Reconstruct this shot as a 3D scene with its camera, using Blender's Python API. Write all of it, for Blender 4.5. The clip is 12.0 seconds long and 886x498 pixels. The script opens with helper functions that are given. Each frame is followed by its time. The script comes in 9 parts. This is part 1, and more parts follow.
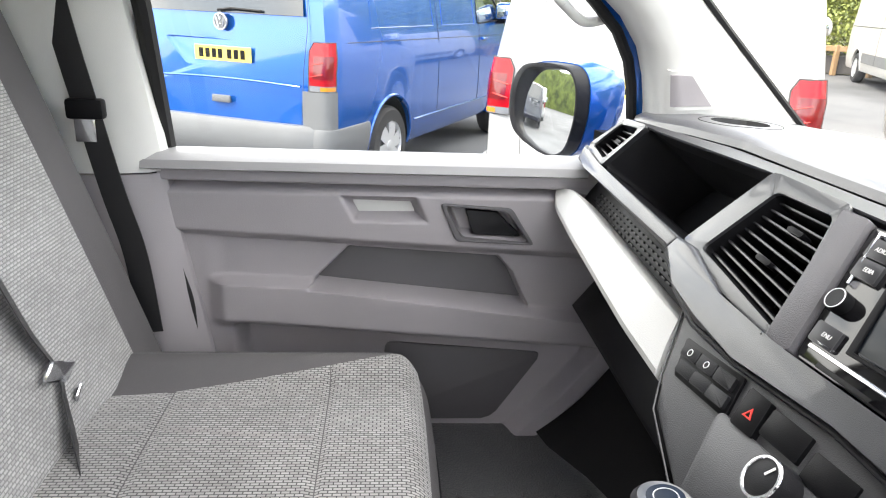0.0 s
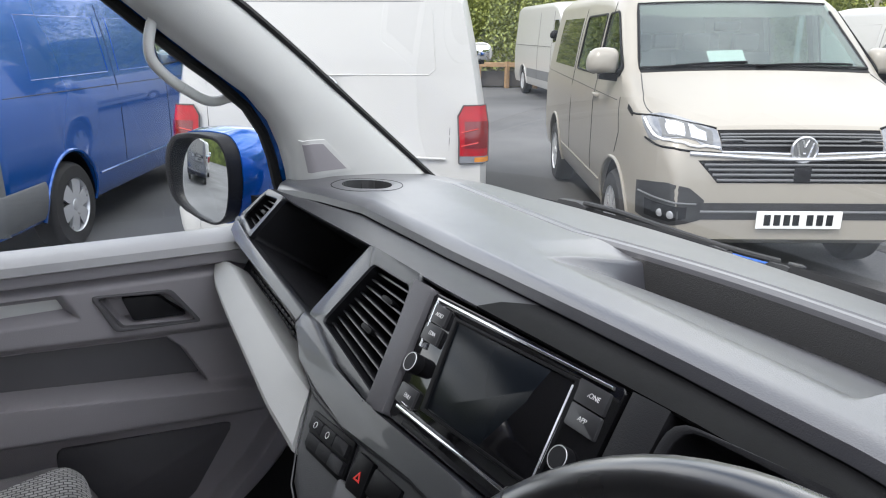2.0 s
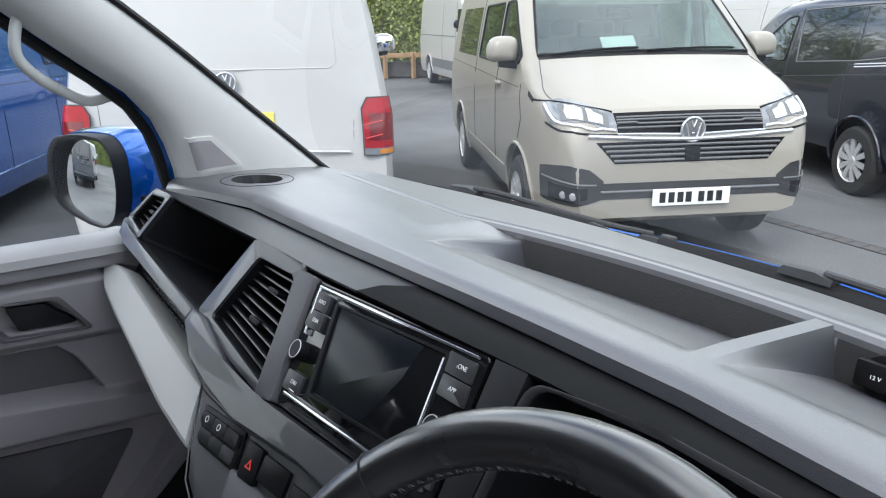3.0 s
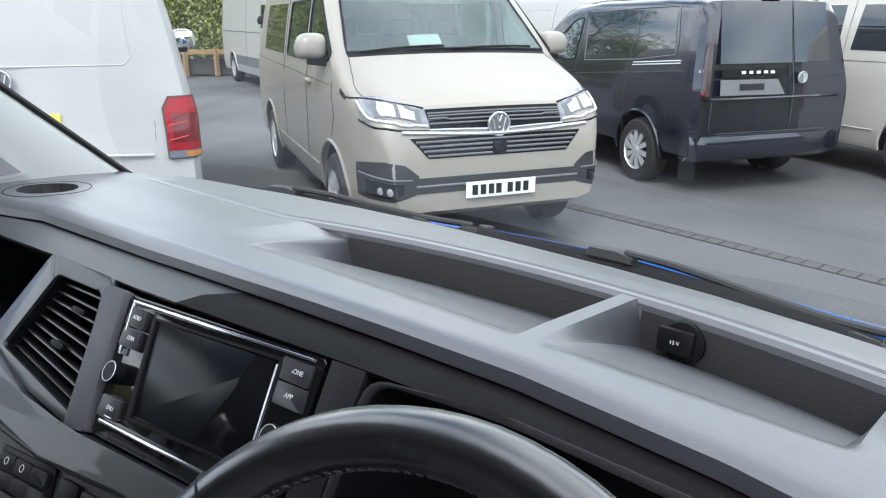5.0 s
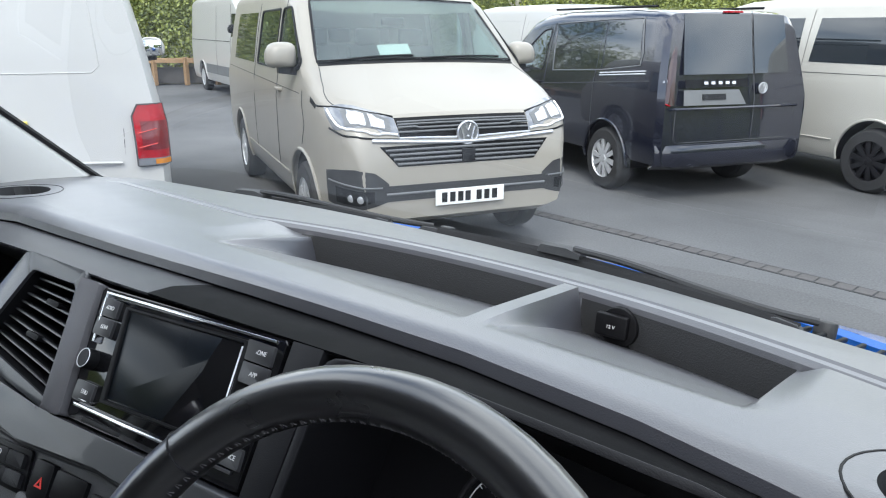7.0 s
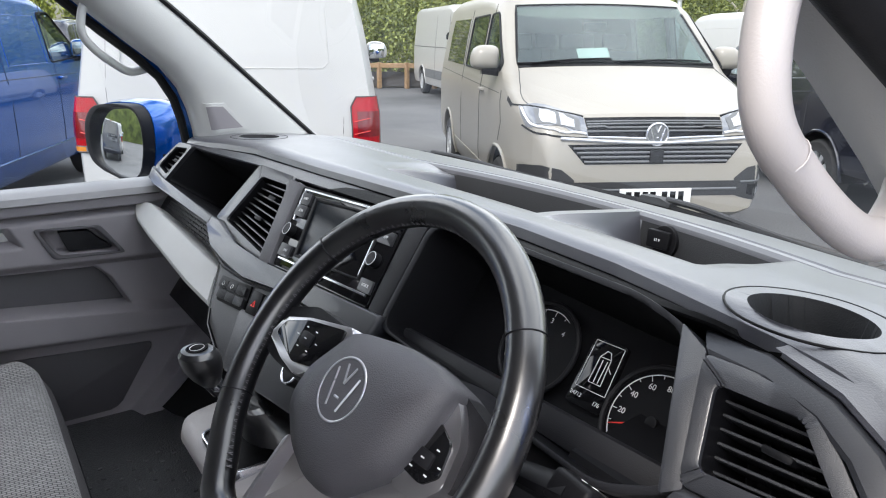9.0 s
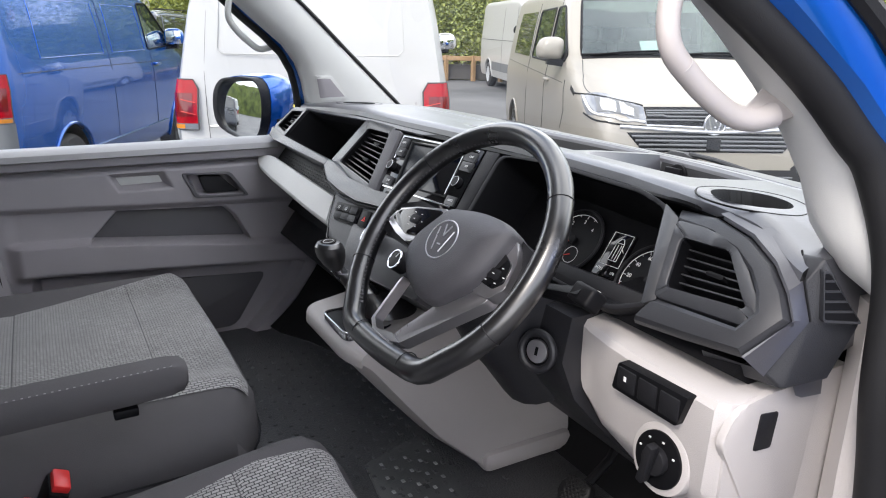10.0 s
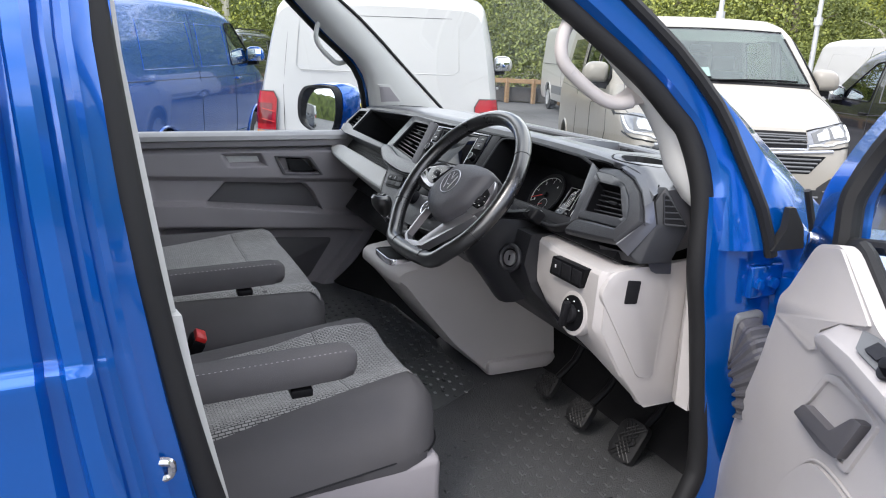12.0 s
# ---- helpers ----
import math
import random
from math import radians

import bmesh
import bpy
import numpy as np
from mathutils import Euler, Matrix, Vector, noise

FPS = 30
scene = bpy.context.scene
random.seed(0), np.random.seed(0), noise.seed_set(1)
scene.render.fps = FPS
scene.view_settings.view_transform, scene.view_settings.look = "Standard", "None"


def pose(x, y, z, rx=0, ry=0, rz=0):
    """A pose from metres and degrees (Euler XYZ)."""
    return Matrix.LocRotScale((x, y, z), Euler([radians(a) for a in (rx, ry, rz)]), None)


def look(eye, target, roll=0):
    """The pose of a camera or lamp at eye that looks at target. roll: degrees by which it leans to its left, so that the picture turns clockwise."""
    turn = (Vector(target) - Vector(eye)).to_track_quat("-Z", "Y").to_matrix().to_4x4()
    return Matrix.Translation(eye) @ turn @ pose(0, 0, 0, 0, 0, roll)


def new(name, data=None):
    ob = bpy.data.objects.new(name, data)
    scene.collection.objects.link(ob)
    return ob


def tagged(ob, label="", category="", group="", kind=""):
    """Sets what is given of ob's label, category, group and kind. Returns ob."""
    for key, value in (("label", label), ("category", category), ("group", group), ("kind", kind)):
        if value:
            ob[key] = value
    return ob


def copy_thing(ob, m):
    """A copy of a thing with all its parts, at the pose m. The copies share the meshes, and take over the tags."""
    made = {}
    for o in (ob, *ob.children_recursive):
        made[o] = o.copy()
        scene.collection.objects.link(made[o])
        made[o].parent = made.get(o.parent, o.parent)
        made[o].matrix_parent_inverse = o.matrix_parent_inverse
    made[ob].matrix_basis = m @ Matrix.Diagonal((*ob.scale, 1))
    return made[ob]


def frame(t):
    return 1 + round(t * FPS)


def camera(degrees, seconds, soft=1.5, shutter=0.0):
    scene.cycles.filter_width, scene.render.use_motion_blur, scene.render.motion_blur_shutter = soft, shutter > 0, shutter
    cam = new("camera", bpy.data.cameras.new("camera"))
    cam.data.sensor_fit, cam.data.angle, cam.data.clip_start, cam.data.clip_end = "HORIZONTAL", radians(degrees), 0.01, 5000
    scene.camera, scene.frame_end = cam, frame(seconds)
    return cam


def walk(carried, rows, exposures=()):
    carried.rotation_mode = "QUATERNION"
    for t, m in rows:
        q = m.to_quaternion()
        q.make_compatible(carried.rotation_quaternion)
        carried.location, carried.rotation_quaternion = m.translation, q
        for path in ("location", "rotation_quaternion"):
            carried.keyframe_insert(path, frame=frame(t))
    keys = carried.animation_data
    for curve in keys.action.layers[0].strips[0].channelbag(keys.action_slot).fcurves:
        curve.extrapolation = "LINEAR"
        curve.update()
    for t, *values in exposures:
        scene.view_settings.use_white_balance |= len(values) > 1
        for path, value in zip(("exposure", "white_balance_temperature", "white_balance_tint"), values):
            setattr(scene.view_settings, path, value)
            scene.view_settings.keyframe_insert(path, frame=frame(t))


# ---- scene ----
from mathutils.bvhtree import BVHTree

cam = camera(63.7, 12.0, 1.1)
PATH = [
    (0, (0.447, 0.024, 1.541), (-1.433, 0.178, 0.878), 2.4),
    (0.5, (0.457, 0.064, 1.578), (-1.396, 0.498, 0.963), 2.4),
    (1, (0.466, 0.109, 1.606), (-1.340, 0.734, 1.017), 1.4),
    (1.5, (0.483, 0.130, 1.620), (-1.273, 0.893, 1.042), 0.6),
    (2, (0.506, 0.141, 1.628), (-1.202, 1.003, 1.046), 0.1),
    (2.5, (0.536, 0.149, 1.632), (-1.119, 1.103, 1.036), -0.6),
    (3, (0.552, 0.162, 1.630), (-1.034, 1.219, 1.023), -1.0),
    (3.5, (0.543, 0.170, 1.630), (-0.960, 1.336, 1.015), -1.0),
    (3.7, (0.540, 0.165, 1.629), (-0.926, 1.377, 1.012), -1.0),
    (5.5, (0.553, 0.155, 1.629), (-0.650, 1.630, 1.016), 0.3),
    (6, (0.569, 0.146, 1.629), (-0.609, 1.644, 1.021), 0.3),
    (6.5, (0.586, 0.135, 1.631), (-0.589, 1.637, 1.029), 0.3),
    (6.7, (0.591, 0.131, 1.631), (-0.591, 1.630, 1.033), 0.4),
    (8.3, (0.707, 0.085, 1.612), (-0.714, 1.373, 1.042), 0.1),
    (8.5, (0.749, 0.070, 1.607), (-0.725, 1.295, 1.037), 0.4),
    (9, (0.901, 0.012, 1.594), (-0.679, 1.095, 1.020), 0.5),
    (9.5, (1.023, -0.070, 1.587), (-0.612, 0.921, 1.000), 0.5),
    (10, (1.193, -0.193, 1.574), (-0.471, 0.746, 0.983), 1.0),
    (10.5, (1.374, -0.269, 1.569), (-0.320, 0.618, 0.982), 1.5),
    (11, (1.550, -0.293, 1.564), (-0.171, 0.548, 0.986), 1.9),
    (11.5, (1.706, -0.312, 1.571), (-0.031, 0.504, 1.009), 2.2),
    (12, (1.738, -0.373, 1.572), (-0.013, 0.430, 1.034), 2.2),
]
walk(cam, [(t, look(eye, target, roll)) for t, eye, target, roll in PATH], ((0.0, 2.35, 7200, 11), (0.3, 2.1, 7200, 11), (0.8, 1.45, 7000, 11), (1.5, 1.18, 6850, 12), (2.5, 1.07, 6450, 10), (5.5, 1.07, 6250, 8), (8.5, 1.13, 6400, 10), (9.5, 1.24, 6600, 12), (10.5, 1.38, 6650, 13), (12.0, 1.10, 6500, 11)))

# ---- world and light ----
world = bpy.data.worlds.new("world")
scene.world = world
world.use_nodes = True
wt = world.node_tree
wt.nodes.clear()
w_out = wt.nodes.new("ShaderNodeOutputWorld")
w_bg = wt.nodes.new("ShaderNodeBackground")
w_sky = wt.nodes.new("ShaderNodeTexSky")
w_sky.sky_type = "NISHITA"
w_sky.sun_disc = False
w_sky.sun_elevation = radians(50)
w_sky.sun_rotation = radians(153)
w_sky.air_density, w_sky.dust_density = 1.0, 2.0
w_co = wt.nodes.new("ShaderNodeTexCoord")
w_map = wt.nodes.new("ShaderNodeMapping")
w_map.inputs["Scale"].default_value = (1.0, 1.0, 2.6)
w_noise = wt.nodes.new("ShaderNodeTexNoise")
w_noise.inputs["Scale"].default_value = 2.4
w_noise.inputs["Detail"].default_value = 6.0
w_ramp = wt.nodes.new("ShaderNodeValToRGB")
w_ramp.color_ramp.elements[0].position, w_ramp.color_ramp.elements[1].position = 0.36, 0.58
w_mix = wt.nodes.new("ShaderNodeMixRGB")
w_mix.inputs["Color2"].default_value = (10.5, 10.6, 11.0, 1)
wt.links.new(w_co.outputs["Generated"], w_map.inputs["Vector"])
wt.links.new(w_map.outputs["Vector"], w_noise.inputs["Vector"])
wt.links.new(w_noise.outputs["Fac"], w_ramp.inputs["Fac"])
wt.links.new(w_ramp.outputs["Color"], w_mix.inputs["Fac"])
wt.links.new(w_sky.outputs["Color"], w_mix.inputs["Color1"])
wt.links.new(w_mix.outputs["Color"], w_bg.inputs["Color"])
w_bg.inputs["Strength"].default_value = 0.16
wt.links.new(w_bg.outputs["Background"], w_out.inputs["Surface"])

sun = new("sun", bpy.data.lights.new("sun", "SUN"))
sun.data.energy = 0.95
sun.data.angle = radians(14)
sun.data.color = (1.0, 0.96, 0.9)
sun.matrix_basis = look((3, -6, 8), (0, 0, 0))

# ---- materials ----
def principled(name):
    m = bpy.data.materials.new(name)
    m.use_nodes = True
    return m, m.node_tree, m.node_tree.nodes["Principled BSDF"]


def surface(name, color, rough=0.5, metal=0.0, grain=0.0, grain_scale=900.0, vary=0.12, vary_scale=6.0, coat=0.0, spec=0.5, rough_vary=0.08):
    """A plain surface with two scales of variation: broad tone and fine grain."""
    m, t, b = principled(name)
    co = t.nodes.new("ShaderNodeTexCoord")
    n1 = t.nodes.new("ShaderNodeTexNoise")
    n1.inputs["Scale"].default_value = vary_scale
    n1.inputs["Detail"].default_value = 5
    t.links.new(co.outputs["Object"], n1.inputs["Vector"])
    mix = t.nodes.new("ShaderNodeMixRGB")
    mix.inputs["Color1"].default_value = (*[c * (1 - vary) for c in color], 1)
    mix.inputs["Color2"].default_value = (*[min(1, c * (1 + vary)) for c in color], 1)
    t.links.new(n1.outputs["Fac"], mix.inputs["Fac"])
    t.links.new(mix.outputs["Color"], b.inputs["Base Color"])
    mr = t.nodes.new("ShaderNodeMapRange")
    mr.inputs["To Min"].default_value, mr.inputs["To Max"].default_value = max(0.02, rough - rough_vary), min(1, rough + rough_vary)
    n3 = t.nodes.new("ShaderNodeTexNoise")
    n3.inputs["Scale"].default_value = vary_scale * 3.1
    n3.inputs["Detail"].default_value = 4
    t.links.new(co.outputs["Object"], n3.inputs["Vector"])
    t.links.new(n3.outputs["Fac"], mr.inputs["Value"])
    t.links.new(mr.outputs["Result"], b.inputs["Roughness"])
    b.inputs["Metallic"].default_value = metal
    b.inputs["Specular IOR Level"].default_value = spec
    b.inputs["Coat Weight"].default_value = coat
    b.inputs["Coat Roughness"].default_value = 0.03
    if grain:
        n2 = t.nodes.new("ShaderNodeTexNoise")
        n2.inputs["Scale"].default_value = grain_scale
        n2.inputs["Detail"].default_value = 2
        t.links.new(co.outputs["Object"], n2.inputs["Vector"])
        bump = t.nodes.new("ShaderNodeBump")
        bump.inputs["Strength"].default_value = grain
        bump.inputs["Distance"].default_value = 0.001
        t.links.new(n2.outputs["Fac"], bump.inputs["Height"])
        t.links.new(bump.outputs["Normal"], b.inputs["Normal"])
    return m


def glass_mat(name, tint, gloss=0.05, haze=0.0, base=0.038, slant=0.85):
    """A thin pane: clear with a tint, and a reflection that grows at a slant."""
    m = bpy.data.materials.new(name)
    m.use_nodes = True
    t = m.node_tree
    t.nodes.clear()
    out = t.nodes.new("ShaderNodeOutputMaterial")
    tr = t.nodes.new("ShaderNodeBsdfTransparent")
    tr.inputs["Color"].default_value = (*tint, 1)
    gl = t.nodes.new("ShaderNodeBsdfGlossy")
    gl.inputs["Roughness"].default_value = gloss * 0.2
    gl.inputs["Color"].default_value = (0.9, 0.95, 1, 1)
    lw = t.nodes.new("ShaderNodeLayerWeight")
    pw = t.nodes.new("ShaderNodeMath")
    pw.operation = "POWER"
    pw.inputs[1].default_value = 5.0
    fr = t.nodes.new("ShaderNodeMath")
    fr.operation = "MULTIPLY_ADD"
    fr.inputs[1].default_value, fr.inputs[2].default_value = slant, base
    t.links.new(lw.outputs["Facing"], pw.inputs[0])
    t.links.new(pw.outputs["Value"], fr.inputs[0])
    mx = t.nodes.new("ShaderNodeMixShader")
    t.links.new(fr.outputs["Value"], mx.inputs["Fac"])
    t.links.new(tr.outputs["BSDF"], mx.inputs[1])
    t.links.new(gl.outputs["BSDF"], mx.inputs[2])
    last = mx
    if haze:
        df = t.nodes.new("ShaderNodeBsdfTranslucent")
        df.inputs["Color"].default_value = (0.9, 0.92, 0.95, 1)
        mh = t.nodes.new("ShaderNodeMixShader")
        mh.inputs["Fac"].default_value = haze
        t.links.new(mx.outputs["Shader"], mh.inputs[1])
        t.links.new(df.outputs["BSDF"], mh.inputs[2])
        last = mh
    t.links.new(last.outputs["Shader"], out.inputs["Surface"])
    return m


def weave(name, dark, light, plane, width=0.0105, height=0.0042):
    """Woven seat cloth: short light dashes in staggered rows on a dark ground."""
    m, t, b = principled(name)
    co = t.nodes.new("ShaderNodeTexCoord")
    mp = t.nodes.new("ShaderNodeMapping")
    mp.inputs["Rotation"].default_value = (radians(-90), 0, 0) if plane == "xz" else (0, 0, radians(90))
    br = t.nodes.new("ShaderNodeTexBrick")
    br.inputs["Scale"].default_value = 1.0
    br.inputs["Brick Width"].default_value, br.inputs["Row Height"].default_value = width, height
    br.inputs["Mortar Size"].default_value = 0.0011
    br.inputs["Mortar Smooth"].default_value = 0.6
    br.inputs["Color1"].default_value = (*light, 1)
    br.inputs["Color2"].default_value = (*[c * 0.7 for c in light], 1)
    br.inputs["Mortar"].default_value = (*dark, 1)
    t.links.new(co.outputs["Object"], mp.inputs["Vector"])
    t.links.new(mp.outputs["Vector"], br.inputs["Vector"])
    n = t.nodes.new("ShaderNodeTexNoise")
    n.inputs["Scale"].default_value = 9
    n.inputs["Detail"].default_value = 6
    t.links.new(co.outputs["Object"], n.inputs["Vector"])
    mul = t.nodes.new("ShaderNodeMixRGB")
    mul.blend_type = "MULTIPLY"
    mul.inputs["Fac"].default_value = 0.45
    t.links.new(br.outputs["Color"], mul.inputs["Color1"])
    t.links.new(n.outputs["Fac"], mul.inputs["Color2"])
    t.links.new(mul.outputs["Color"], b.inputs["Base Color"])
    b.inputs["Roughness"].default_value = 0.9
    b.inputs["Sheen Weight"].default_value = 0.3
    bump = t.nodes.new("ShaderNodeBump")
    bump.inputs["Strength"].default_value = 0.6
    bump.inputs["Distance"].default_value = 0.0012
    bump.invert = True
    t.links.new(br.outputs["Fac"], bump.inputs["Height"])
    t.links.new(bump.outputs["Normal"], b.inputs["Normal"])
    return m


def carbon(name, color):
    """Dark trim moulded with a fine diagonal weave."""
    m, t, b = principled(name)
    co = t.nodes.new("ShaderNodeTexCoord")
    ck = t.nodes.new("ShaderNodeTexChecker")
    ck.inputs["Scale"].default_value = 420
    t.links.new(co.outputs["Object"], ck.inputs["Vector"])
    b.inputs["Base Color"].default_value = (*color, 1)
    b.inputs["Roughness"].default_value = 0.42
    bump = t.nodes.new("ShaderNodeBump")
    bump.inputs["Strength"].default_value = 0.35
    bump.inputs["Distance"].default_value = 0.0006
    t.links.new(ck.outputs["Fac"], bump.inputs["Height"])
    t.links.new(bump.outputs["Normal"], b.inputs["Normal"])
    return m


def asphalt_mat():
    m, t, b = principled("asphalt")
    co = t.nodes.new("ShaderNodeTexCoord")
    n1 = t.nodes.new("ShaderNodeTexNoise")
    n1.inputs["Scale"].default_value, n1.inputs["Detail"].default_value = 0.5, 8
    n2 = t.nodes.new("ShaderNodeTexNoise")
    n2.inputs["Scale"].default_value, n2.inputs["Detail"].default_value = 60, 4
    for n in (n1, n2):
        t.links.new(co.outputs["Object"], n.inputs["Vector"])
    r1 = t.nodes.new("ShaderNodeValToRGB")
    r1.color_ramp.elements[0].position, r1.color_ramp.elements[1].position = 0.35, 0.7
    r1.color_ramp.elements[0].color, r1.color_ramp.elements[1].color = (0.070, 0.071, 0.074, 1), (0.125, 0.125, 0.128, 1)
    t.links.new(n1.outputs["Fac"], r1.inputs["Fac"])
    mx = t.nodes.new("ShaderNodeMixRGB")
    mx.blend_type = "OVERLAY"
    mx.inputs["Fac"].default_value = 0.5
    t.links.new(r1.outputs["Color"], mx.inputs["Color1"])
    t.links.new(n2.outputs["Fac"], mx.inputs["Color2"])
    t.links.new(mx.outputs["Color"], b.inputs["Base Color"])
    b.inputs["Roughness"].default_value = 0.85
    bump = t.nodes.new("ShaderNodeBump")
    bump.inputs["Strength"].default_value, bump.inputs["Distance"].default_value = 0.6, 0.004
    t.links.new(n2.outputs["Fac"], bump.inputs["Height"])
    t.links.new(bump.outputs["Normal"], b.inputs["Normal"])
    return m


def foliage_mat(name, c1, c2):
    m, t, b = principled(name)
    g = t.nodes.new("ShaderNodeNewGeometry")
    r = t.nodes.new("ShaderNodeValToRGB")
    r.color_ramp.elements[0].color, r.color_ramp.elements[1].color = (*c1, 1), (*c2, 1)
    t.links.new(g.outputs["Random Per Island"], r.inputs["Fac"])
    t.links.new(r.outputs["Color"], b.inputs["Base Color"])
    b.inputs["Roughness"].default_value = 0.6
    b.inputs["Subsurface Weight"].default_value = 0.0
    return m


def foliage_wall():
    m, t, b = principled("distant_woods")
    co = t.nodes.new("ShaderNodeTexCoord")
    n = t.nodes.new("ShaderNodeTexNoise")
    n.inputs["Scale"].default_value, n.inputs["Detail"].default_value, n.inputs["Roughness"].default_value = 0.55, 10, 0.75
    r = t.nodes.new("ShaderNodeValToRGB")
    r.color_ramp.elements[0].position, r.color_ramp.elements[1].position = 0.35, 0.7
    r.color_ramp.elements[0].color, r.color_ramp.elements[1].color = (0.015, 0.025, 0.008, 1), (0.13, 0.16, 0.035, 1)
    t.links.new(co.outputs["Object"], n.inputs["Vector"])
    t.links.new(n.outputs["Fac"], r.inputs["Fac"])
    t.links.new(r.outputs["Color"], b.inputs["Base Color"])
    b.inputs["Roughness"].default_value = 0.9
    return m


M_PAD = surface("dash_pad_plastic", (0.036, 0.037, 0.046), 0.46, grain=0.5, grain_scale=700, vary=0.1, spec=0.8, coat=0.9)
M_DARK = surface("dark_plastic", (0.013, 0.013, 0.015), 0.46, grain=0.3, spec=0.2)
M_BLACK = surface("black_plastic", (0.005, 0.005, 0.006), 0.45, grain=0.15, spec=0.15)
M_GLOSS = surface("gloss_black", (0.006, 0.006, 0.007), 0.06, rough_vary=0.03)
M_TRIM = carbon("woven_trim", (0.017, 0.017, 0.020))
M_BAND = surface("trim_band", (0.022, 0.023, 0.027), 0.36, grain=0.3, grain_scale=1200, spec=0.7, coat=0.3)
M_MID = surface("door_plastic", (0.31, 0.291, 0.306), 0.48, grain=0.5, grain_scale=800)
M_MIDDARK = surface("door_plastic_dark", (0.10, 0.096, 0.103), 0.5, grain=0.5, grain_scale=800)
M_SILL = surface("sill_plastic", (0.31, 0.305, 0.31), 0.4, grain=0.4)
M_LIGHT = surface("light_grey_plastic", (0.45, 0.425, 0.415), 0.5, grain=0.45, grain_scale=800, vary=0.06)
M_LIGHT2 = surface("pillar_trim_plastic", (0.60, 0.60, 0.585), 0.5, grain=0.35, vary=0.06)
M_PANEL = surface("passenger_panel_plastic", (0.46, 0.46, 0.447), 0.48, grain=0.45, grain_scale=800, vary=0.06)
M_CONS = surface("console_plastic", (0.43, 0.405, 0.395), 0.5, grain=0.45, vary=0.08)
M_HANDLE = surface("grab_handle_plastic", (0.52, 0.48, 0.46), 0.42, grain=0.2, vary=0.05)
M_RUBBER = surface("rubber", (0.012, 0.012, 0.013), 0.7, grain=0.4, grain_scale=400, spec=0.2)
M_SEAL = surface("door_seal_rubber", (0.014, 0.014, 0.015), 0.55, grain=0.2, spec=0.3)
M_CHROME = surface("satin_chrome", (0.66, 0.67, 0.7), 0.16, metal=1.0, vary=0.04)
M_SILVER = surface("silver_plastic", (0.62, 0.62, 0.65), 0.28, metal=0.7, vary=0.05)
M_LEATHER = surface("wheel_leather", (0.007, 0.007, 0.008), 0.3, grain=0.03, grain_scale=700, spec=0.8, coat=1.0)
M_FABRIC = surface("bolster_cloth", (0.095, 0.091, 0.096), 0.85, grain=0.8, grain_scale=1500, spec=0.3)
M_WEAVE = weave("seat_weave", (0.026, 0.026, 0.028), (0.44, 0.43, 0.425), "xy", 0.0115, 0.0054)
M_WEAVEB = weave("back_weave", (0.19, 0.19, 0.195), (0.46, 0.46, 0.455), "xz", 0.009, 0.0048)
M_BELT = surface("belt_webbing", (0.02, 0.02, 0.022), 0.6, grain=0.6, grain_scale=1200)
M_RED = surface("red_plastic", (0.65, 0.03, 0.03), 0.35)
M_BLUE = surface("blue_paint", (0.0006, 0.096, 0.42), 0.16, metal=0.42, coat=1.0, vary=0.03, rough_vary=0.02)
M_WHITE = surface("white_paint", (0.455, 0.45, 0.44), 0.32, coat=0.4, vary=0.02, rough_vary=0.03)
M_BEIGE = surface("beige_paint", (0.285, 0.265, 0.230), 0.36, coat=0.25, vary=0.02, rough_vary=0.03)
M_NAVY = surface("black_metallic_paint", (0.012, 0.014, 0.026), 0.18, metal=0.3, coat=1.0, vary=0.1, rough_vary=0.03)
M_BUMPER = surface("grey_bumper_plastic", (0.13, 0.135, 0.14), 0.55, grain=0.4)
M_TYRE = surface("tyre_rubber", (0.025, 0.025, 0.026), 0.8, grain=0.5, grain_scale=200)
M_ALLOY = surface("wheel_silver", (0.66, 0.67, 0.69), 0.30, metal=0.45, vary=0.05)
M_LAMPRED = surface("red_lamp_lens", (0.33, 0.002, 0.008), 0.2, coat=0.3, vary=0.5, vary_scale=30, spec=0.25)
M_LAMPCLR = surface("clear_lamp_lens", (0.20, 0.21, 0.23), 0.14, metal=0.2, coat=0.6, vary=0.3, vary_scale=25)
M_VGLASS = surface("tinted_glass", (0.012, 0.016, 0.02), 0.04, coat=1.0, rough_vary=0.02)
M_MIRROR = surface("mirror_glass", (0.9, 0.92, 0.93), 0.02, metal=1.0, vary=0.01, rough_vary=0.01)
M_VANGL = glass_mat("van_glass", (0.66, 0.75, 0.72), base=0.07)
M_BADGE = surface("bright_chrome", (0.60, 0.61, 0.63), 0.22, metal=0.7, vary=0.05)
M_LAMPSMK = surface("smoked_lamp_lens", (0.03, 0.006, 0.008), 0.08, coat=0.5, vary=0.3, vary_scale=20)
M_CREAM = surface("cream_paint", (0.455, 0.44, 0.40), 0.32, coat=0.4, vary=0.02, rough_vary=0.03)
M_PLATE_W = surface("white_plate", (0.78, 0.78, 0.76), 0.4)
M_PLATE_Y = surface("yellow_plate", (0.75, 0.62, 0.12), 0.4)
M_MARK = surface("white_print", (0.75, 0.75, 0.75), 0.5, vary=0.02)
M_NEEDLE = surface("red_needle", (0.7, 0.04, 0.03), 0.5)
M_PAPER = surface("paper", (0.75, 0.76, 0.78), 0.7)
M_SCREEN = surface("screen_glass", (0.005, 0.007, 0.010), 0.22, rough_vary=0.02, spec=0.15)
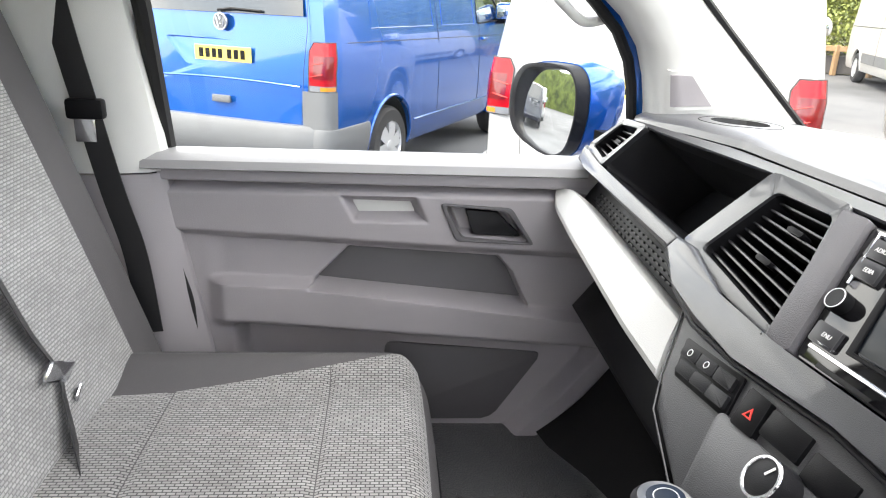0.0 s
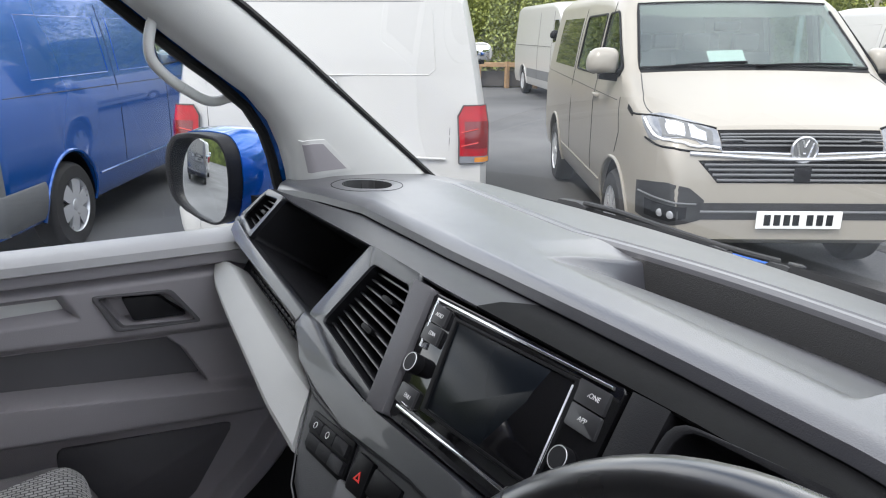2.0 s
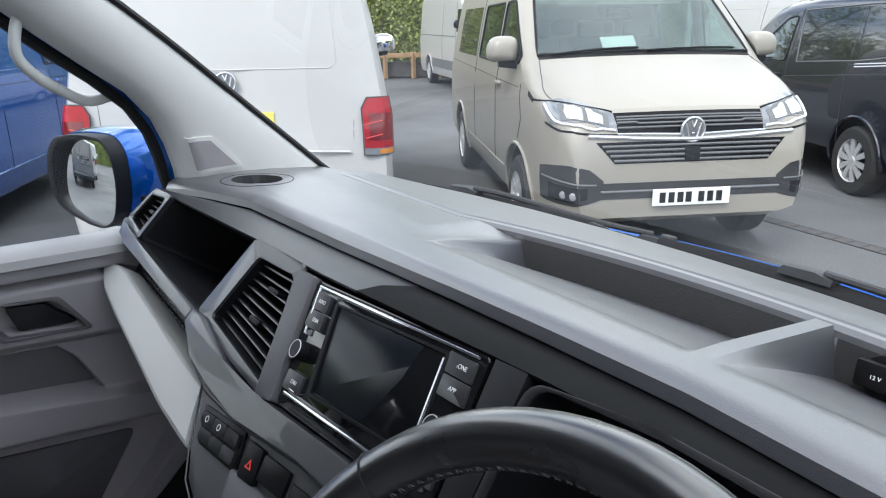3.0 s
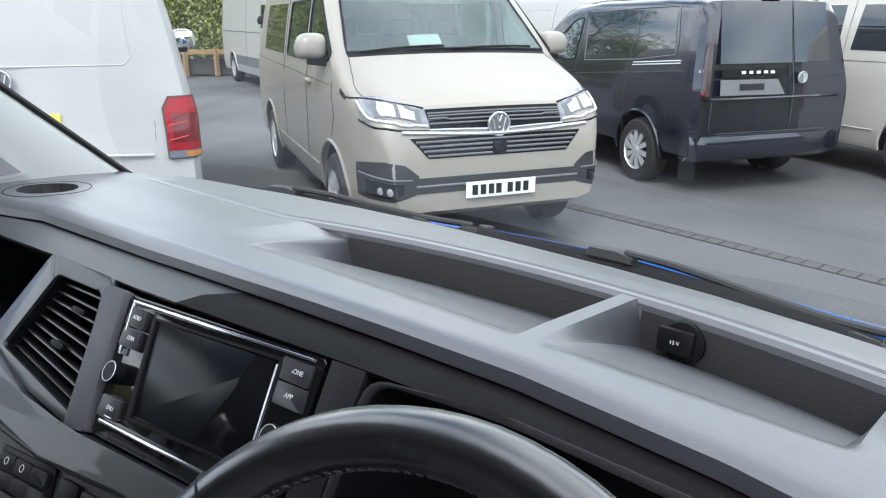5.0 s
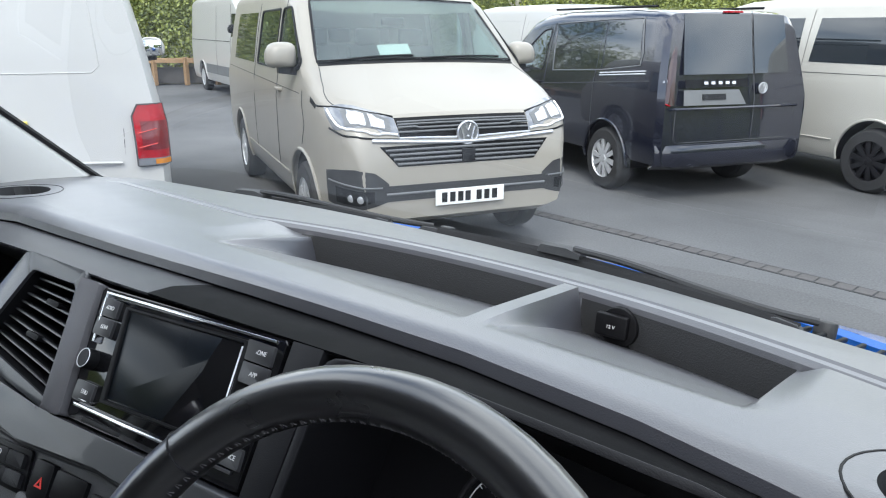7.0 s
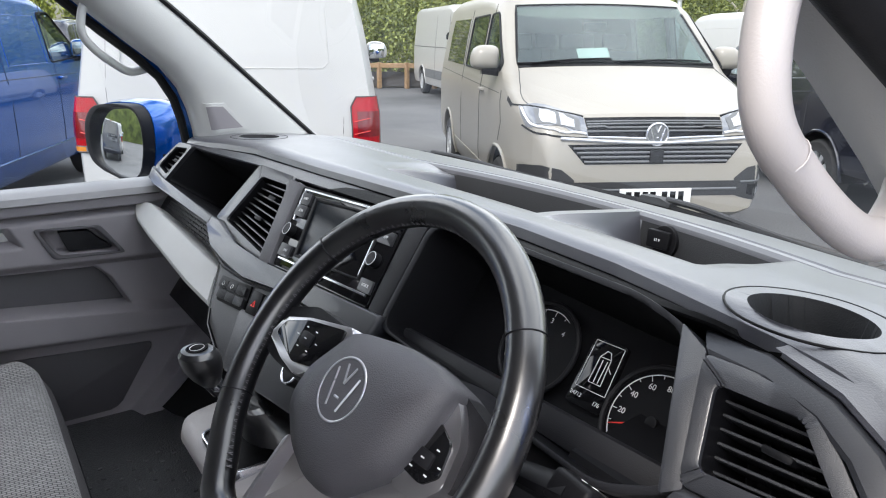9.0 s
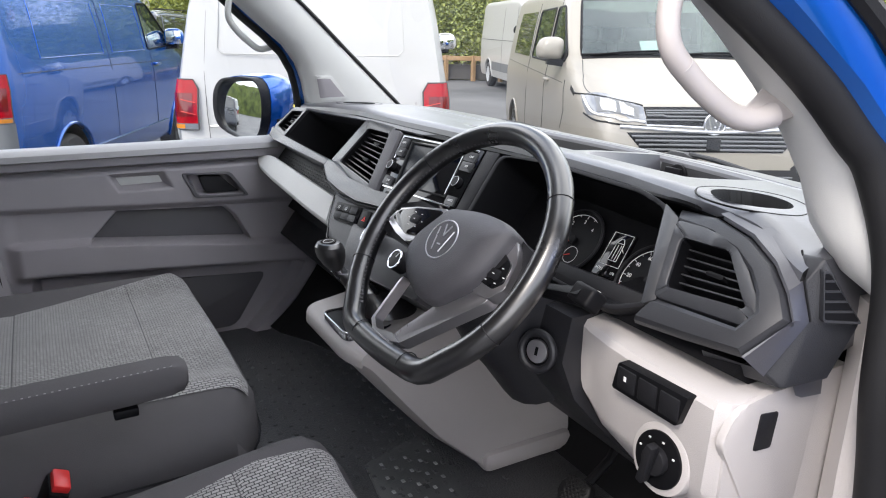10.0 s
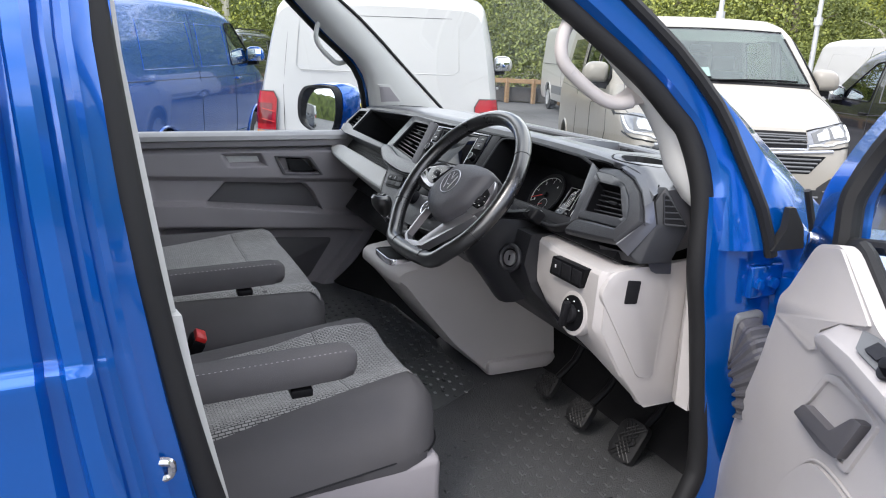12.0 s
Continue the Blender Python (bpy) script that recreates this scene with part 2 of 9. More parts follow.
M_WS = glass_mat("windscreen_glass", (0.93, 0.96, 0.95), base=0.015, slant=0.6)
M_GLASS = glass_mat("door_glass", (0.86, 0.9, 0.9))
M_ASPHALT = asphalt_mat()
M_MAT = surface("floor_rubber", (0.078, 0.080, 0.083), 0.42, grain=1.0, grain_scale=260, vary=0.3, vary_scale=9)
M_LINER = surface("headliner", (0.5, 0.49, 0.47), 0.9, grain=0.5)
M_BROW = surface("brow_soft_black", (0.004, 0.004, 0.0045), 0.62, grain=0.3, grain_scale=900, spec=0.06)
M_PEDAL = surface("pedal_rubber", (0.012, 0.012, 0.013), 0.42, grain=0.3, grain_scale=300, spec=0.5)
M_WOOD = surface("timber", (0.30, 0.19, 0.10), 0.8, vary=0.35, vary_scale=12)
M_STONE = surface("drain_brick", (0.075, 0.07, 0.068), 0.85, vary=0.3, vary_scale=20)
M_BARK = surface("bark", (0.16, 0.14, 0.11), 0.9, vary=0.4, vary_scale=8)
M_BIRCH = surface("birch_bark", (0.5, 0.47, 0.4), 0.8, vary=0.4, vary_scale=10)
M_LEAF = foliage_mat("leaves", (0.14, 0.18, 0.028), (0.38, 0.40, 0.07))
M_LEAF2 = foliage_mat("leaves_dark", (0.09, 0.12, 0.025), (0.26, 0.29, 0.065))
M_GRAVEL = surface("verge", (0.12, 0.11, 0.08), 0.95, vary=0.4, vary_scale=3)
M_HUB = surface("airbag_vinyl", (0.070, 0.068, 0.075), 0.45, grain=0.6, grain_scale=900)
M_LOWER = surface("black_bumper_insert", (0.022, 0.022, 0.024), 0.5, grain=0.3)
M_PAD.node_tree.nodes["Principled BSDF"].inputs["Coat Roughness"].default_value = 0.33
M_PAD.node_tree.nodes["Principled BSDF"].inputs["Coat IOR"].default_value = 1.66
M_LAMPDARK = surface("dark_red_lens", (0.14, 0.002, 0.005), 0.15, coat=0.3, vary=0.4, vary_scale=40)
M_GALV = surface("galvanised_steel", (0.55, 0.56, 0.57), 0.45, metal=0.5, vary=0.1)
# darker plastic that puts shade on the tray's back and the cup walls
M_PADSHADE = surface("shaded_pad_plastic", (0.018, 0.019, 0.021), 0.62, grain=0.5, grain_scale=600)
M_MAT.node_tree.nodes["Bump"].inputs["Distance"].default_value = 0.003
M_SPOKE = surface("satin_silver_paint", (0.52, 0.51, 0.53), 0.30, metal=0.92, vary=0.04)
M_BULK = surface("bulkhead_panel", (0.42, 0.42, 0.41), 0.6, grain=0.3)
# lighter mat colours that paint its sheen and the glints on its studs
M_MATSHEEN = surface("sheen_mat_rubber", (0.10, 0.105, 0.105), 0.3, grain=0.6, grain_scale=350, vary=0.3, vary_scale=12)
M_GLINT = surface("glint_stud_rubber", (0.34, 0.35, 0.35), 0.3, vary=0.3, vary_scale=30)
M_LEATHER.node_tree.nodes["Principled BSDF"].inputs["Coat Roughness"].default_value = 0.24
M_COL = surface("column_plastic", (0.018, 0.018, 0.021), 0.45, grain=0.3)
M_SEAM = surface("panel_gap", (0.05, 0.05, 0.052), 0.7)
M_KEY = surface("radio_key", (0.030, 0.030, 0.033), 0.35, vary=0.05)
M_SWP = surface("switch_panel_plastic", (0.056, 0.056, 0.061), 0.42, grain=0.4, grain_scale=900)
M_ARCH = carbon("woven_moulding", (0.022, 0.023, 0.027))
M_CAP = surface("end_cap_plastic", (0.022, 0.023, 0.027), 0.5, grain=0.5, grain_scale=800)
M_AMBER = surface("amber_lens", (0.55, 0.20, 0.02), 0.2, coat=0.3, vary=0.3, vary_scale=40)

# ---- building helpers ----
def thing(name, label, category, at=(0, 0, 0), group="", kind=""):
    ob = new(name)
    ob.empty_display_size = 0.1
    ob.matrix_basis = at if isinstance(at, Matrix) else Matrix.Translation(at)
    return tagged(ob, label, category, group, kind)


def finish(bm, angle=32):
    bmesh.ops.recalc_face_normals(bm, faces=bm.faces)
    for f in bm.faces:
        f.smooth = True
    lim = radians(angle)
    for e in bm.edges:
        e.smooth = len(e.link_faces) == 2 and e.calc_face_angle(0) < lim


def part(name, bm, material, parent=None, label="", local=False, angle=32):
    """Link a bmesh as one mesh object under a thing or under a part. local: its numbers are in its thing's own frame."""
    finish(bm, angle)
    me = bpy.data.meshes.new(name)
    bm.to_mesh(me)
    bm.free()
    me.materials.append(material)
    ob = new(name, me)
    if parent is not None:
        ob.parent = parent
        if not local and parent.parent is None:
            ob.matrix_parent_inverse = parent.matrix_basis.inverted()
    return tagged(ob, label)


def same(a, b):
    """Merge bmesh b into a."""
    me = bpy.data.meshes.new("tmp")
    b.to_mesh(me)
    b.free()
    a.from_mesh(me)
    bpy.data.meshes.remove(me)
    return a


def rbox(x0, x1, y0, y1, z0, z1, r=0.005, seg=2, m=None):
    """A box with rounded edges."""
    bm = bmesh.new()
    bmesh.ops.create_cube(bm, size=1)
    for v in bm.verts:
        v.co = Vector(((x0 + x1) / 2 + v.co.x * (x1 - x0), (y0 + y1) / 2 + v.co.y * (y1 - y0), (z0 + z1) / 2 + v.co.z * (z1 - z0)))
    if r:
        bmesh.ops.bevel(bm, geom=bm.edges[:], offset=r, segments=seg, affect="EDGES", profile=0.5, clamp_overlap=True)
    if m:
        bm.transform(m)
    return bm


def prism(pts, h0, h1, f=None, r=0.003, seg=2, both=False):
    """An outline pulled from h0 to h1, with its upper rim rounded; f maps (u, v, h) into the world."""
    bm = bmesh.new()
    lo = [bm.verts.new((u, v, h0)) for u, v in pts]
    hi = [bm.verts.new((u, v, h1)) for u, v in pts]
    bm.faces.new(lo)
    top = bm.faces.new(hi)
    for i in range(len(pts)):
        j = (i + 1) % len(pts)
        bm.faces.new((lo[i], lo[j], hi[j], hi[i]))
    if r:
        edges = list(top.edges)
        if both:
            edges = bm.edges[:]
        bmesh.ops.bevel(bm, geom=edges, offset=r, segments=seg, affect="EDGES", profile=0.5, clamp_overlap=True)
    if f:
        for v in bm.verts:
            v.co = Vector(f(*v.co))
    return bm


def matched(outer, inner):
    """Cut two outlines at the same bearings from the middle of the inner one."""
    c = sum((Vector(p) for p in inner), Vector((0, 0))) / len(inner)
    bearings = sorted({round(math.atan2(p[1] - c.y, p[0] - c.x), 3) for p in list(outer) + list(inner)})

    def cut(poly, a):
        d, best = Vector((math.cos(a), math.sin(a))), None
        for i in range(len(poly)):
            p, e = Vector(poly[i - 1]) - c, Vector(poly[i]) - Vector(poly[i - 1])
            den = d.x * e.y - d.y * e.x
            if abs(den) < 1e-12:
                continue
            k, s = (p.x * e.y - p.y * e.x) / den, (p.x * d.y - p.y * d.x) / den
            if k > 0 and -1e-3 <= s <= 1.001 and (best is None or k > best):
                best = k
        return tuple(c + d * best)
    return [cut(outer, a) for a in bearings], [cut(inner, a) for a in bearings]


def ring_frame(outer, inner, h0, h1, f=None, r=0.002):
    """A frame between two outlines."""
    if len(outer) != len(inner):
        outer, inner = matched(outer, inner)
    bm = bmesh.new()
    n = len(outer)
    a = [bm.verts.new((u, v, h0)) for u, v in outer]
    b = [bm.verts.new((u, v, h1)) for u, v in outer]
    c = [bm.verts.new((u, v, h1)) for u, v in inner]
    d = [bm.verts.new((u, v, h0)) for u, v in inner]
    rim = []
    for i in range(n):
        j = (i + 1) % n
        bm.faces.new((a[i], a[j], b[j], b[i]))
        rim.append(bm.faces.new((b[i], b[j], c[j], c[i])))
        bm.faces.new((c[i], c[j], d[j], d[i]))
        bm.faces.new((d[i], d[j], a[j], a[i]))
    if r:
        es = {e for fc in rim for e in fc.edges if len([g for g in e.link_faces if g in rim]) == 1}
        bmesh.ops.bevel(bm, geom=list(es), offset=r, segments=2, affect="EDGES", profile=0.5, clamp_overlap=True)
    if f:
        for v in bm.verts:
            v.co = Vector(f(*v.co))
    return bm


def loft(rings, closed=True, caps=True):
    """A skin through rings of equally many points."""
    bm = bmesh.new()
    rows = [[bm.verts.new(p) for p in ring] for ring in rings]
    n = len(rings[0])
    for a, b in zip(rows, rows[1:]):
        for i in range(n if closed else n - 1):
            j = (i + 1) % n
            bm.faces.new((a[i], a[j], b[j], b[i]))
    if caps and closed:
        bm.faces.new(rows[0])
        bm.faces.new(rows[-1])
    return bm


def thick(bm, d):
    """Give an open skin thickness d along its normals."""
    bmesh.ops.recalc_face_normals(bm, faces=bm.faces)
    bmesh.ops.solidify(bm, geom=bm.faces[:], thickness=d)
    return bm


def tube(path, radius, n=10, closed=False, squash=1.0):
    """A round bar along a path; radius may be a list, one for each point."""
    pts = [Vector(p) for p in path]
    k = len(pts)
    rads = radius if isinstance(radius, (list, tuple)) else [radius] * k
    rings, up = [], None
    for i, p in enumerate(pts):
        if closed:
            t = (pts[(i + 1) % k] - pts[i - 1]).normalized()
        else:
            t = (pts[min(i + 1, k - 1)] - pts[max(i - 1, 0)]).normalized()
        if up is None:
            up = Vector((0, 0, 1)) if abs(t.z) < 0.9 else Vector((1, 0, 0))
        side = t.cross(up).normalized()
        up = side.cross(t).normalized()
        rings.append([p + rads[i] * (math.cos(a) * side * squash + math.sin(a) * up) for a in [2 * math.pi * j / n for j in range(n)]])
    if closed:
        rings.append(rings[0])
        bm = loft(rings, True, False)
        bmesh.ops.remove_doubles(bm, verts=bm.verts, dist=1e-6)
        return bm
    return loft(rings, True, True)


def smooth_path(pts, n=6):
    """Catmull-Rom points through a few points."""
    p = [Vector(q) for q in pts]
    p = [2 * p[0] - p[1]] + p + [2 * p[-1] - p[-2]]
    out = []
    for i in range(1, len(p) - 2):
        for j in range(n):
            t = j / n
            a, b, c, d = p[i - 1:i + 3]
            out.append(0.5 * (2 * b + (c - a) * t + (2 * a - 5 * b + 4 * c - d) * t * t + (3 * b - a - 3 * c + d) * t ** 3))
    out.append(p[-2])
    return out


def disc(center, axis, radius, depth, n=28, r=0.0, r2=None):
    """A round puck: its front face at center + axis * depth."""
    bm = bmesh.new()
    bmesh.ops.create_cone(bm, cap_ends=True, segments=n, radius1=radius, radius2=radius if r2 is None else r2, depth=depth)
    if r:
        top = [e for e in bm.edges if all(v.co.z > 0 for v in e.verts)]
        bmesh.ops.bevel(bm, geom=top, offset=r, segments=2, affect="EDGES", profile=0.5)
    ax = Vector(axis).normalized()
    bm.transform(Matrix.Translation(Vector(center) + ax * depth / 2) @ ax.to_track_quat("Z", "Y").to_matrix().to_4x4())
    return bm


def torus(center, axis, big, small, n=48, k=12, squash=1.0):
    ax = Vector(axis).normalized()
    m = Matrix.Translation(center) @ ax.to_track_quat("Z", "Y").to_matrix().to_4x4()
    rings = []
    for i in range(n + 1):
        a = 2 * math.pi * i / n
        rings.append([m @ Vector(((big + small * math.cos(b)) * math.cos(a), (big + small * math.cos(b)) * math.sin(a), small * squash * math.sin(b)))
                      for b in [2 * math.pi * j / k for j in range(k)]])
    bm = loft(rings, True, False)
    bmesh.ops.remove_doubles(bm, verts=bm.verts, dist=1e-6)
    return bm


def rounded(pts, r, n=4):
    """Round the corners of an outline by about r."""
    out = []
    k = len(pts)
    for i in range(k):
        p, a, b = Vector(pts[i]), Vector(pts[i - 1]), Vector(pts[(i + 1) % k])
        da, db = (a - p), (b - p)
        ra, rb = min(r, da.length * 0.45), min(r, db.length * 0.45)
        p0, p2 = p + da.normalized() * ra, p + db.normalized() * rb
        for j in range(n + 1):
            t = j / n
            q = (1 - t) ** 2 * p0 + 2 * t * (1 - t) * p + t * t * p2
            out.append((q.x, q.y))
    return out


def inset(pts, d):
    """Shrink an outline towards its centre by about d."""
    c = sum((Vector(p) for p in pts), Vector((0, 0))) / len(pts)
    out = []
    for p in pts:
        v = Vector(p) - c
        out.append(tuple(c + v * max(0.05, (v.length - d) / v.length)))
    return out


def rect(cx, cy, w, h):
    return [(cx - w / 2, cy - h / 2), (cx + w / 2, cy - h / 2), (cx + w / 2, cy + h / 2), (cx - w / 2, cy + h / 2)]


def lerp(x, xs, ys):
    return float(np.interp(x, xs, ys))


def writing(text, size, m, material, parent, extrude=0.0002, name="lettering", local=False, align="CENTER"):
    """Words in the built-in font, turned into a mesh, on the plane that m names."""
    cu = bpy.data.curves.new(name, "FONT")
    cu.body, cu.size, cu.extrude = text, size, extrude
    cu.align_x, cu.align_y = align, "CENTER"
    tmp = bpy.data.objects.new("tmp", cu)
    scene.collection.objects.link(tmp)
    me = bpy.data.meshes.new_from_object(tmp.evaluated_get(bpy.context.evaluated_depsgraph_get()))
    bpy.data.objects.remove(tmp)
    bpy.data.curves.remove(cu)
    me.transform(m)
    me.materials.clear()
    me.materials.append(material)
    me.name = name
    ob = new(name, me)
    ob.parent = parent
    if not local and parent.parent is None:
        ob.matrix_parent_inverse = parent.matrix_basis.inverted()
    return ob


def quad3(corners, f, n=6, m=4):
    """A patch between four places in space, each point moved by f."""
    a, b, c, d = [Vector(p) for p in corners]
    return loft([[f(a.lerp(b, i / n).lerp(d.lerp(c, i / n), j / m)) for i in range(n + 1)] for j in range(m + 1)], False)


def quad(corners, f, n=6, m=4):
    """A patch through four corners, laid on a skin by f(a, b)."""
    a, b, c, d = [Vector(p) for p in corners]
    return loft([[f(*(a.lerp(b, i / n).lerp(d.lerp(c, i / n), j / m))) for i in range(n + 1)] for j in range(m + 1)], False)

# ---- dashboard ----
# The face of the dashboard leans back: v runs up its slope, h stands off it towards the seats.
def face(x, v, h=0.0):
    d = lerp(x, (-0.66, -0.3, -0.1, 0.1, 0.58, 0.85), (0.468, 0.468, 0.453, 0.43, 0.409, 0.405)) + h
    return (x, 0.6 * v - 0.8 * d, 0.8 * v + 0.6 * d)


def face_at(x, v, h=0.0, turn=0.0):
    """A frame on the dashboard's face: its z stands off the face."""
    m = Matrix(((1, 0, 0), (0, 0.6, -0.8), (0, 0.8, 0.6))).to_4x4()
    return Matrix.Translation(face(x, v, h)) @ m @ pose(0, 0, 0, 0, 0, turn)


dash = thing("dashboard", "dark grey moulded plastic dashboard with trays and vents below the windscreen", "dashboard", (0, 0.7, 1.0))

EX = (-0.80, -0.76, -0.65, -0.5, -0.23, 0.0, 0.12, 0.27, 0.43, 0.52, 0.60, 0.70, 0.77, 0.80)
EY = (0.455, 0.440, 0.465, 0.508, 0.523, 0.542, 0.550, 0.556, 0.545, 0.530, 0.515, 0.500, 0.472, 0.462)


def pad_edge(x):
    return lerp(x, EX, EY)


def pad_front(x):
    return lerp(abs(x), (0, 0.15, 0.29, 0.4, 0.5, 0.7, 0.82), (0.927, 0.922, 0.898, 0.864, 0.834, 0.785, 0.745))


def screen_foot(x):
    """How far forward the glass stands at its foot."""
    return 0.818 + 0.163 * (1 - min(1, abs(x) / 0.81) ** 2.2)


def soft(a, b, x):
    t = min(1, max(0, (x - a) / (b - a)))
    return t * t * (3 - 2 * t)


CUPS = ((-0.632, 0.568), (0.622, 0.570))


def tray_wall(x):
    """How far forward the upright back of the dash tray stands."""
    return 0.798 - 0.45 * min(0.41, abs(x - 0.15)) ** 2


def tray_mask(x):
    """1 over the sunken floors, 0 on the divider and past the ends."""
    left = 0.28 * soft(-0.222, -0.152, x) + 0.72 * soft(-0.152, -0.142, x)
    right = 0.75 * soft(0.486, 0.478, x) + 0.25 * soft(0.512, 0.484, x)
    divider = max(soft(0.232, 0.224, x), soft(0.250, 0.260, x))
    return left * right * divider


def pad_height(x, y):
    z = lerp(y, (0.42, 0.46, 0.55, 0.65, 0.80, 0.86, 1.0), (1.368, 1.376, 1.380, 1.374, 1.358, 1.349, 1.318))
    z -= 0.012 * soft(0.6, 0.82, abs(x))
    z -= 0.022 * soft(0.67, 0.765, x) * soft(0.64, 0.52, y) + 0.11 * soft(0.770, 0.780, x) * soft(0.68, 0.60, y)
    w = tray_wall(x)
    if 0.60 < y <= w + 0.0005:
        k = (y - 0.60) / (w - 0.60)
        z -= tray_mask(x) * 0.052 * (0.25 * k * k + 0.75 * k if k > 0.12 else 6.5 * k * k)
    for cx, cy in CUPS:
        e = math.hypot((x - cx) / 0.052, (y - cy) / 0.042)
        z -= 0.06 * (1 - soft(0.84, 0.97, e))
    return z


def build_pad():
    xs = sorted(set([round(-0.80 + 1.582 * i / 190, 4) for i in range(191)] + [-0.222, -0.152, -0.149, -0.145, -0.142, 0.224, 0.228, 0.232, 0.25, 0.255, 0.26, 0.478, 0.482, 0.486, 0.512]))
    bm = bmesh.new()
    rows = []
    for k in range(-4, 0):
        rows.append([bm.verts.new((x, pad_edge(x) + (0.055, 0.020, 0.008, 0.001)[k + 4], pad_height(x, pad_edge(x) + 0.02) - (0.040, 0.036, 0.030, 0.018)[k + 4])) for x in xs])
    for k in range(56):
        t = (k / 55) ** 1.15
        row = []
        for x in xs:
            e = pad_edge(x)
            y = e + 0.004 + (0.625 - e - 0.004) * t
            drop = 0.010 * max(0, 1 - (y - e) / 0.026) ** 2
            px = x
            for cx, cy in CUPS:
                q = math.hypot((x - cx) / 0.052, (y - cy) / 0.042)
                if 0.84 < q < 1.10:
                    px, y = cx + (x - cx) / q, cy + (y - cy) / q
            row.append(bm.verts.new((px, y, pad_height(px, y) - drop)))
        rows.append(row)
    for k in range(1, 13):
        rows.append([bm.verts.new((x, 0.625 + (tray_wall(x) - 0.625) * k / 12, pad_height(x, 0.625 + (tray_wall(x) - 0.625) * k / 12))) for x in xs])
    # the back of the tray, its rolled lip and the run to the windscreen
    for dy, dz in ((0.002, -0.012), (0.004, -0.006), (0.009, -0.001), (0.016, 0.0), (0.019, -0.0025), (0.023, -0.0025), (0.026, 0.0)):
        rows.append([bm.verts.new((x, tray_wall(x) + dy, pad_height(x, tray_wall(x) + dy) + dz * soft(0.75, 0.55, abs(x)))) for x in xs])
    for k in range(1, 9):
        row = []
        for x in xs:
            y = tray_wall(x) + 0.026 + (max(tray_wall(x) + 0.04, pad_front(x)) - tray_wall(x) - 0.026) * k / 8
            row.append(bm.verts.new((x, y, pad_height(x, y))))
        rows.append(row)
    for a, b in zip(rows, rows[1:]):
        for i in range(len(xs) - 1):
            bm.faces.new((a[i], a[i + 1], b[i + 1], b[i]))
    return bm


pad = part("dash_top", build_pad(), M_PAD, dash, "grained soft dash top with sunken trays", angle=28)
for cx, cy in CUPS:
    part("cup_holder", tube([(cx + 0.071 * math.cos(a), cy + 0.060 * math.sin(a), pad_height(cx + 0.071 * math.cos(a), cy + 0.060 * math.sin(a)) - 0.0006) for a in [2 * math.pi * i / 40 for i in range(40)]], 0.0013, 6, True), M_BLACK, dash, "round cup holder rim")

# black discs added as the deep shade inside the cup holders
for cx, cy in CUPS:
    part("cup_well", disc((cx, cy, pad_height(cx + 0.07, cy + 0.03) - 0.040), (0, 0, 1), 0.060, 0.012, 30), M_BLACK, dash)

pad.data.materials.append(M_PADSHADE)
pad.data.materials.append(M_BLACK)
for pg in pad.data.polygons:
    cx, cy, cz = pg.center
    # tray's upright back coloured darker than the pad, as its shade
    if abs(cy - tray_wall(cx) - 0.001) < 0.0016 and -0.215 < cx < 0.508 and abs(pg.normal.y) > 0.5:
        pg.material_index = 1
    # faces under the rolled edge painted black for the shade below the lip
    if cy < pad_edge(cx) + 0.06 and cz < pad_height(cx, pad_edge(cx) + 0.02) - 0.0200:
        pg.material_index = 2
    # cup walls coloured with the same painted shade
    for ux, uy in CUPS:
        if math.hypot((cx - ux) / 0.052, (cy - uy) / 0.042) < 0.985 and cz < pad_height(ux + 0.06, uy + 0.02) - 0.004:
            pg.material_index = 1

# trim strip under the edge of the top
LX = (-0.82, -0.80, -0.765, -0.745, -0.6, -0.28, -0.12, 0.13, 0.2, 0.3, 0.5, 0.577, 0.64, 0.691, 0.741, 0.765, 0.79)
LV = (1.285, 1.300, 1.332, 1.346, 1.350, 1.366, 1.372, 1.388, 1.392, 1.396, 1.396, 1.398, 1.392, 1.378, 1.345, 1.315, 1.290)


def build_strip(x0, x1, n):
    bm = bmesh.new()
    rows = [[] for _ in range(6)]
    for i in range(n + 1):
        x = x0 + (x1 - x0) * i / n
        v = lerp(x, LX, LV)
        a, a0 = Vector(face(x, v - 0.002, -0.03)), Vector(face(x, v, 0.004))
        e = Vector((x, pad_edge(x) + 0.012, pad_height(x, pad_edge(x) + 0.02) - 0.024))
        if x > 0.55:
            e = Vector((x, pad_edge(x) + 0.010, pad_height(x, pad_edge(x) + 0.02) - 0.020))
        b = a0.lerp(e, 0.4) + Vector((0, -0.006, 0.006))
        c = a0.lerp(e, 0.75) + Vector((0, -0.004, 0.004))
        for r, p in zip(rows, (a, Vector(face(x, v - 0.002, 0.002)), a0, b, c, e)):
            r.append(bm.verts.new(p))
    for a, b in zip(rows, rows[1:]):
        for i in range(n):
            bm.faces.new((a[i], a[i + 1], b[i + 1], b[i]))
    return bm


part("trim_strip", build_strip(-0.80, -0.06, 60), M_TRIM, dash, "dark trim strip with a woven relief")
part("trim_strip", build_strip(-0.06, 0.75, 66), M_BROW, dash, "soft black brow over the instruments")
# black filler added behind the face to block light
core = bmesh.new()
same(core, rbox(-0.78, 0.75, 0.60, 0.93, 0.98, 1.27, 0.01))
same(core, prism([(-0.78, 1.10), (0.73, 1.10), (0.73, 1.35), (-0.78, 1.32)], -0.20, -0.145, face, 0))
part("dash_core", core, M_BLACK, dash)


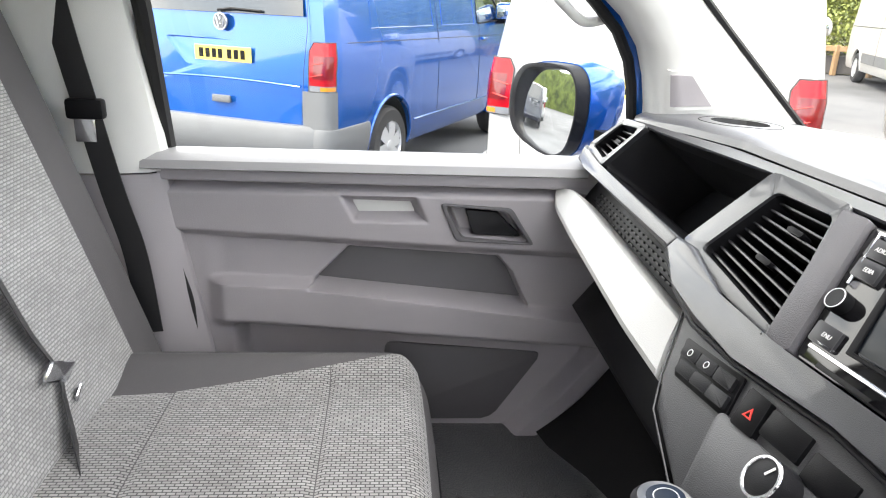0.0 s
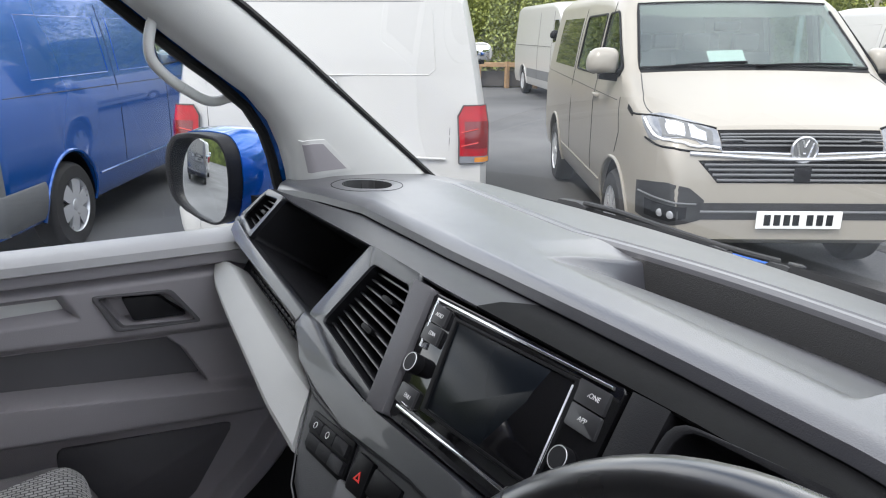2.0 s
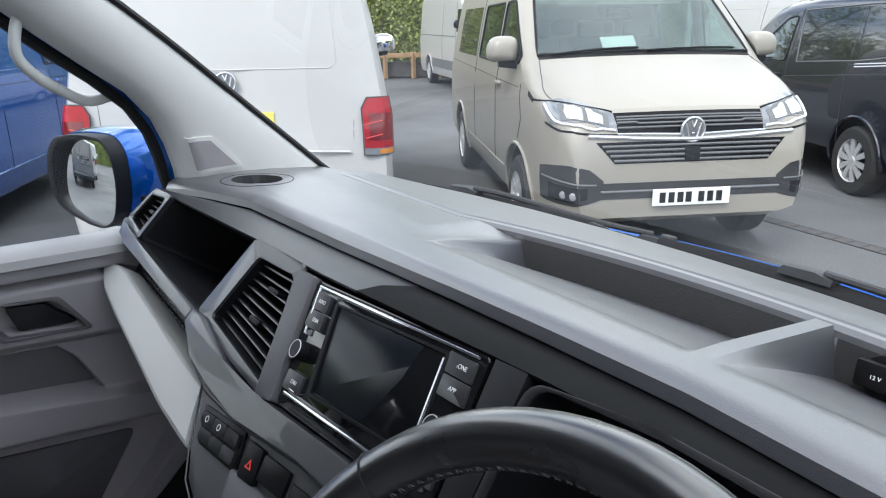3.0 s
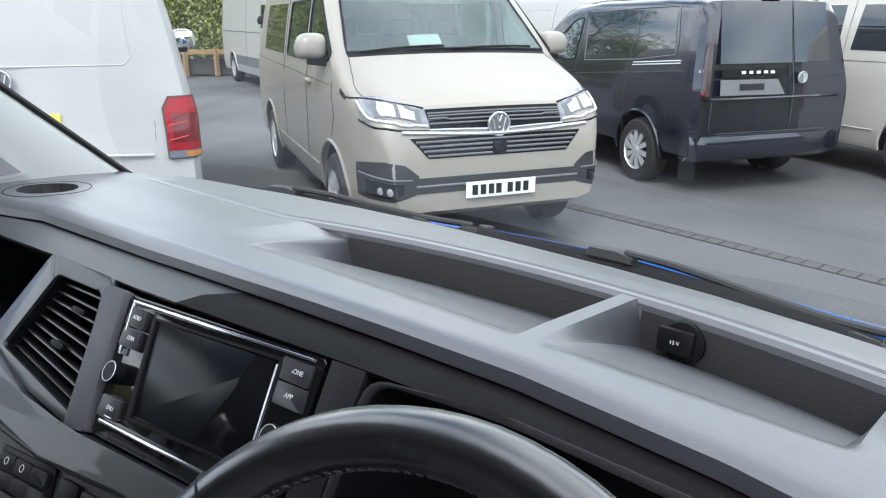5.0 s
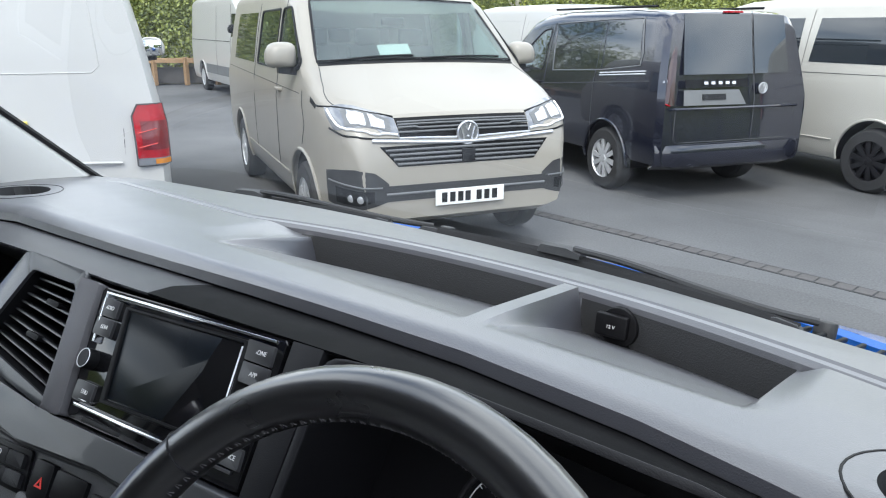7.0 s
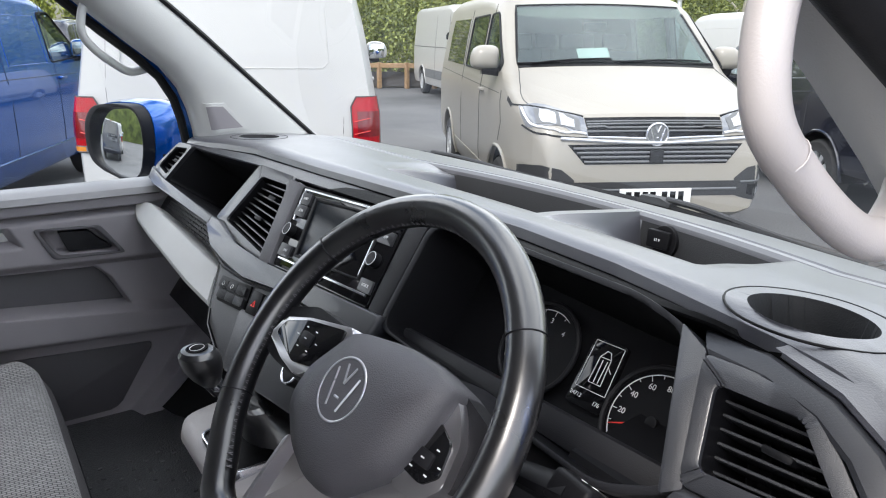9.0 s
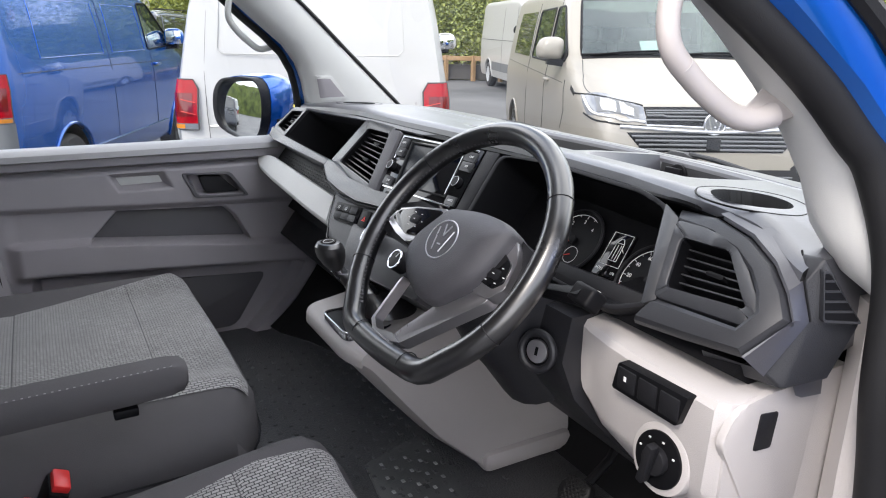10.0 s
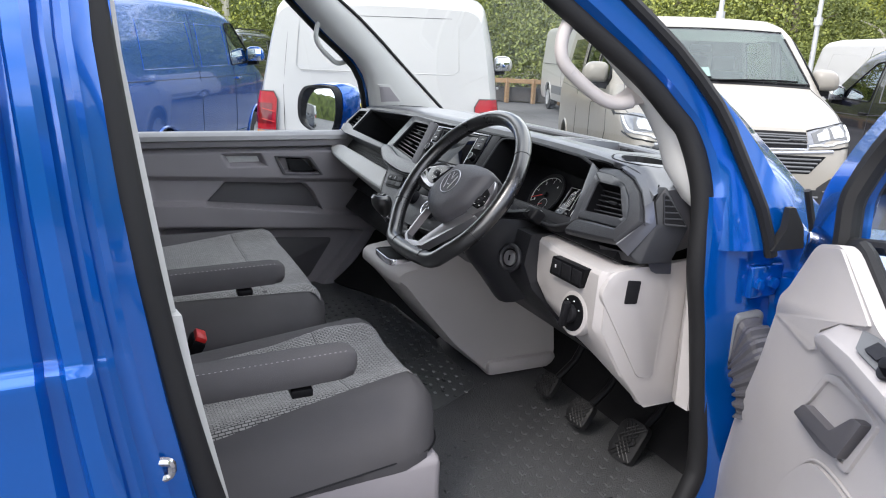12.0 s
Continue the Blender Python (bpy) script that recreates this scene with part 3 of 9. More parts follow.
def cavity(outline, depth, shrink=0.012, lip=0.0):
    """An open box sunk into the face."""
    inner = inset(outline, shrink)
    rings = [[face(u, v, lip) for u, v in outline], [face(u, v, -0.008) for u, v in inset(outline, 0.002)], [face(u, v, -depth) for u, v in inner]]
    bm = loft(rings, True, False)
    bm.verts.ensure_lookup_table()
    n = len(outline)
    bm.faces.new([bm.verts[2 * n + i] for i in range(n)])
    return bm


shelf = [(-0.652, 1.347), (-0.285, 1.365), (-0.330, 1.252), (-0.690, 1.258)]
part("shelf", cavity(rounded(shelf, 0.012), 0.145, 0.02), M_DARK, dash, "deep open shelf")


def air_vent(name, outer, inner, slats, horizontal, parent, tab=None, two=False, lift=0.008):
    """A vent: frame, dark throat, slats and thumb tab."""
    v = part(name, ring_frame(rounded(outer, 0.008), rounded(inner, 0.008), -0.05, lift, face, 0.003), M_BAND, parent)
    part("throat", cavity(rounded(inner, 0.008), 0.07, 0.008, lift - 0.004), M_BLACK, v)
    a, b, c, d = [Vector(p) for p in inner[:4]]     # top left, top right, low right, low left
    for i in range(slats):
        t = (i + 0.6) / slats
        p, q = a.lerp(d, t), b.lerp(c, t)
        if not horizontal:
            p, q = a.lerp(b, t), d.lerp(c, t)
        n = Vector((p - q).to_tuple()).normalized()
        w = Vector((-n.y, n.x)) * 0.0016
        bm = prism([tuple(p + w), tuple(q + w), tuple(q - w), tuple(p - w)], -0.045, -0.006, face, 0.0007)
        part("slat", bm, M_DARK, v)
        ed = prism([tuple(p + w * 0.55), tuple(q + w * 0.55), tuple(q - w * 0.55), tuple(p - w * 0.55)], -0.0062, -0.0045, face, 0)
        part("slat_edge", ed, M_BAND, v)
    for i in range(5):
        t = (i + 0.5) / 5
        p, q = a.lerp(b, t), d.lerp(c, t)
        part("blade", prism([(p.x - 0.0006, p.y), (p.x + 0.0006, p.y), (q.x + 0.0006, q.y), (q.x - 0.0006, q.y)], -0.068, -0.047, face, 0), M_DARK, v)
    for (u, w) in (tab or []):
        part("thumb_tab", prism(rounded(rect(u, w, 0.024, 0.006), 0.002), -0.012, 0.001, face, 0.0012), M_BLACK, v)
    return v


air_vent("side_vent", [(-0.748, 1.345), (-0.653, 1.349), (-0.692, 1.256), (-0.776, 1.258), (-0.81, 1.276)],
         [(-0.752, 1.331), (-0.672, 1.338), (-0.704, 1.268), (-0.786, 1.276)], 5, True, dash, [(-0.725, 1.305)])
air_vent("centre_vent", [(-0.284, 1.367), (-0.160, 1.372), (-0.112, 1.229), (-0.250, 1.236), (-0.327, 1.250)],
         [(-0.255, 1.349), (-0.166, 1.354), (-0.119, 1.240), (-0.285, 1.256)], 9, True, dash, [(-0.20, 1.325), (-0.205, 1.285)])
part("vent_post", prism(rounded([(-0.162, 1.364), (-0.127, 1.366), (-0.086, 1.234), (-0.117, 1.228)], 0.003), -0.06, 0.010, face), M_MIDDARK, dash)

# band below the openings, which dips under the centre vent and runs on to the wheel
part("trim_band", prism([(-0.808, 1.270), (-0.775, 1.258), (-0.69, 1.257), (-0.326, 1.250), (-0.331, 1.228), (-0.735, 1.236), (-0.79, 1.240)], -0.10, 0.014, face, 0.006, 3), M_BAND, dash)
part("trim_band", prism([(-0.326, 1.250), (-0.285, 1.252), (-0.20, 1.232), (-0.115, 1.226), (-0.084, 1.233), (0.02, 1.242), (0.20, 1.258), (0.20, 1.216), (0.0, 1.214), (-0.121, 1.196), (-0.203, 1.193),
                         (-0.267, 1.206), (-0.331, 1.228)], -0.10, 0.016, face, 0.006, 3), M_BAND, dash)
part("piping", tube([face(u, v, 0.008) for u, v in ((-0.331, 1.226), (-0.267, 1.203), (-0.203, 1.190), (-0.121, 1.193), (0.0, 1.211), (0.2, 1.214))], 0.0028, 8), M_TRIM, dash, "woven piping below the band")
part("ledge", prism([(-0.80, 1.242), (-0.24, 1.226), (-0.238, 1.165), (-0.78, 1.172)], -0.16, -0.045, face, 0.004), M_BLACK, dash, "narrow ribbed rubber ledge")
for i in range(26):
    u = -0.74 + 0.0185 * i
    for k in (0.0, 0.0075, 0.015, 0.0225):
        part("rib", prism([(u, 1.221 - k), (u + 0.012, 1.2207 - k), (u + 0.012, 1.2182 - k), (u, 1.2185 - k)], -0.05, -0.0405, face, 0), M_DARK, dash)


# light grey panel in front of the passenger
def build_grey():
    rings = []
    for i in range(25):
        x = -0.795 + 0.552 * i / 24
        vt = lerp(x, (-0.80, -0.76, -0.716, -0.60, -0.36, -0.243), (1.184, 1.194, 1.197, 1.194, 1.187, 1.184))
        vb = lerp(x, (-0.80, -0.77, -0.74, -0.61, -0.50, -0.32, -0.20), (1.168, 1.155, 1.147, 1.138, 1.133, 1.124, 1.120))
        slant = 0.042 * (i / 24) ** 5

        def at(k, h, dv=0.0):
            return face(x + slant * k, vt + (vb - vt) * k + dv, h)
        rings.append([at(0, -0.10), at(0, -0.014), at(0, -0.008, -0.001), at(0, -0.005, -0.0035), at(0.45, -0.001), at(1, 0.002, 0.008),
                      at(1, -0.001, 0.002), at(1, -0.008), at(1, -0.05, -0.004), at(1, -0.16, -0.01)])
    return loft(rings)


part("passenger_panel", build_grey(), M_PANEL, dash, "light grey padded lower panel")
part("under_panel", prism([(-0.79, 1.13), (-0.2, 1.12), (-0.16, 1.02), (-0.79, 1.02)], -0.32, -0.17, face, 0.01), M_BLACK, dash)

# radio
radio = part("radio", prism(rounded([(-0.125, 1.364), (0.135, 1.386), (0.153, 1.256), (-0.083, 1.236)], 0.004), -0.06, 0.004, face, 0.002), M_GLOSS, dash, "gloss black radio with a blank touch screen")
scr = [(-0.067, 1.352), (0.089, 1.368), (0.105, 1.283), (-0.040, 1.268)]
part("screen_frame", ring_frame(inset(scr, -0.008), inset(scr, -0.001), 0.0, 0.0075, face, 0.001), M_BLACK, radio)
part("screen", prism(rounded(scr, 0.003), 0.0, 0.0055, face, 0.0005), M_SCREEN, radio, "dark blank touch screen")


def line(a, b, w=0.0014, h0=0.0035, h1=0.0075):
    a, b = Vector(a), Vector(b)
    n = (b - a).normalized()
    s = Vector((-n.y, n.x)) * w
    return prism([tuple(a + s), tuple(b + s), tuple(b - s), tuple(a - s)], h0, h1, face, 0.0005)


part("chrome_line", line((-0.112, 1.360), (0.125, 1.381)), M_CHROME, radio)
part("chrome_line", line((-0.110, 1.359), (-0.096, 1.310)), M_CHROME, radio)
part("chrome_line", line((-0.078, 1.250), (0.140, 1.268), 0.0017), M_CHROME, radio)
part("chrome_line", line((-0.074, 1.256), (-0.057, 1.2575), 0.0012), M_CHROME, radio)
part("disc_slot", line((-0.060, 1.2415), (0.10, 1.2545), 0.0022, 0.002, 0.0052), M_BLACK, radio)
part("chrome_line", line((0.106, 1.286), (0.091, 1.366), 0.0022), M_SILVER, radio)
LABELS = (("RADIO", (-0.096, 1.347), (0.027, 0.018)), ("MEDIA", (-0.091, 1.3275), (0.027, 0.018)), ("MENU", (-0.0725, 1.2640), (0.028, 0.019)),
        ("PHONE", (0.112, 1.3665), (0.034, 0.018)), ("APP", (0.1165, 1.347), (0.034, 0.018)), ("VOICE", (0.131, 1.279), (0.028, 0.017)))
for word, (u, v), (w, h) in LABELS:
    k = part("key", prism(rounded([(u - w / 2 - 0.002, v + h / 2 - 0.001), (u + w / 2 - 0.002, v + h / 2 + 0.001), (u + w / 2 + 0.002, v - h / 2 + 0.001), (u - w / 2 + 0.002, v - h / 2 - 0.001)], 0.0015), 0.0, 0.0075, face, 0.001), M_KEY, radio)
    writing(word, 0.0058, face_at(u, v, 0.0077, 4), M_MARK, k)
for u, v in ((-0.087, 1.2935), (0.1205, 1.3135)):
    k = part("knob", disc(face(u, v, 0.002), (0, -0.8, 0.6), 0.0105, 0.012, 30, 0.001), M_BLACK, radio)
    part("knob_ring", torus(face(u, v, 0.0140), (0, -0.8, 0.6), 0.0094, 0.0005, 32, 6), M_SPOKE, k)
    part("knob_cap", disc(face(u, v, 0.0125), (0, -0.8, 0.6), 0.0085, 0.002, 28), M_DARK, k)

# panel to the side of the radio
part("side_strip", prism([(0.138, 1.388), (0.176, 1.391), (0.188, 1.252), (0.156, 1.252)], -0.06, 0.004, face), M_DARK, dash)

# instruments
clus = [(0.19, 1.385), (0.30, 1.396), (0.50, 1.394), (0.556, 1.382), (0.610, 1.266), (0.55, 1.236), (0.20, 1.248)]
ip = part("instrument_panel", cavity(rounded(clus, 0.02), 0.088, 0.016, 0.004), M_BLACK, dash, "black instrument cluster with two dials and a display")
part("cluster_hood", ring_frame(inset(rounded(clus, 0.02), -0.010), rounded(clus, 0.02), -0.03, 0.006, face, 0.002), M_DARK, ip)
part("cluster_floor", prism([(0.20, 1.262), (0.60, 1.278), (0.60, 1.240), (0.20, 1.240)], -0.09, -0.02, face, 0.01), M_DARK, ip)


def dial(u, v, r, marks, start, sweep, needle, words):
    n = (0, -0.8, 0.6)
    g = part("dial", disc(face(u, v, -0.087), n, r, 0.004, 40), M_BLACK, ip)
    part("dial_ring", torus(face(u, v, -0.082), n, r + 0.002, 0.003, 48, 8), M_DARK, g)
    bm = bmesh.new()
    arc = [face(u + (r - 0.006) * math.cos(radians(start - sweep * i / 40)), v + (r - 0.006) * math.sin(radians(start - sweep * i / 40)), -0.0825) for i in range(41)]
    same(bm, tube(arc, 0.0006, 5))
    for i in range(marks):
        a = radians(start - sweep * i / (marks - 1))
        l = 0.006 if i % 2 == 0 else 0.0035
        same(bm, tube([face(u + (r - 0.006 - k) * math.cos(a), v + (r - 0.006 - k) * math.sin(a), -0.0825) for k in (0, l)], 0.0005, 5))
    part("scale_marks", bm, M_MARK, g)
    for w, a in words:
        writing(w, 0.0085, face_at(u + (r - 0.018) * math.cos(radians(a)), v + (r - 0.018) * math.sin(radians(a)), -0.082, 4), M_MARK, g)
    a = radians(needle)
    part("needle", tube([face(u + k * math.cos(a), v + k * math.sin(a), -0.080) for k in (-0.004, r - 0.008)], [0.0014, 0.0006], 6), M_NEEDLE, g)
    part("needle_hub", disc(face(u, v, -0.082), n, 0.0065, 0.006, 20, 0.001), M_BLACK, g)
    s = part("small_dial", torus(face(u + 0.008, v - r * 0.45, -0.083), n, r * 0.27, 0.0006, 28, 5), M_MARK, g)
    part("small_needle", tube([face(u + 0.008 + k * math.cos(a), v - r * 0.45 + k * math.sin(a), -0.081) for k in (0, r * 0.24)], 0.0006, 5), M_NEEDLE, s)


dial(0.350, 1.318, 0.052, 13, 215, 250, 205, [(str(i), 215 - 250 * i / 6) for i in range(7)])
dial(0.518, 1.304, 0.055, 17, 215, 250, 205, [(str(20 * i), 215 - 250 * i / 8) for i in range(1, 8)])
dsp = part("display", prism(rounded([(0.412, 1.358), (0.455, 1.360), (0.462, 1.285), (0.415, 1.283)], 0.003), -0.088, -0.083, face, 0.0005), M_GLOSS, ip)
for a, b in (((0.415, 1.355), (0.452, 1.357)), ((0.452, 1.357), (0.457, 1.304)), ((0.457, 1.304), (0.418, 1.302)), ((0.418, 1.302), (0.415, 1.355))):
    part("display_line", line(a, b, 0.0004, -0.083, -0.0822), M_MARK, dsp)
for a, b in (((0.429, 1.340), (0.443, 1.341)), ((0.443, 1.341), (0.446, 1.312)), ((0.446, 1.312), (0.430, 1.311)), ((0.430, 1.311), (0.429, 1.340)), ((0.434, 1.338), (0.436, 1.313)), ((0.440, 1.338), (0.441, 1.313)),
             ((0.429, 1.340), (0.434, 1.348)), ((0.443, 1.341), (0.439, 1.348)), ((0.434, 1.348), (0.439, 1.348)), ((0.443, 1.334), (0.450, 1.328))):
    part("display_line", line(a, b, 0.0005, -0.083, -0.0822), M_MARK, dsp)
writing("24712", 0.0062, face_at(0.424, 1.294, -0.0822, 2), M_MARK, dsp)
writing("176", 0.0062, face_at(0.452, 1.293, -0.0822, 2), M_MARK, dsp)
part("cluster_post", prism(rounded([(0.556, 1.388), (0.586, 1.374), (0.622, 1.268), (0.606, 1.256)], 0.003), -0.08, 0.014, face, 0.004), M_BAND, dash)

# driver's vent
air_vent("driver_vent", [(0.586, 1.372), (0.640, 1.372), (0.688, 1.362), (0.746, 1.306), (0.744, 1.280), (0.618, 1.270)],
         [(0.607, 1.352), (0.676, 1.354), (0.732, 1.298), (0.626, 1.287)], 6, True, dash, [(0.665, 1.325)], lift=0.016)
ARCH_IN = [(0.588, 1.372, 0.012), (0.640, 1.369, 0.013), (0.683, 1.357, 0.014), (0.714, 1.339, 0.018), (0.735, 1.319, 0.021), (0.748, 1.297, 0.022), (0.738, 1.274, 0.022), (0.680, 1.272, 0.016), (0.619, 1.270, 0.010)]
ARCH_OUT = [(0.560, 1.398, -0.018), (0.628, 1.394, 0.002), (0.689, 1.378, 0.011), (0.733, 1.355, 0.014), (0.763, 1.328, 0.013), (0.782, 1.304, 0.012), (0.756, 1.250, 0.016), (0.680, 1.240, 0.014), (0.606, 1.233, 0.010)]


def arch(k):
    """One cut through the moulding that frames the vent, from the vent outwards."""
    a, b = Vector(ARCH_IN[k]), Vector(ARCH_OUT[k])
    cut = [(a.x, a.y, a.z - 0.03), tuple(a)]
    for t, h in ((0.16, 0.0035), (0.55, 0.005), (0.80, 0.0045), (0.93, 0.0005), (1.0, -0.006)):
        p = a.lerp(b, t)
        cut.append((p.x, p.y, p.z + h))
    return [face(*p) for p in cut]


part("vent_surround", loft([arch(k) for k in range(9)], False), M_ARCH, dash, "faceted surround with a woven relief", angle=24)


def build_end():
    """The rounded end of the dashboard, running on from the vent's surround to the end cap."""
    rim = [Vector(p) for p in ((0.640, 0.516, 1.372), (0.700, 0.512, 1.366), (0.740, 0.506, 1.350), (0.768, 0.478, 1.330), (0.783, 0.477, 1.290), (0.774, 0.428, 1.234))]
    rows = []
    for k, q in zip(range(1, 7), rim):
        x, v, h = ARCH_OUT[k]
        a, n = Vector(face(x, v, h - 0.006)), Vector((0, -0.8, 0.6))
        d = (q - a).normalized()
        rows.append([a, a + n * 0.007 + d * 0.001, a + n * 0.009 + d * 0.005, a.lerp(q, 0.6) + n * 0.004, a.lerp(q, 0.9) + n * 0.001, q])
    return loft(rows, False)


def build_cap():
    """The flat cap that closes the dashboard towards the door, with its undercut chin."""
    top = [(0.740, 0.507, 1.349), (0.756, 0.493, 1.351), (0.780, 0.490, 1.357), (0.806, 0.528, 1.286), (0.783, 0.478, 1.288), (0.768, 0.479, 1.329)]
    chin = [(0.795, 0.507, 1.222), (0.786, 0.446, 1.220), (0.766, 0.431, 1.238)]
    bm = bmesh.new()
    t = [bm.verts.new(p) for p in top]
    c = [bm.verts.new(p) for p in chin]
    for f in ((t[0], t[1], t[5]), (t[1], t[2], t[5]), (t[2], t[3], t[4], t[5]), (t[4], t[3], c[0], c[1]), (t[4], c[1], c[2])):
        bm.faces.new(f)
    low = [bm.verts.new(p) for p in ((0.70, 0.50, 1.205), (0.70, 0.43, 1.215), (0.70, 0.42, 1.235))]
    bm.faces.new((c[0], c[1], low[1], low[0]))
    bm.faces.new((c[1], c[2], low[2], low[1]))
    back = [bm.verts.new(p) for p in ((0.745, 0.520, 1.340), (0.755, 0.560, 1.286), (0.755, 0.540, 1.222))]
    bm.faces.new((t[0], t[1], t[2], back[0]))
    bm.faces.new((t[2], t[3], back[1], back[0]))
    bm.faces.new((t[3], c[0], back[2], back[1]))
    bmesh.ops.recalc_face_normals(bm, faces=bm.faces)
    crease = [e for e in bm.edges if len(e.link_faces) == 2]
    bmesh.ops.bevel(bm, geom=crease, offset=0.003, segments=2, affect="EDGES", profile=0.5, clamp_overlap=True)
    return bm


part("dash_end", build_end(), M_PAD, dash, "rounded dashboard end", angle=30)
part("end_cap", build_cap(), M_CAP, dash, "dark faceted dashboard end cap")
part("end_seam", tube([(0.742, 0.5065, 1.3515), (0.7685, 0.4775, 1.3305), (0.7838, 0.4765, 1.290)], 0.0013, 6), M_BLACK, dash)


def on_cap(y, z, h):
    """The cap's slanted face, which leans out towards the door."""
    return Vector((0.7805 + 0.51 * (y - 0.490) + 0.013 * (1.357 - z) / 0.07 + 0.90 * h, y - 0.42 * h, z))


dv = [(0.4865, 1.342), (0.4915, 1.341), (0.519, 1.292), (0.486, 1.294)]
sv = part("demister_vent", prism(rounded(dv, 0.0025), -0.010, 0.0030, on_cap, 0), M_BLACK, dash, "small black demister vent")
part("vent_rim", ring_frame(rounded(inset(dv, -0.0035), 0.004), rounded(dv, 0.0025), -0.004, 0.0042, on_cap, 0.0005), M_CAP, sv)
for i in range(4):
    z = 1.334 - 0.0105 * i
    ya, yb = lerp(z, (1.292, 1.342), (0.486, 0.4865)), lerp(z, (1.292, 1.341), (0.5185, 0.4915))
    part("slat", prism([(ya, z - 0.0011), (yb, z - 0.0011), (yb, z + 0.0011), (ya, z + 0.0011)], 0.001, 0.0044, on_cap, 0), M_CAP, sv)
part("lower_shell", loft([[(x, 0.43, 1.235), (x, 0.42, 1.222), (x, 0.45, 1.205), (x, 0.60, 1.20), (x, 0.60, 1.25)] for x in (0.50, 0.58, 0.70, 0.745)]), M_BLACK, dash)

# button panel over the gear lever
low = part("switch_panel", prism([(-0.238, 1.192), (-0.2, 1.192), (-0.12, 1.196), (0.0, 1.214), (0.2, 1.216), (0.2, 1.10), (-0.06, 1.07), (-0.165, 1.105), (-0.190, 1.132)], -0.16, 0.0, face, 0.004), M_SWP, dash, "dark switch panel")
part("piping", tube([face(u, v, 0.0) for u, v in ((-0.240, 1.192), (-0.193, 1.130), (-0.165, 1.102), (-0.06, 1.066))], 0.0011, 8), M_BAND, low)
part("switch_frame", prism(rounded([(-0.201, 1.177), (-0.104, 1.191), (-0.088, 1.152), (-0.176, 1.141)], 0.003), 0.0, 0.003, face, 0.001), M_BLACK, low)
for i in range(3):
    for j in range(2):
        a = Vector((-0.196, 1.1745)).lerp(Vector((-0.108, 1.187)), (i + 0.5) / 3)
        b = Vector((-0.172, 1.1445)).lerp(Vector((-0.093, 1.1545)), (i + 0.5) / 3)
        p = a.lerp(b, (j + 0.5) / 2)
        k = part("switch", prism(rounded([(p.x - 0.0155, p.y + 0.0045), (p.x + 0.0115, p.y + 0.0085), (p.x + 0.0155, p.y - 0.0045), (p.x - 0.0115, p.y - 0.0085)], 0.0015), 0.002, 0.007, face, 0.001), M_DARK, low)
        if j == 0 and i < 2:
            part("symbol", torus(face(p.x, p.y, 0.0072), (0, -0.8, 0.6), 0.0034, 0.0005, 18, 5), M_MARK, k)
hz = part("switch", prism(rounded([(-0.088, 1.190), (-0.060, 1.193), (-0.050, 1.159), (-0.078, 1.155)], 0.002), 0.0, 0.007, face, 0.001), M_BLACK, low, "hazard light switch")
tri = [(-0.0735, 1.1675), (-0.0625, 1.1690), (-0.0690, 1.1780)]
part("warning_triangle", ring_frame(tri, inset(tri, 0.003), 0.0065, 0.0078, face, 0), M_NEEDLE, hz)
for u in (-0.035, 0.02):
    part("switch", prism(rounded([(u - 0.02, 1.192), (u + 0.025, 1.197), (u + 0.030, 1.172), (u - 0.015, 1.167)], 0.002), 0.0, 0.006, face, 0.001), M_BLACK, low)

# heater dial below the switches
part("heater_panel", prism(rounded([(-0.10, 1.155), (0.19, 1.185), (0.20, 1.10), (-0.06, 1.07)], 0.01), -0.02, 0.004, face, 0.003), M_SWP, dash)
for u, v in ((0.005, 1.150), (0.118, 1.140)):
    hd = part("heater_knob", disc(face(u, v, 0.0), (0, -0.8, 0.6), 0.019, 0.030, 30, 0.002), M_DARK, dash)
    part("knob_ring", torus(face(u, v, 0.0295), (0, -0.8, 0.6), 0.0172, 0.0018, 36, 6), M_CHROME, hd)
    part("knob_mark", rbox(-0.001, 0.001, 0.004, 0.014, 0.0, 0.0006, 0, 1, face_at(u, v, 0.0305, -20)), M_MARK, hd)

# light grey knee panel under the driver's vent
def build_knee():
    rings = []
    for x, zb, yt in ((0.497, 1.150, 0.43), (0.503, 1.125, 0.412), (0.535, 1.085, 0.402), (0.58, 1.045, 0.393), (0.63, 1.0, 0.388), (0.70, 0.955, 0.385), (0.755, 0.925, 0.384), (0.765, 0.92, 0.392), (0.768, 0.92, 0.40)):
        yb = lerp(zb, (0.92, 1.15), (0.50, 0.40))
        rings.append([(x, 0.60, 1.205), (x, yt + 0.03, 1.2075), (x, yt + 0.006, 1.204), (x, yt, 1.196), (x, yt - 0.004, min(1.17, max(zb + 0.03, 1.10))), (x, yt + 0.002, max(zb + 0.025, 1.085)), (x, (yt + yb) / 2, zb + 0.03 if zb > 1.05 else (zb + 1.07) / 2), (x, yb, zb + 0.01),
                      (x, yb + 0.012, zb), (x, 0.60, zb)])
    return loft(rings)


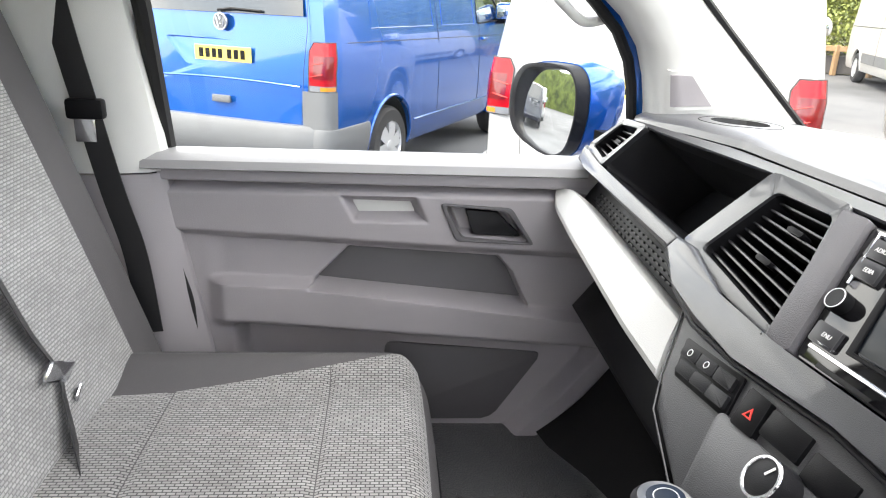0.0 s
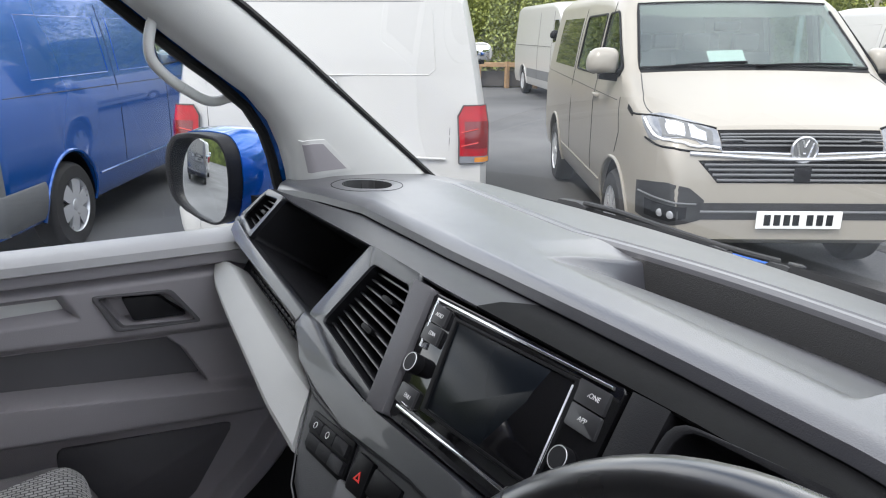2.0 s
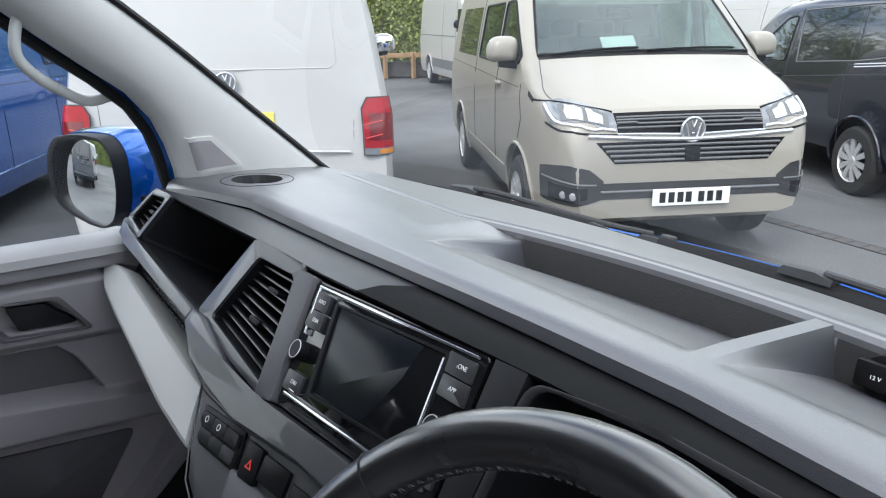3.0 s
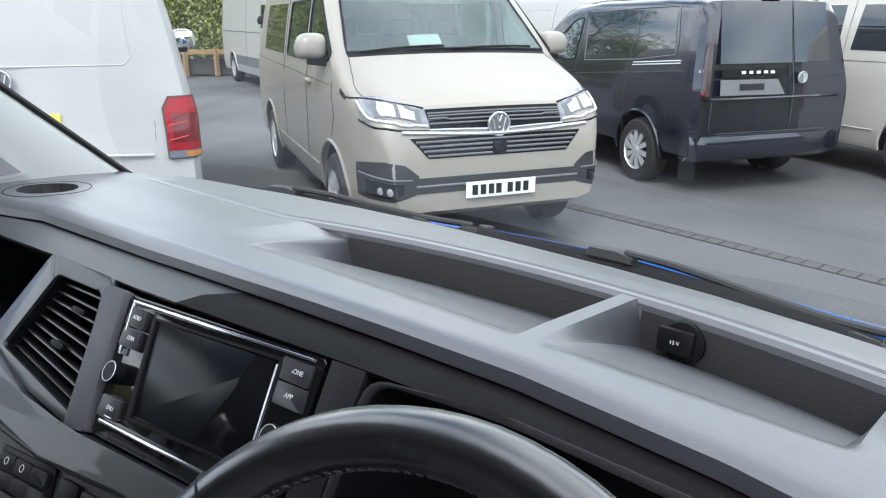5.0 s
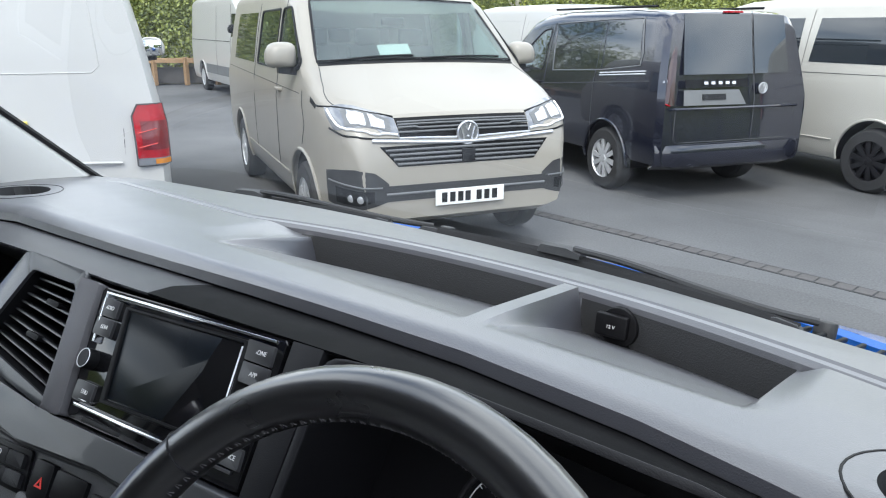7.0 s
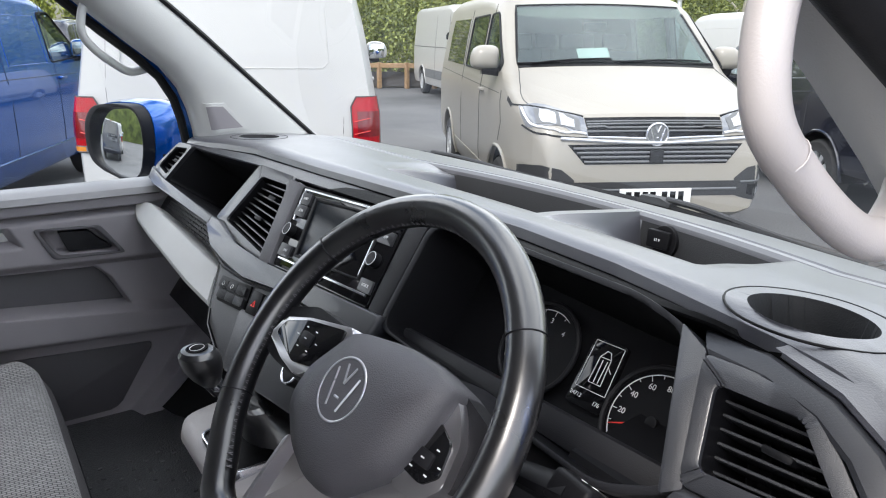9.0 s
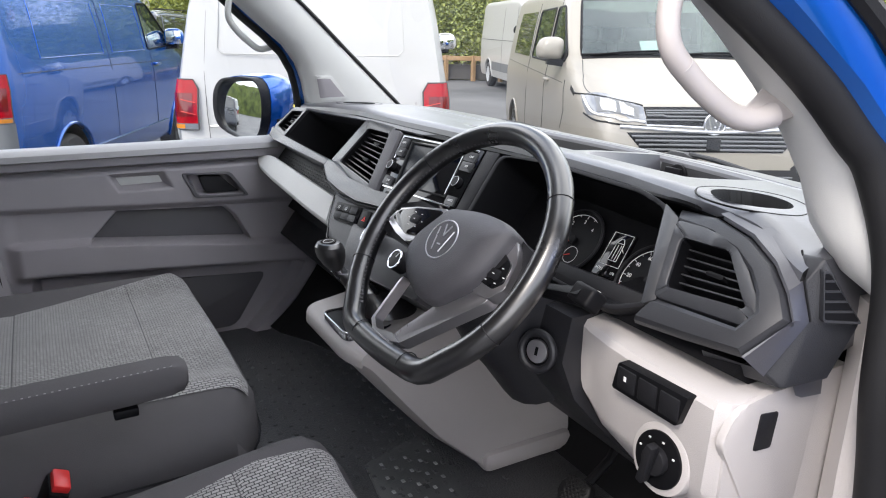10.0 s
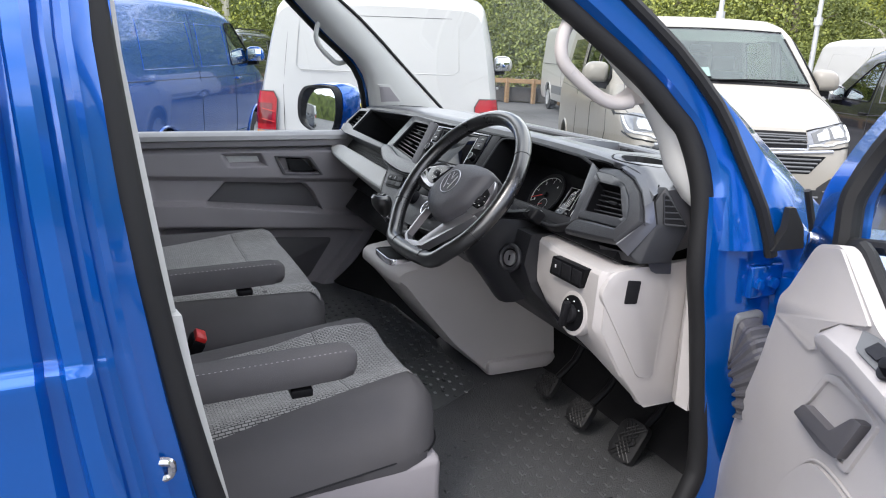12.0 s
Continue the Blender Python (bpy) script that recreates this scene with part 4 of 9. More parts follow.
knee = part("knee_panel", build_knee(), M_LIGHT, dash, "light grey knee panel with the light switch")
part("side_plate", prism([(0.405, 1.203), (0.392, 1.17), (0.392, 1.09), (0.44, 1.01), (0.50, 0.928), (0.575, 0.922), (0.585, 1.212)], 0.755, 0.7695, lambda a, b, h: (h, a, b), 0.002), M_LIGHT, knee)
part("switch_frame", prism(rounded([(0.622, 1.197), (0.729, 1.200), (0.717, 1.160), (0.614, 1.160)], 0.003), -0.392, -0.377, lambda a, b, h: (a, -h + 0.0 - 0.004, b), 0.001), M_BLACK, knee)
for i in range(3):
    x = 0.638 + 0.0335 * i
    sk = part("switch", rbox(x - 0.0145, x + 0.0145, 0.371, 0.380, 1.165, 1.193, 0.002), M_DARK, knee)
    if i == 0:
        part("symbol", rbox(x - 0.003, x + 0.001, 0.3705, 0.3715, 1.178, 1.184, 0, 1), M_MARK, sk)
lsw = part("light_switch", disc((0.696, 0.395, 1.103), (0, -1, 0.12), 0.043, 0.018, 40, 0.004), M_LIGHT, knee)
part("switch_plate", disc((0.696, 0.378, 1.105), (0, -1, 0.12), 0.034, 0.004, 36, 0.001), M_BLACK, lsw)
part("rotary_knob", disc((0.696, 0.375, 1.105), (0, -1, 0.12), 0.017, 0.010, 30, 0.002), M_DARK, lsw)
part("rotary_grip", rbox(-0.005, 0.005, -0.014, 0.0, -0.026, 0.026, 0.002, 2, pose(0.696, 0.366, 1.106, 0, 12, 0)), M_DARK, lsw)
for a in (30, 75, 120, 165, 330):
    part("symbol", rbox(-0.0014, 0.0014, -0.0006, 0.0006, -0.001, 0.001, 0, 1, pose(0.696 + 0.027 * math.cos(radians(a)), 0.3735, 1.105 + 0.027 * math.sin(radians(a)))), M_MARK, lsw)
part("fuse_cover", prism(rounded([(0.400, 1.203), (0.455, 1.210), (0.537, 1.207), (0.520, 0.985), (0.484, 0.988), (0.378, 1.165)], 0.012), 0.764, 0.7735, lambda a, b, h: (h, a, b), 0.003), M_LIGHT, knee)
part("airbag_tag", prism(rounded([(0.435, 1.188), (0.464, 1.184), (0.459, 1.141), (0.431, 1.144)], 0.003), 0.770, 0.7750, lambda a, b, h: (h, a, b), 0.0005), M_DARK, knee)

# ---- centre console and gear lever ----
console = thing("centre_console", "grey moulded centre console with a storage tray on the cab floor", "console", (-0.06, 0.45, 0.69))
prof = rounded([(0.245, 0.985), (0.222, 1.000), (0.228, 1.030), (0.32, 1.045), (0.42, 1.07), (0.70, 1.10), (0.74, 0.72), (0.515, 0.70), (0.475, 0.735), (0.40, 0.800), (0.31, 0.905)], 0.025)


def build_console():
    rings = []
    for x, k, up in ((-0.150, 0.94, 0.014), (-0.135, 0.98, 0.004), (-0.105, 1, 0), (0.070, 1, 0), (0.10, 0.985, 0.004), (0.120, 0.95, 0.012)):
        rings.append([(x, 0.74 - (0.74 - y) * k, z - up * (1 if z > 1 else 0)) for y, z in prof])
    return loft(rings)


part("body", build_console(), M_CONS, console)
part("foot", rbox(-0.17, 0.135, 0.515, 0.74, 0.692, 0.738, 0.015), M_CONS, console)
tray = rounded([(-0.040, 0.240), (0.080, 0.240), (0.080, 0.330), (-0.040, 0.330)], 0.02)
part("tray_rim", ring_frame(inset(tray, -0.006), tray, 1.030, 1.046, None, 0.002), M_CHROME, console)
part("tray_floor", prism(tray, 1.028, 1.0435, None, 0.001), M_BLACK, console)
LZ = Matrix.Translation((0, 0, -0.012))
lever = thing("gear_lever", "black leather gear lever with a round knob and a gaiter", "gear lever", (0.03, 0.30, 1.09))
part("gaiter", loft([[(0.035 + r * math.cos(a) * 1.1, y + r * math.sin(a), z) for a in [2 * math.pi * i / 20 for i in range(20)]] for r, y, z in ((0.060, 0.335, 1.075), (0.052, 0.325, 1.098), (0.046, 0.315, 1.105), (0.038, 0.295, 1.125), (0.030, 0.285, 1.130), (0.022, 0.265, 1.150), (0.015, 0.25, 1.16))]), M_LEATHER, lever)
part("collar", tube([(0.035, 0.25, 1.155), (0.035, 0.240, 1.170)], 0.012, 16), M_CHROME, lever)
kn = part("knob", loft([[(0.035 + r * math.cos(a), 0.229 + dy + r * math.sin(a) * 0.95, z) for a in [2 * math.pi * i / 24 for i in range(24)]] for r, dy, z in ((0.012, 0.010, 1.166), (0.020, 0.006, 1.178), (0.0265, 0.002, 1.192), (0.028, 0, 1.203), (0.0265, -0.002, 1.213), (0.021, -0.003, 1.219), (0.010, -0.003, 1.2205))]), M_LEATHER, lever)
part("knob_cap", disc((0.035, 0.226, 1.2195), (0, -0.1, 1), 0.014, 0.002, 24), M_GLOSS, kn, "gloss cap with a shift pattern")
part("shift_pattern", torus((0.035, 0.226, 1.2218), (0, -0.1, 1), 0.009, 0.0004, 20, 4), M_MARK, kn)
for ch in list(lever.children) + [c for o in lever.children for c in o.children]:
    ch.data.transform(LZ)

# ---- the van that the camera leaves: shell, pillars, glass ----
van = thing("van_cab", "bright blue panel van with its driver's door open", "van", (0, -0.5, 0), kind="structure")


def door_line(z, s=0):
    """Front edge of a door opening: how far forward at that height."""
    if s > 0:
        return lerp(z, (0.70, 0.84, 1.10, 1.20, 1.36, 1.41, 1.446, 1.485, 1.544, 1.612, 1.655, 1.75, 1.86), (0.58, 0.588, 0.548, 0.530, 0.527, 0.519, 0.503, 0.478, 0.421, 0.337, 0.281, 0.155, 0.0))
    if s < 0:
        return lerp(z, (0.70, 0.84, 1.15, 1.25, 1.33, 1.375, 1.42, 1.47, 1.52, 1.60, 1.676, 1.76, 1.86), (0.58, 0.59, 0.55, 0.50, 0.466, 0.460, 0.449, 0.431, 0.394, 0.292, 0.203, 0.11, 0.0))
    return lerp(z, (0.70, 0.84, 1.15, 1.27, 1.34, 1.485, 1.573, 1.655, 1.75, 1.86), (0.58, 0.59, 0.57, 0.548, 0.522, 0.450, 0.380, 0.285, 0.16, 0.0))


def screen_line(z):
    return lerp(z, (1.30, 1.334, 1.487, 1.604, 1.676, 1.86), (0.832, 0.786, 0.612, 0.476, 0.385, 0.11))


def side_x(z):
    return lerp(z, (0.6, 1.25, 1.34, 1.50, 1.66, 1.86), (0.845, 0.842, 0.83, 0.79, 0.735, 0.655))


def screen_x(z):
    return lerp(z, (1.30, 1.50, 1.66, 1.86), (0.815, 0.765, 0.70, 0.61))


part("cab_floor", rbox(-0.86, 0.83, -0.95, 1.0, 0.62, 0.690, 0.004), M_MAT, van, "black rubber cab floor mat with raised dots")
studs = bmesh.new()
for i in range(34):
    for j in range(22):
        x, y = -0.62 + 0.042 * i + 0.021 * (j % 2), -0.02 + 0.030 * j
        if -0.17 < x < 0.14 and y > 0.48 or not (x < 0.16 and y > 0.10 or x > 0.2) or x > 0.78 or y > 0.60 or 0.16 < x < 0.30 + 0.5 * max(0, 0.50 - y):
            continue
        same(studs, rbox(x - 0.0065, x + 0.0065, y - 0.005, y + 0.005, 0.689, 0.6935, 0.0012, 1))
st_ob = part("mat_studs", studs, M_MAT, van, "raised rubber studs")
tagged(st_ob, "raised rubber studs", kind="stuff")
# paler patch laid on the floor as painted sheen
part("floor_mat", prism(rounded([(-0.07, 0.47), (-0.02, 0.31), (0.24, 0.27), (0.26, 0.30), (0.17, 0.455), (0.10, 0.475)], 0.02), 0.689, 0.6925, None, 0.001), M_MATSHEEN, van, "glossy patch of rubber mat painted paler for its sheen")
# pale studs as painted glints
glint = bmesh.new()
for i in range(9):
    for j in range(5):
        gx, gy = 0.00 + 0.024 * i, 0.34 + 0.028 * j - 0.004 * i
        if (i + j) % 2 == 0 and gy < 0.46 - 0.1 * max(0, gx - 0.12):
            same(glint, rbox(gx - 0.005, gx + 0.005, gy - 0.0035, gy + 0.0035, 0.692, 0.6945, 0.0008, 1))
g_ob = part("mat_studs", glint, M_GLINT, van, "studs painted pale as glints")
tagged(g_ob, "studs painted pale as glints", kind="stuff")
part("sill_mat", rbox(0.72, 0.80, -0.10, 0.50, 0.690, 0.6945, 0.002), M_RUBBER, van)
part("firewall", loft([[(-0.82, y, z), (0.80, y, z), (0.80, y + 0.03, z), (-0.82, y + 0.03, z)] for y, z in ((0.70, 0.688), (0.82, 0.80), (0.86, 0.92), (0.88, 1.28))]), M_RUBBER, van)
part("footwell_lining", thick(loft([[(x, y + p, z) for y, z in ((0.34, 0.692), (0.43, 0.765), (0.50, 0.87), (0.55, 1.0), (0.57, 1.13))] for x, p in ((-0.815, 0.0), (-0.76, 0.015), (-0.66, 0.07), (-0.50, 0.13), (-0.165, 0.15))], False), 0.01), M_RUBBER, van, "black ribbed rubber footwell lining")
# unseen wall added to close the cab, pale to bounce light forward
part("bulkhead", rbox(-0.85, 0.84, -0.99, -0.95, 0.62, 1.9, 0.005), M_BULK, van)
part("headliner", rbox(-0.70, 0.70, -0.95, 0.10, 1.855, 1.875, 0.004), M_LINER, van, "pale headliner")


def pillar_trim(s):
    rings = []
    for i in range(15):
        z = 1.19 + 0.67 * i / 14
        xo, d, w, xs = side_x(z) - 0.015, door_line(z, s) + 0.012, screen_line(z), screen_x(z)
        b = 0.02 if s < 0 else lerp(z, (1.27, 1.33, 1.37, 1.50, 1.60, 1.70), (0.07, 0.012, 0.0, 0.001, 0.010, 0.018))
        rings.append([Vector(p) for p in ((s * xo, d - 0.02 + b, z), (s * (xo - 0.038), d - 0.032 + 2 * b, z), (s * (xo - 0.066 if s > 0 else xo - 0.055), d - 0.02 + 3 * b, z), (s * (xs - 0.045 + 0.02), (d + w) / 2 + 0.02, z), (s * (xs - 0.012), w - 0.025, z), (s * xs, w - 0.004, z), (s * (xs + 0.03), w + 0.0, z), (s * (xo + 0.02), d + 0.03, z))])
    return loft(rings)


for s in (-1, 1):
    ap = part("a_pillar_trim", pillar_trim(s), M_LIGHT2, van, "pale grey plastic pillar trim", angle=75)
    edge = [(s * screen_x(z), screen_line(z), z) for z in [1.31 + 0.55 * i / 14 for i in range(15)]]
    part("screen_seal", tube(edge, 0.006, 6), M_SEAL, van)
    outer = []
    for i in range(12):
        z = 1.26 + 0.60 * i / 11
        xo, d, w = side_x(z), door_line(z, s), screen_line(z)
        outer.append([(s * (xo + 0.004), d + 0.0, z), (s * (xo + 0.03), d + 0.02, z), (s * (xo + 0.045), d + 0.06, z), (s * (xo + 0.05), (d + w) / 2 + 0.02, z), (s * (screen_x(z) + 0.040), w - 0.01, z), (s * (screen_x(z) + 0.012), w + 0.004, z),
                      (s * (screen_x(z) + 0.012), w - 0.012, z), (s * (xo), d + 0.03, z)])
    part("a_pillar", loft(outer), M_BLUE, van, "blue painted windscreen pillar")

gk = [(side_x(z) + 0.052, door_line(z) + 0.085, z) for z in [1.25 + 0.59 * i / 14 for i in range(15)]]
part("frame_gasket", tube(gk, 0.011, 8), M_SEAL, van, "black rubber gasket along the pillar")
part("gasket_foot", loft([[(0.905, 0.625, 1.262), (0.905, 0.700, 1.262), (0.89, 0.70, 1.262), (0.89, 0.625, 1.262)], [(0.905, 0.652, 1.30), (0.905, 0.692, 1.30), (0.89, 0.692, 1.30), (0.89, 0.652, 1.30)], [(0.90, 0.655, 1.335), (0.90, 0.67, 1.335), (0.89, 0.67, 1.335), (0.89, 0.655, 1.335)]]), M_SEAL, van)

# speaker grille on the far pillar
pillar_skin = BVHTree.FromBMesh(pillar_trim(-1))


def on_pillar(p, off):
    c, n, _, _ = pillar_skin.find_nearest(p)
    return c + (n if n.x > -0.3 else -n) * off


GQ = [(-0.7395, 0.489, 1.438), (-0.743, 0.526, 1.435), (-0.762, 0.575, 1.384), (-0.757, 0.503, 1.385)]
GO = [(-0.7385, 0.482, 1.445), (-0.743, 0.531, 1.442), (-0.763, 0.588, 1.379), (-0.757, 0.496, 1.377)]
rim_g = part("speaker_grille", thick(quad3(GO, lambda p: on_pillar(p, 0.0045), 12, 8), 0.003), M_LIGHT2, van)
part("grille_mesh", thick(quad3(GQ, lambda p: on_pillar(p, 0.0045), 12, 8), 0.0042), M_MID, rim_g, "fine grey speaker mesh")

# windscreen
def build_screen():
    rows = []
    for i in range(17):
        z = 1.305 + 0.53 * i / 16
        xs, w = screen_x(z), screen_line(z)
        bulge = lerp(z, (1.30, 1.86), (0.165, 0.08))
        rows.append([(xs * (j / 12), w + bulge * (1 - abs(j / 12) ** 2.2), z - 0.0) for j in range(-12, 13)])
    return loft(rows, False)


ws = part("windscreen", build_screen(), M_WS, van, "clear curved windscreen")
ws.visible_shadow = False
# black strip between the dash top and the glass
foot = [-0.80 + 1.6 * i / 30 for i in range(31)]
part("screen_base_seal", loft([[(x, pad_front(x) - 0.004, pad_height(x, pad_front(x)) - 0.004), (x, pad_front(x) + 0.006, pad_height(x, pad_front(x)) - 0.006), (x, screen_foot(x) - 0.012, 1.303), (x, screen_foot(x) - 0.004, 1.309),
      (x, screen_foot(x) - 0.004, 1.295), (x, pad_front(x) - 0.004, 1.300)] for x in foot]), M_SEAL, van)

# cowl, wipers and bonnet ahead of the glass
part("cowl", loft([[(x, screen_foot(x) + a, b) for a, b in ((0.004, 1.303), (0.05, 1.290), (0.10, 1.274), (0.16, 1.248), (0.205, 1.228), (0.205, 1.18), (0.004, 1.18))] for x in [-0.82 + 1.64 * i / 30 for i in range(31)]]), M_BLACK, van, "black plastic scuttle below the windscreen")
for i in range(42):
    x = -0.30 + 0.0215 * i
    part("cowl_rib", rbox(-0.003, 0.003, 0.0, 0.07, -0.003, 0.003, 0.001, 1, pose(x, screen_foot(x) + 0.085, 1.279, -16, 0, 0)), M_BLACK, van)


def bonnet():
    rows = []
    for i in range(25):
        x = -0.90 + 1.8 * i / 24
        y0 = screen_foot(min(0.8, abs(x))) + 0.222
        c = 0.02 * (1 - (x / 0.9) ** 2) - 0.014
        rows.append([(x, y0, 1.220 + c), (x, y0 + 0.004, 1.233 + c), (x, y0 + 0.014, 1.239 + c), (x, y0 + 0.15, 1.160 + c * 1.2), (x, y0 + 0.40, 1.052 + c * 2), (x, y0 + 0.58, 0.94 + c * 2), (x, y0 + 0.60, 0.84)])
    return thick(loft(rows, False), 0.012)


part("bonnet", bonnet(), M_BLUE, van, "blue bonnet")


def wiper(x0, x1, clip, gap):
    """Blade from x0 to x1 lying on the cowl, held by an arm at clip."""
    def at(x, dy, z):
        return (x, screen_foot(x) + gap(x) + dy, z - 0.003)
    wp = thing("windscreen_wiper", "black windscreen wiper resting at the foot of the windscreen", "wiper", (x0, screen_foot(x0), 1.30), "windscreen wipers")
    xs = [x0 + (x1 - x0) * i / 24 for i in range(25)]
    part("blade", loft([[at(x, -0.010, 1.306), at(x, -0.004, 1.316), at(x, 0.003, 1.320), at(x, 0.010, 1.315), at(x, 0.008, 1.304)] for x in xs]), M_RUBBER, wp)
    part("rubber_lip", tube([at(x, -0.014, 1.304) for x in xs], 0.0022, 5), M_BLACK, wp)
    for e, k in ((x0, 1), (x1, -1)):
        part("end_cap", loft([[at(e - k * 0.004 + k * d, -0.012 * q, 1.306), at(e - k * 0.004 + k * d, -0.004, 1.308 + 0.014 * q), at(e - k * 0.004 + k * d, 0.006, 1.308 + 0.013 * q), at(e - k * 0.004 + k * d, 0.013 * q, 1.304)] for d, q in ((0, 0.4), (0.006, 0.75), (0.030, 0.8), (0.036, 0.7))]), M_LOWER, wp)
    part("clip", loft([[at(clip + d, -0.012, 1.318), at(clip + d, -0.009, 1.320 + h), at(clip + d, 0.008, 1.320 + h), at(clip + d, 0.012, 1.316)] for d, h in ((-0.035, 0.003), (-0.030, 0.009), (0.012, 0.010), (0.035, 0.004))]), M_LOWER, wp)
    arm = [at(clip + 0.02, 0.002, 1.328), at(clip + 0.10, 0.006, 1.326), at(clip + 0.21, 0.018, 1.316), at(clip + 0.29, 0.055, 1.302), at(clip + 0.34, 0.105, 1.288)]
    part("arm", tube(smooth_path(arm, 4), 0.0055, 8), M_LOWER, wp)
    part("arm_pivot", disc((clip + 0.345, screen_foot(clip + 0.345) + gap(clip) + 0.112, 1.256), (0, 0.25, 1), 0.014, 0.022, 16, 0.003), M_LOWER, wp)


wiper(-0.66, -0.215, -0.545, lambda x: lerp(x, (-0.66, -0.54, -0.40, -0.215), (0.040, 0.036, 0.026, 0.012)))
wiper(-0.150, 0.445, 0.105, lambda x: lerp(x, (-0.15, 0.02, 0.13, 0.29, 0.445), (0.018, 0.030, 0.034, 0.025, 0.012)))

# the driver's door opening: seal, posts, sill
ap_path = [(0.70, -0.25, 1.85), (0.72, -0.34, 1.82), (0.775, -0.385, 1.72), (0.815, -0.39, 1.60), (0.845, -0.365, 1.35), (0.848, -0.335, 1.15), (0.848, -0.295, 0.96), (0.848, -0.25, 0.80), (0.848, -0.17, 0.70), (0.848, -0.05, 0.675), (0.848, 0.40, 0.672),
           (0.848, 0.52, 0.70), (0.848, 0.575, 0.78), (0.845, 0.588, 0.86), (0.842, 0.552, 1.10), (0.838, 0.530, 1.22), (0.828, 0.527, 1.35), (0.806, 0.503, 1.446), (0.792, 0.474, 1.485), (0.770, 0.410, 1.55), (0.728, 0.275, 1.655), (0.69, 0.12, 1.77), (0.675, -0.05, 1.83)]
part("door_seal", tube(smooth_path(ap_path, 6), 0.019, 22), M_SEAL, van, "black rubber door seal")
lp = [(-side_x(z) - 0.004, door_line(z, -1) - 0.002, z) for z in [1.26 + 0.58 * i / 12 for i in range(13)]]
part("door_seal", tube(lp, 0.010, 8), M_SEAL, van)


def jamb_front():
    rings = []
    for i in range(16):
        z = 0.55 + 0.80 * i / 15
        d = door_line(max(z, 0.84))
        q = door_line(max(z, 0.84), 1)
        k = 0.0 if z > 0.80 else (0.80 - z) * 0.4
        rings.append([(min(0.835, side_x(z) + 0.004), q - 0.01 - k, z), (min(0.862, side_x(z) + 0.026), q + 0.0 - k, z), (min(0.868, side_x(z) + 0.034), q + 0.04 - k, z), (0.862, max(q + 0.055, d + 0.085) - k, z), (0.858, d + 0.125 - k * 0.5, z), (0.880, d + 0.135, z), (0.905, d + 0.150, z), (0.938, d + 0.155, z), (0.945, d + 0.20, z), (0.945, 1.20, z), (0.80, 1.20, z), (0.80, d + 0.02, z)])
    return loft([[(x - (lerp(zz, (1.05, 1.20, 1.36), (0, 0.015, 0.055)) if x > 0.87 else 0), y, min(zz, lerp(y, (0.64, 0.72, 0.80, 1.20), (1.36, 1.29, 1.235, 1.10)))) for x, y, zz in ring] for ring in rings])


part("front_post", jamb_front(), M_BLUE, van, "blue painted door post and wing")
part("wing_edge", tube([(0.925, door_line(z) + 0.152, z) for z in [0.75 + 0.62 * i / 10 for i in range(11)]], 0.006, 6), M_SEAL, van)
part("a_post_trim", loft([[(0.772, 0.575, z), (0.80, 0.555 + 0.004 * math.sin(9 * z), z), (0.83, 0.56, z), (0.83, 0.62, z), (0.772, 0.62, z)] for z in (0.935, 0.945, 1.1, 1.30)]), M_LIGHT, van)


def jamb_rear():
    prof = ((0.838, -0.352), (0.860, -0.373), (0.871, -0.375), (0.879, -0.387), (0.885, -0.400), (0.896, -0.395), (0.902, -0.403), (0.903, -0.419), (0.914, -0.413), (0.922, -0.420), (0.921, -0.436), (0.934, -0.431), (0.943, -0.440), (0.946, -0.457), (0.931, -0.463), (0.930, -0.474), (0.948, -0.480), (0.954, -0.60), (0.955, -0.92), (0.80, -0.92), (0.80, -0.40))
    rings = []
    for z in [0.42 + 0.08 * i for i in range(10)] + [1.19, 1.212, 1.219, 1.226, 1.234, 1.25] + [1.30 + 0.09 * i for i in range(8)]:
        sh = lerp(z, (0.70, 0.80, 0.96, 1.15, 1.35, 1.60, 1.72, 1.92), (0.11, 0.095, 0.065, 0.03, 0.0, -0.022, -0.018, 0.01))
        tx = lerp(z, (0.4, 0.75, 1.25, 1.6, 1.75, 1.92), (-0.01, 0, 0, -0.032, -0.075, -0.14))
        cr = lerp(z, (1.19, 1.212, 1.219, 1.226, 1.234, 1.25), (0, 0.004, 0.003, -0.006, -0.010, -0.010))
        rings.append([(x + tx * (0.4 if x < 0.85 else 1) + cr * lerp(y, (-0.48, -0.40), (1, 0)), y + sh * lerp(y, (-0.5, -0.46, -0.35), (0, 0.6, 1)), z) for x, y in prof])
    return loft(rings)


part("rear_post", jamb_rear(), M_BLUE, van, "blue folded door post and body side")
st = part("striker_plate", rbox(0.872, 0.908, -0.396, -0.384, 1.025, 1.092, 0.003), M_CHROME, van)
part("striker_loop", tube(smooth_path([(0.890, -0.39, 1.070), (0.893, -0.352, 1.068), (0.893, -0.346, 1.058), (0.893, -0.352, 1.047), (0.890, -0.39, 1.045)], 4), 0.006, 8), M_CHROME, st, "bright metal lock striker")


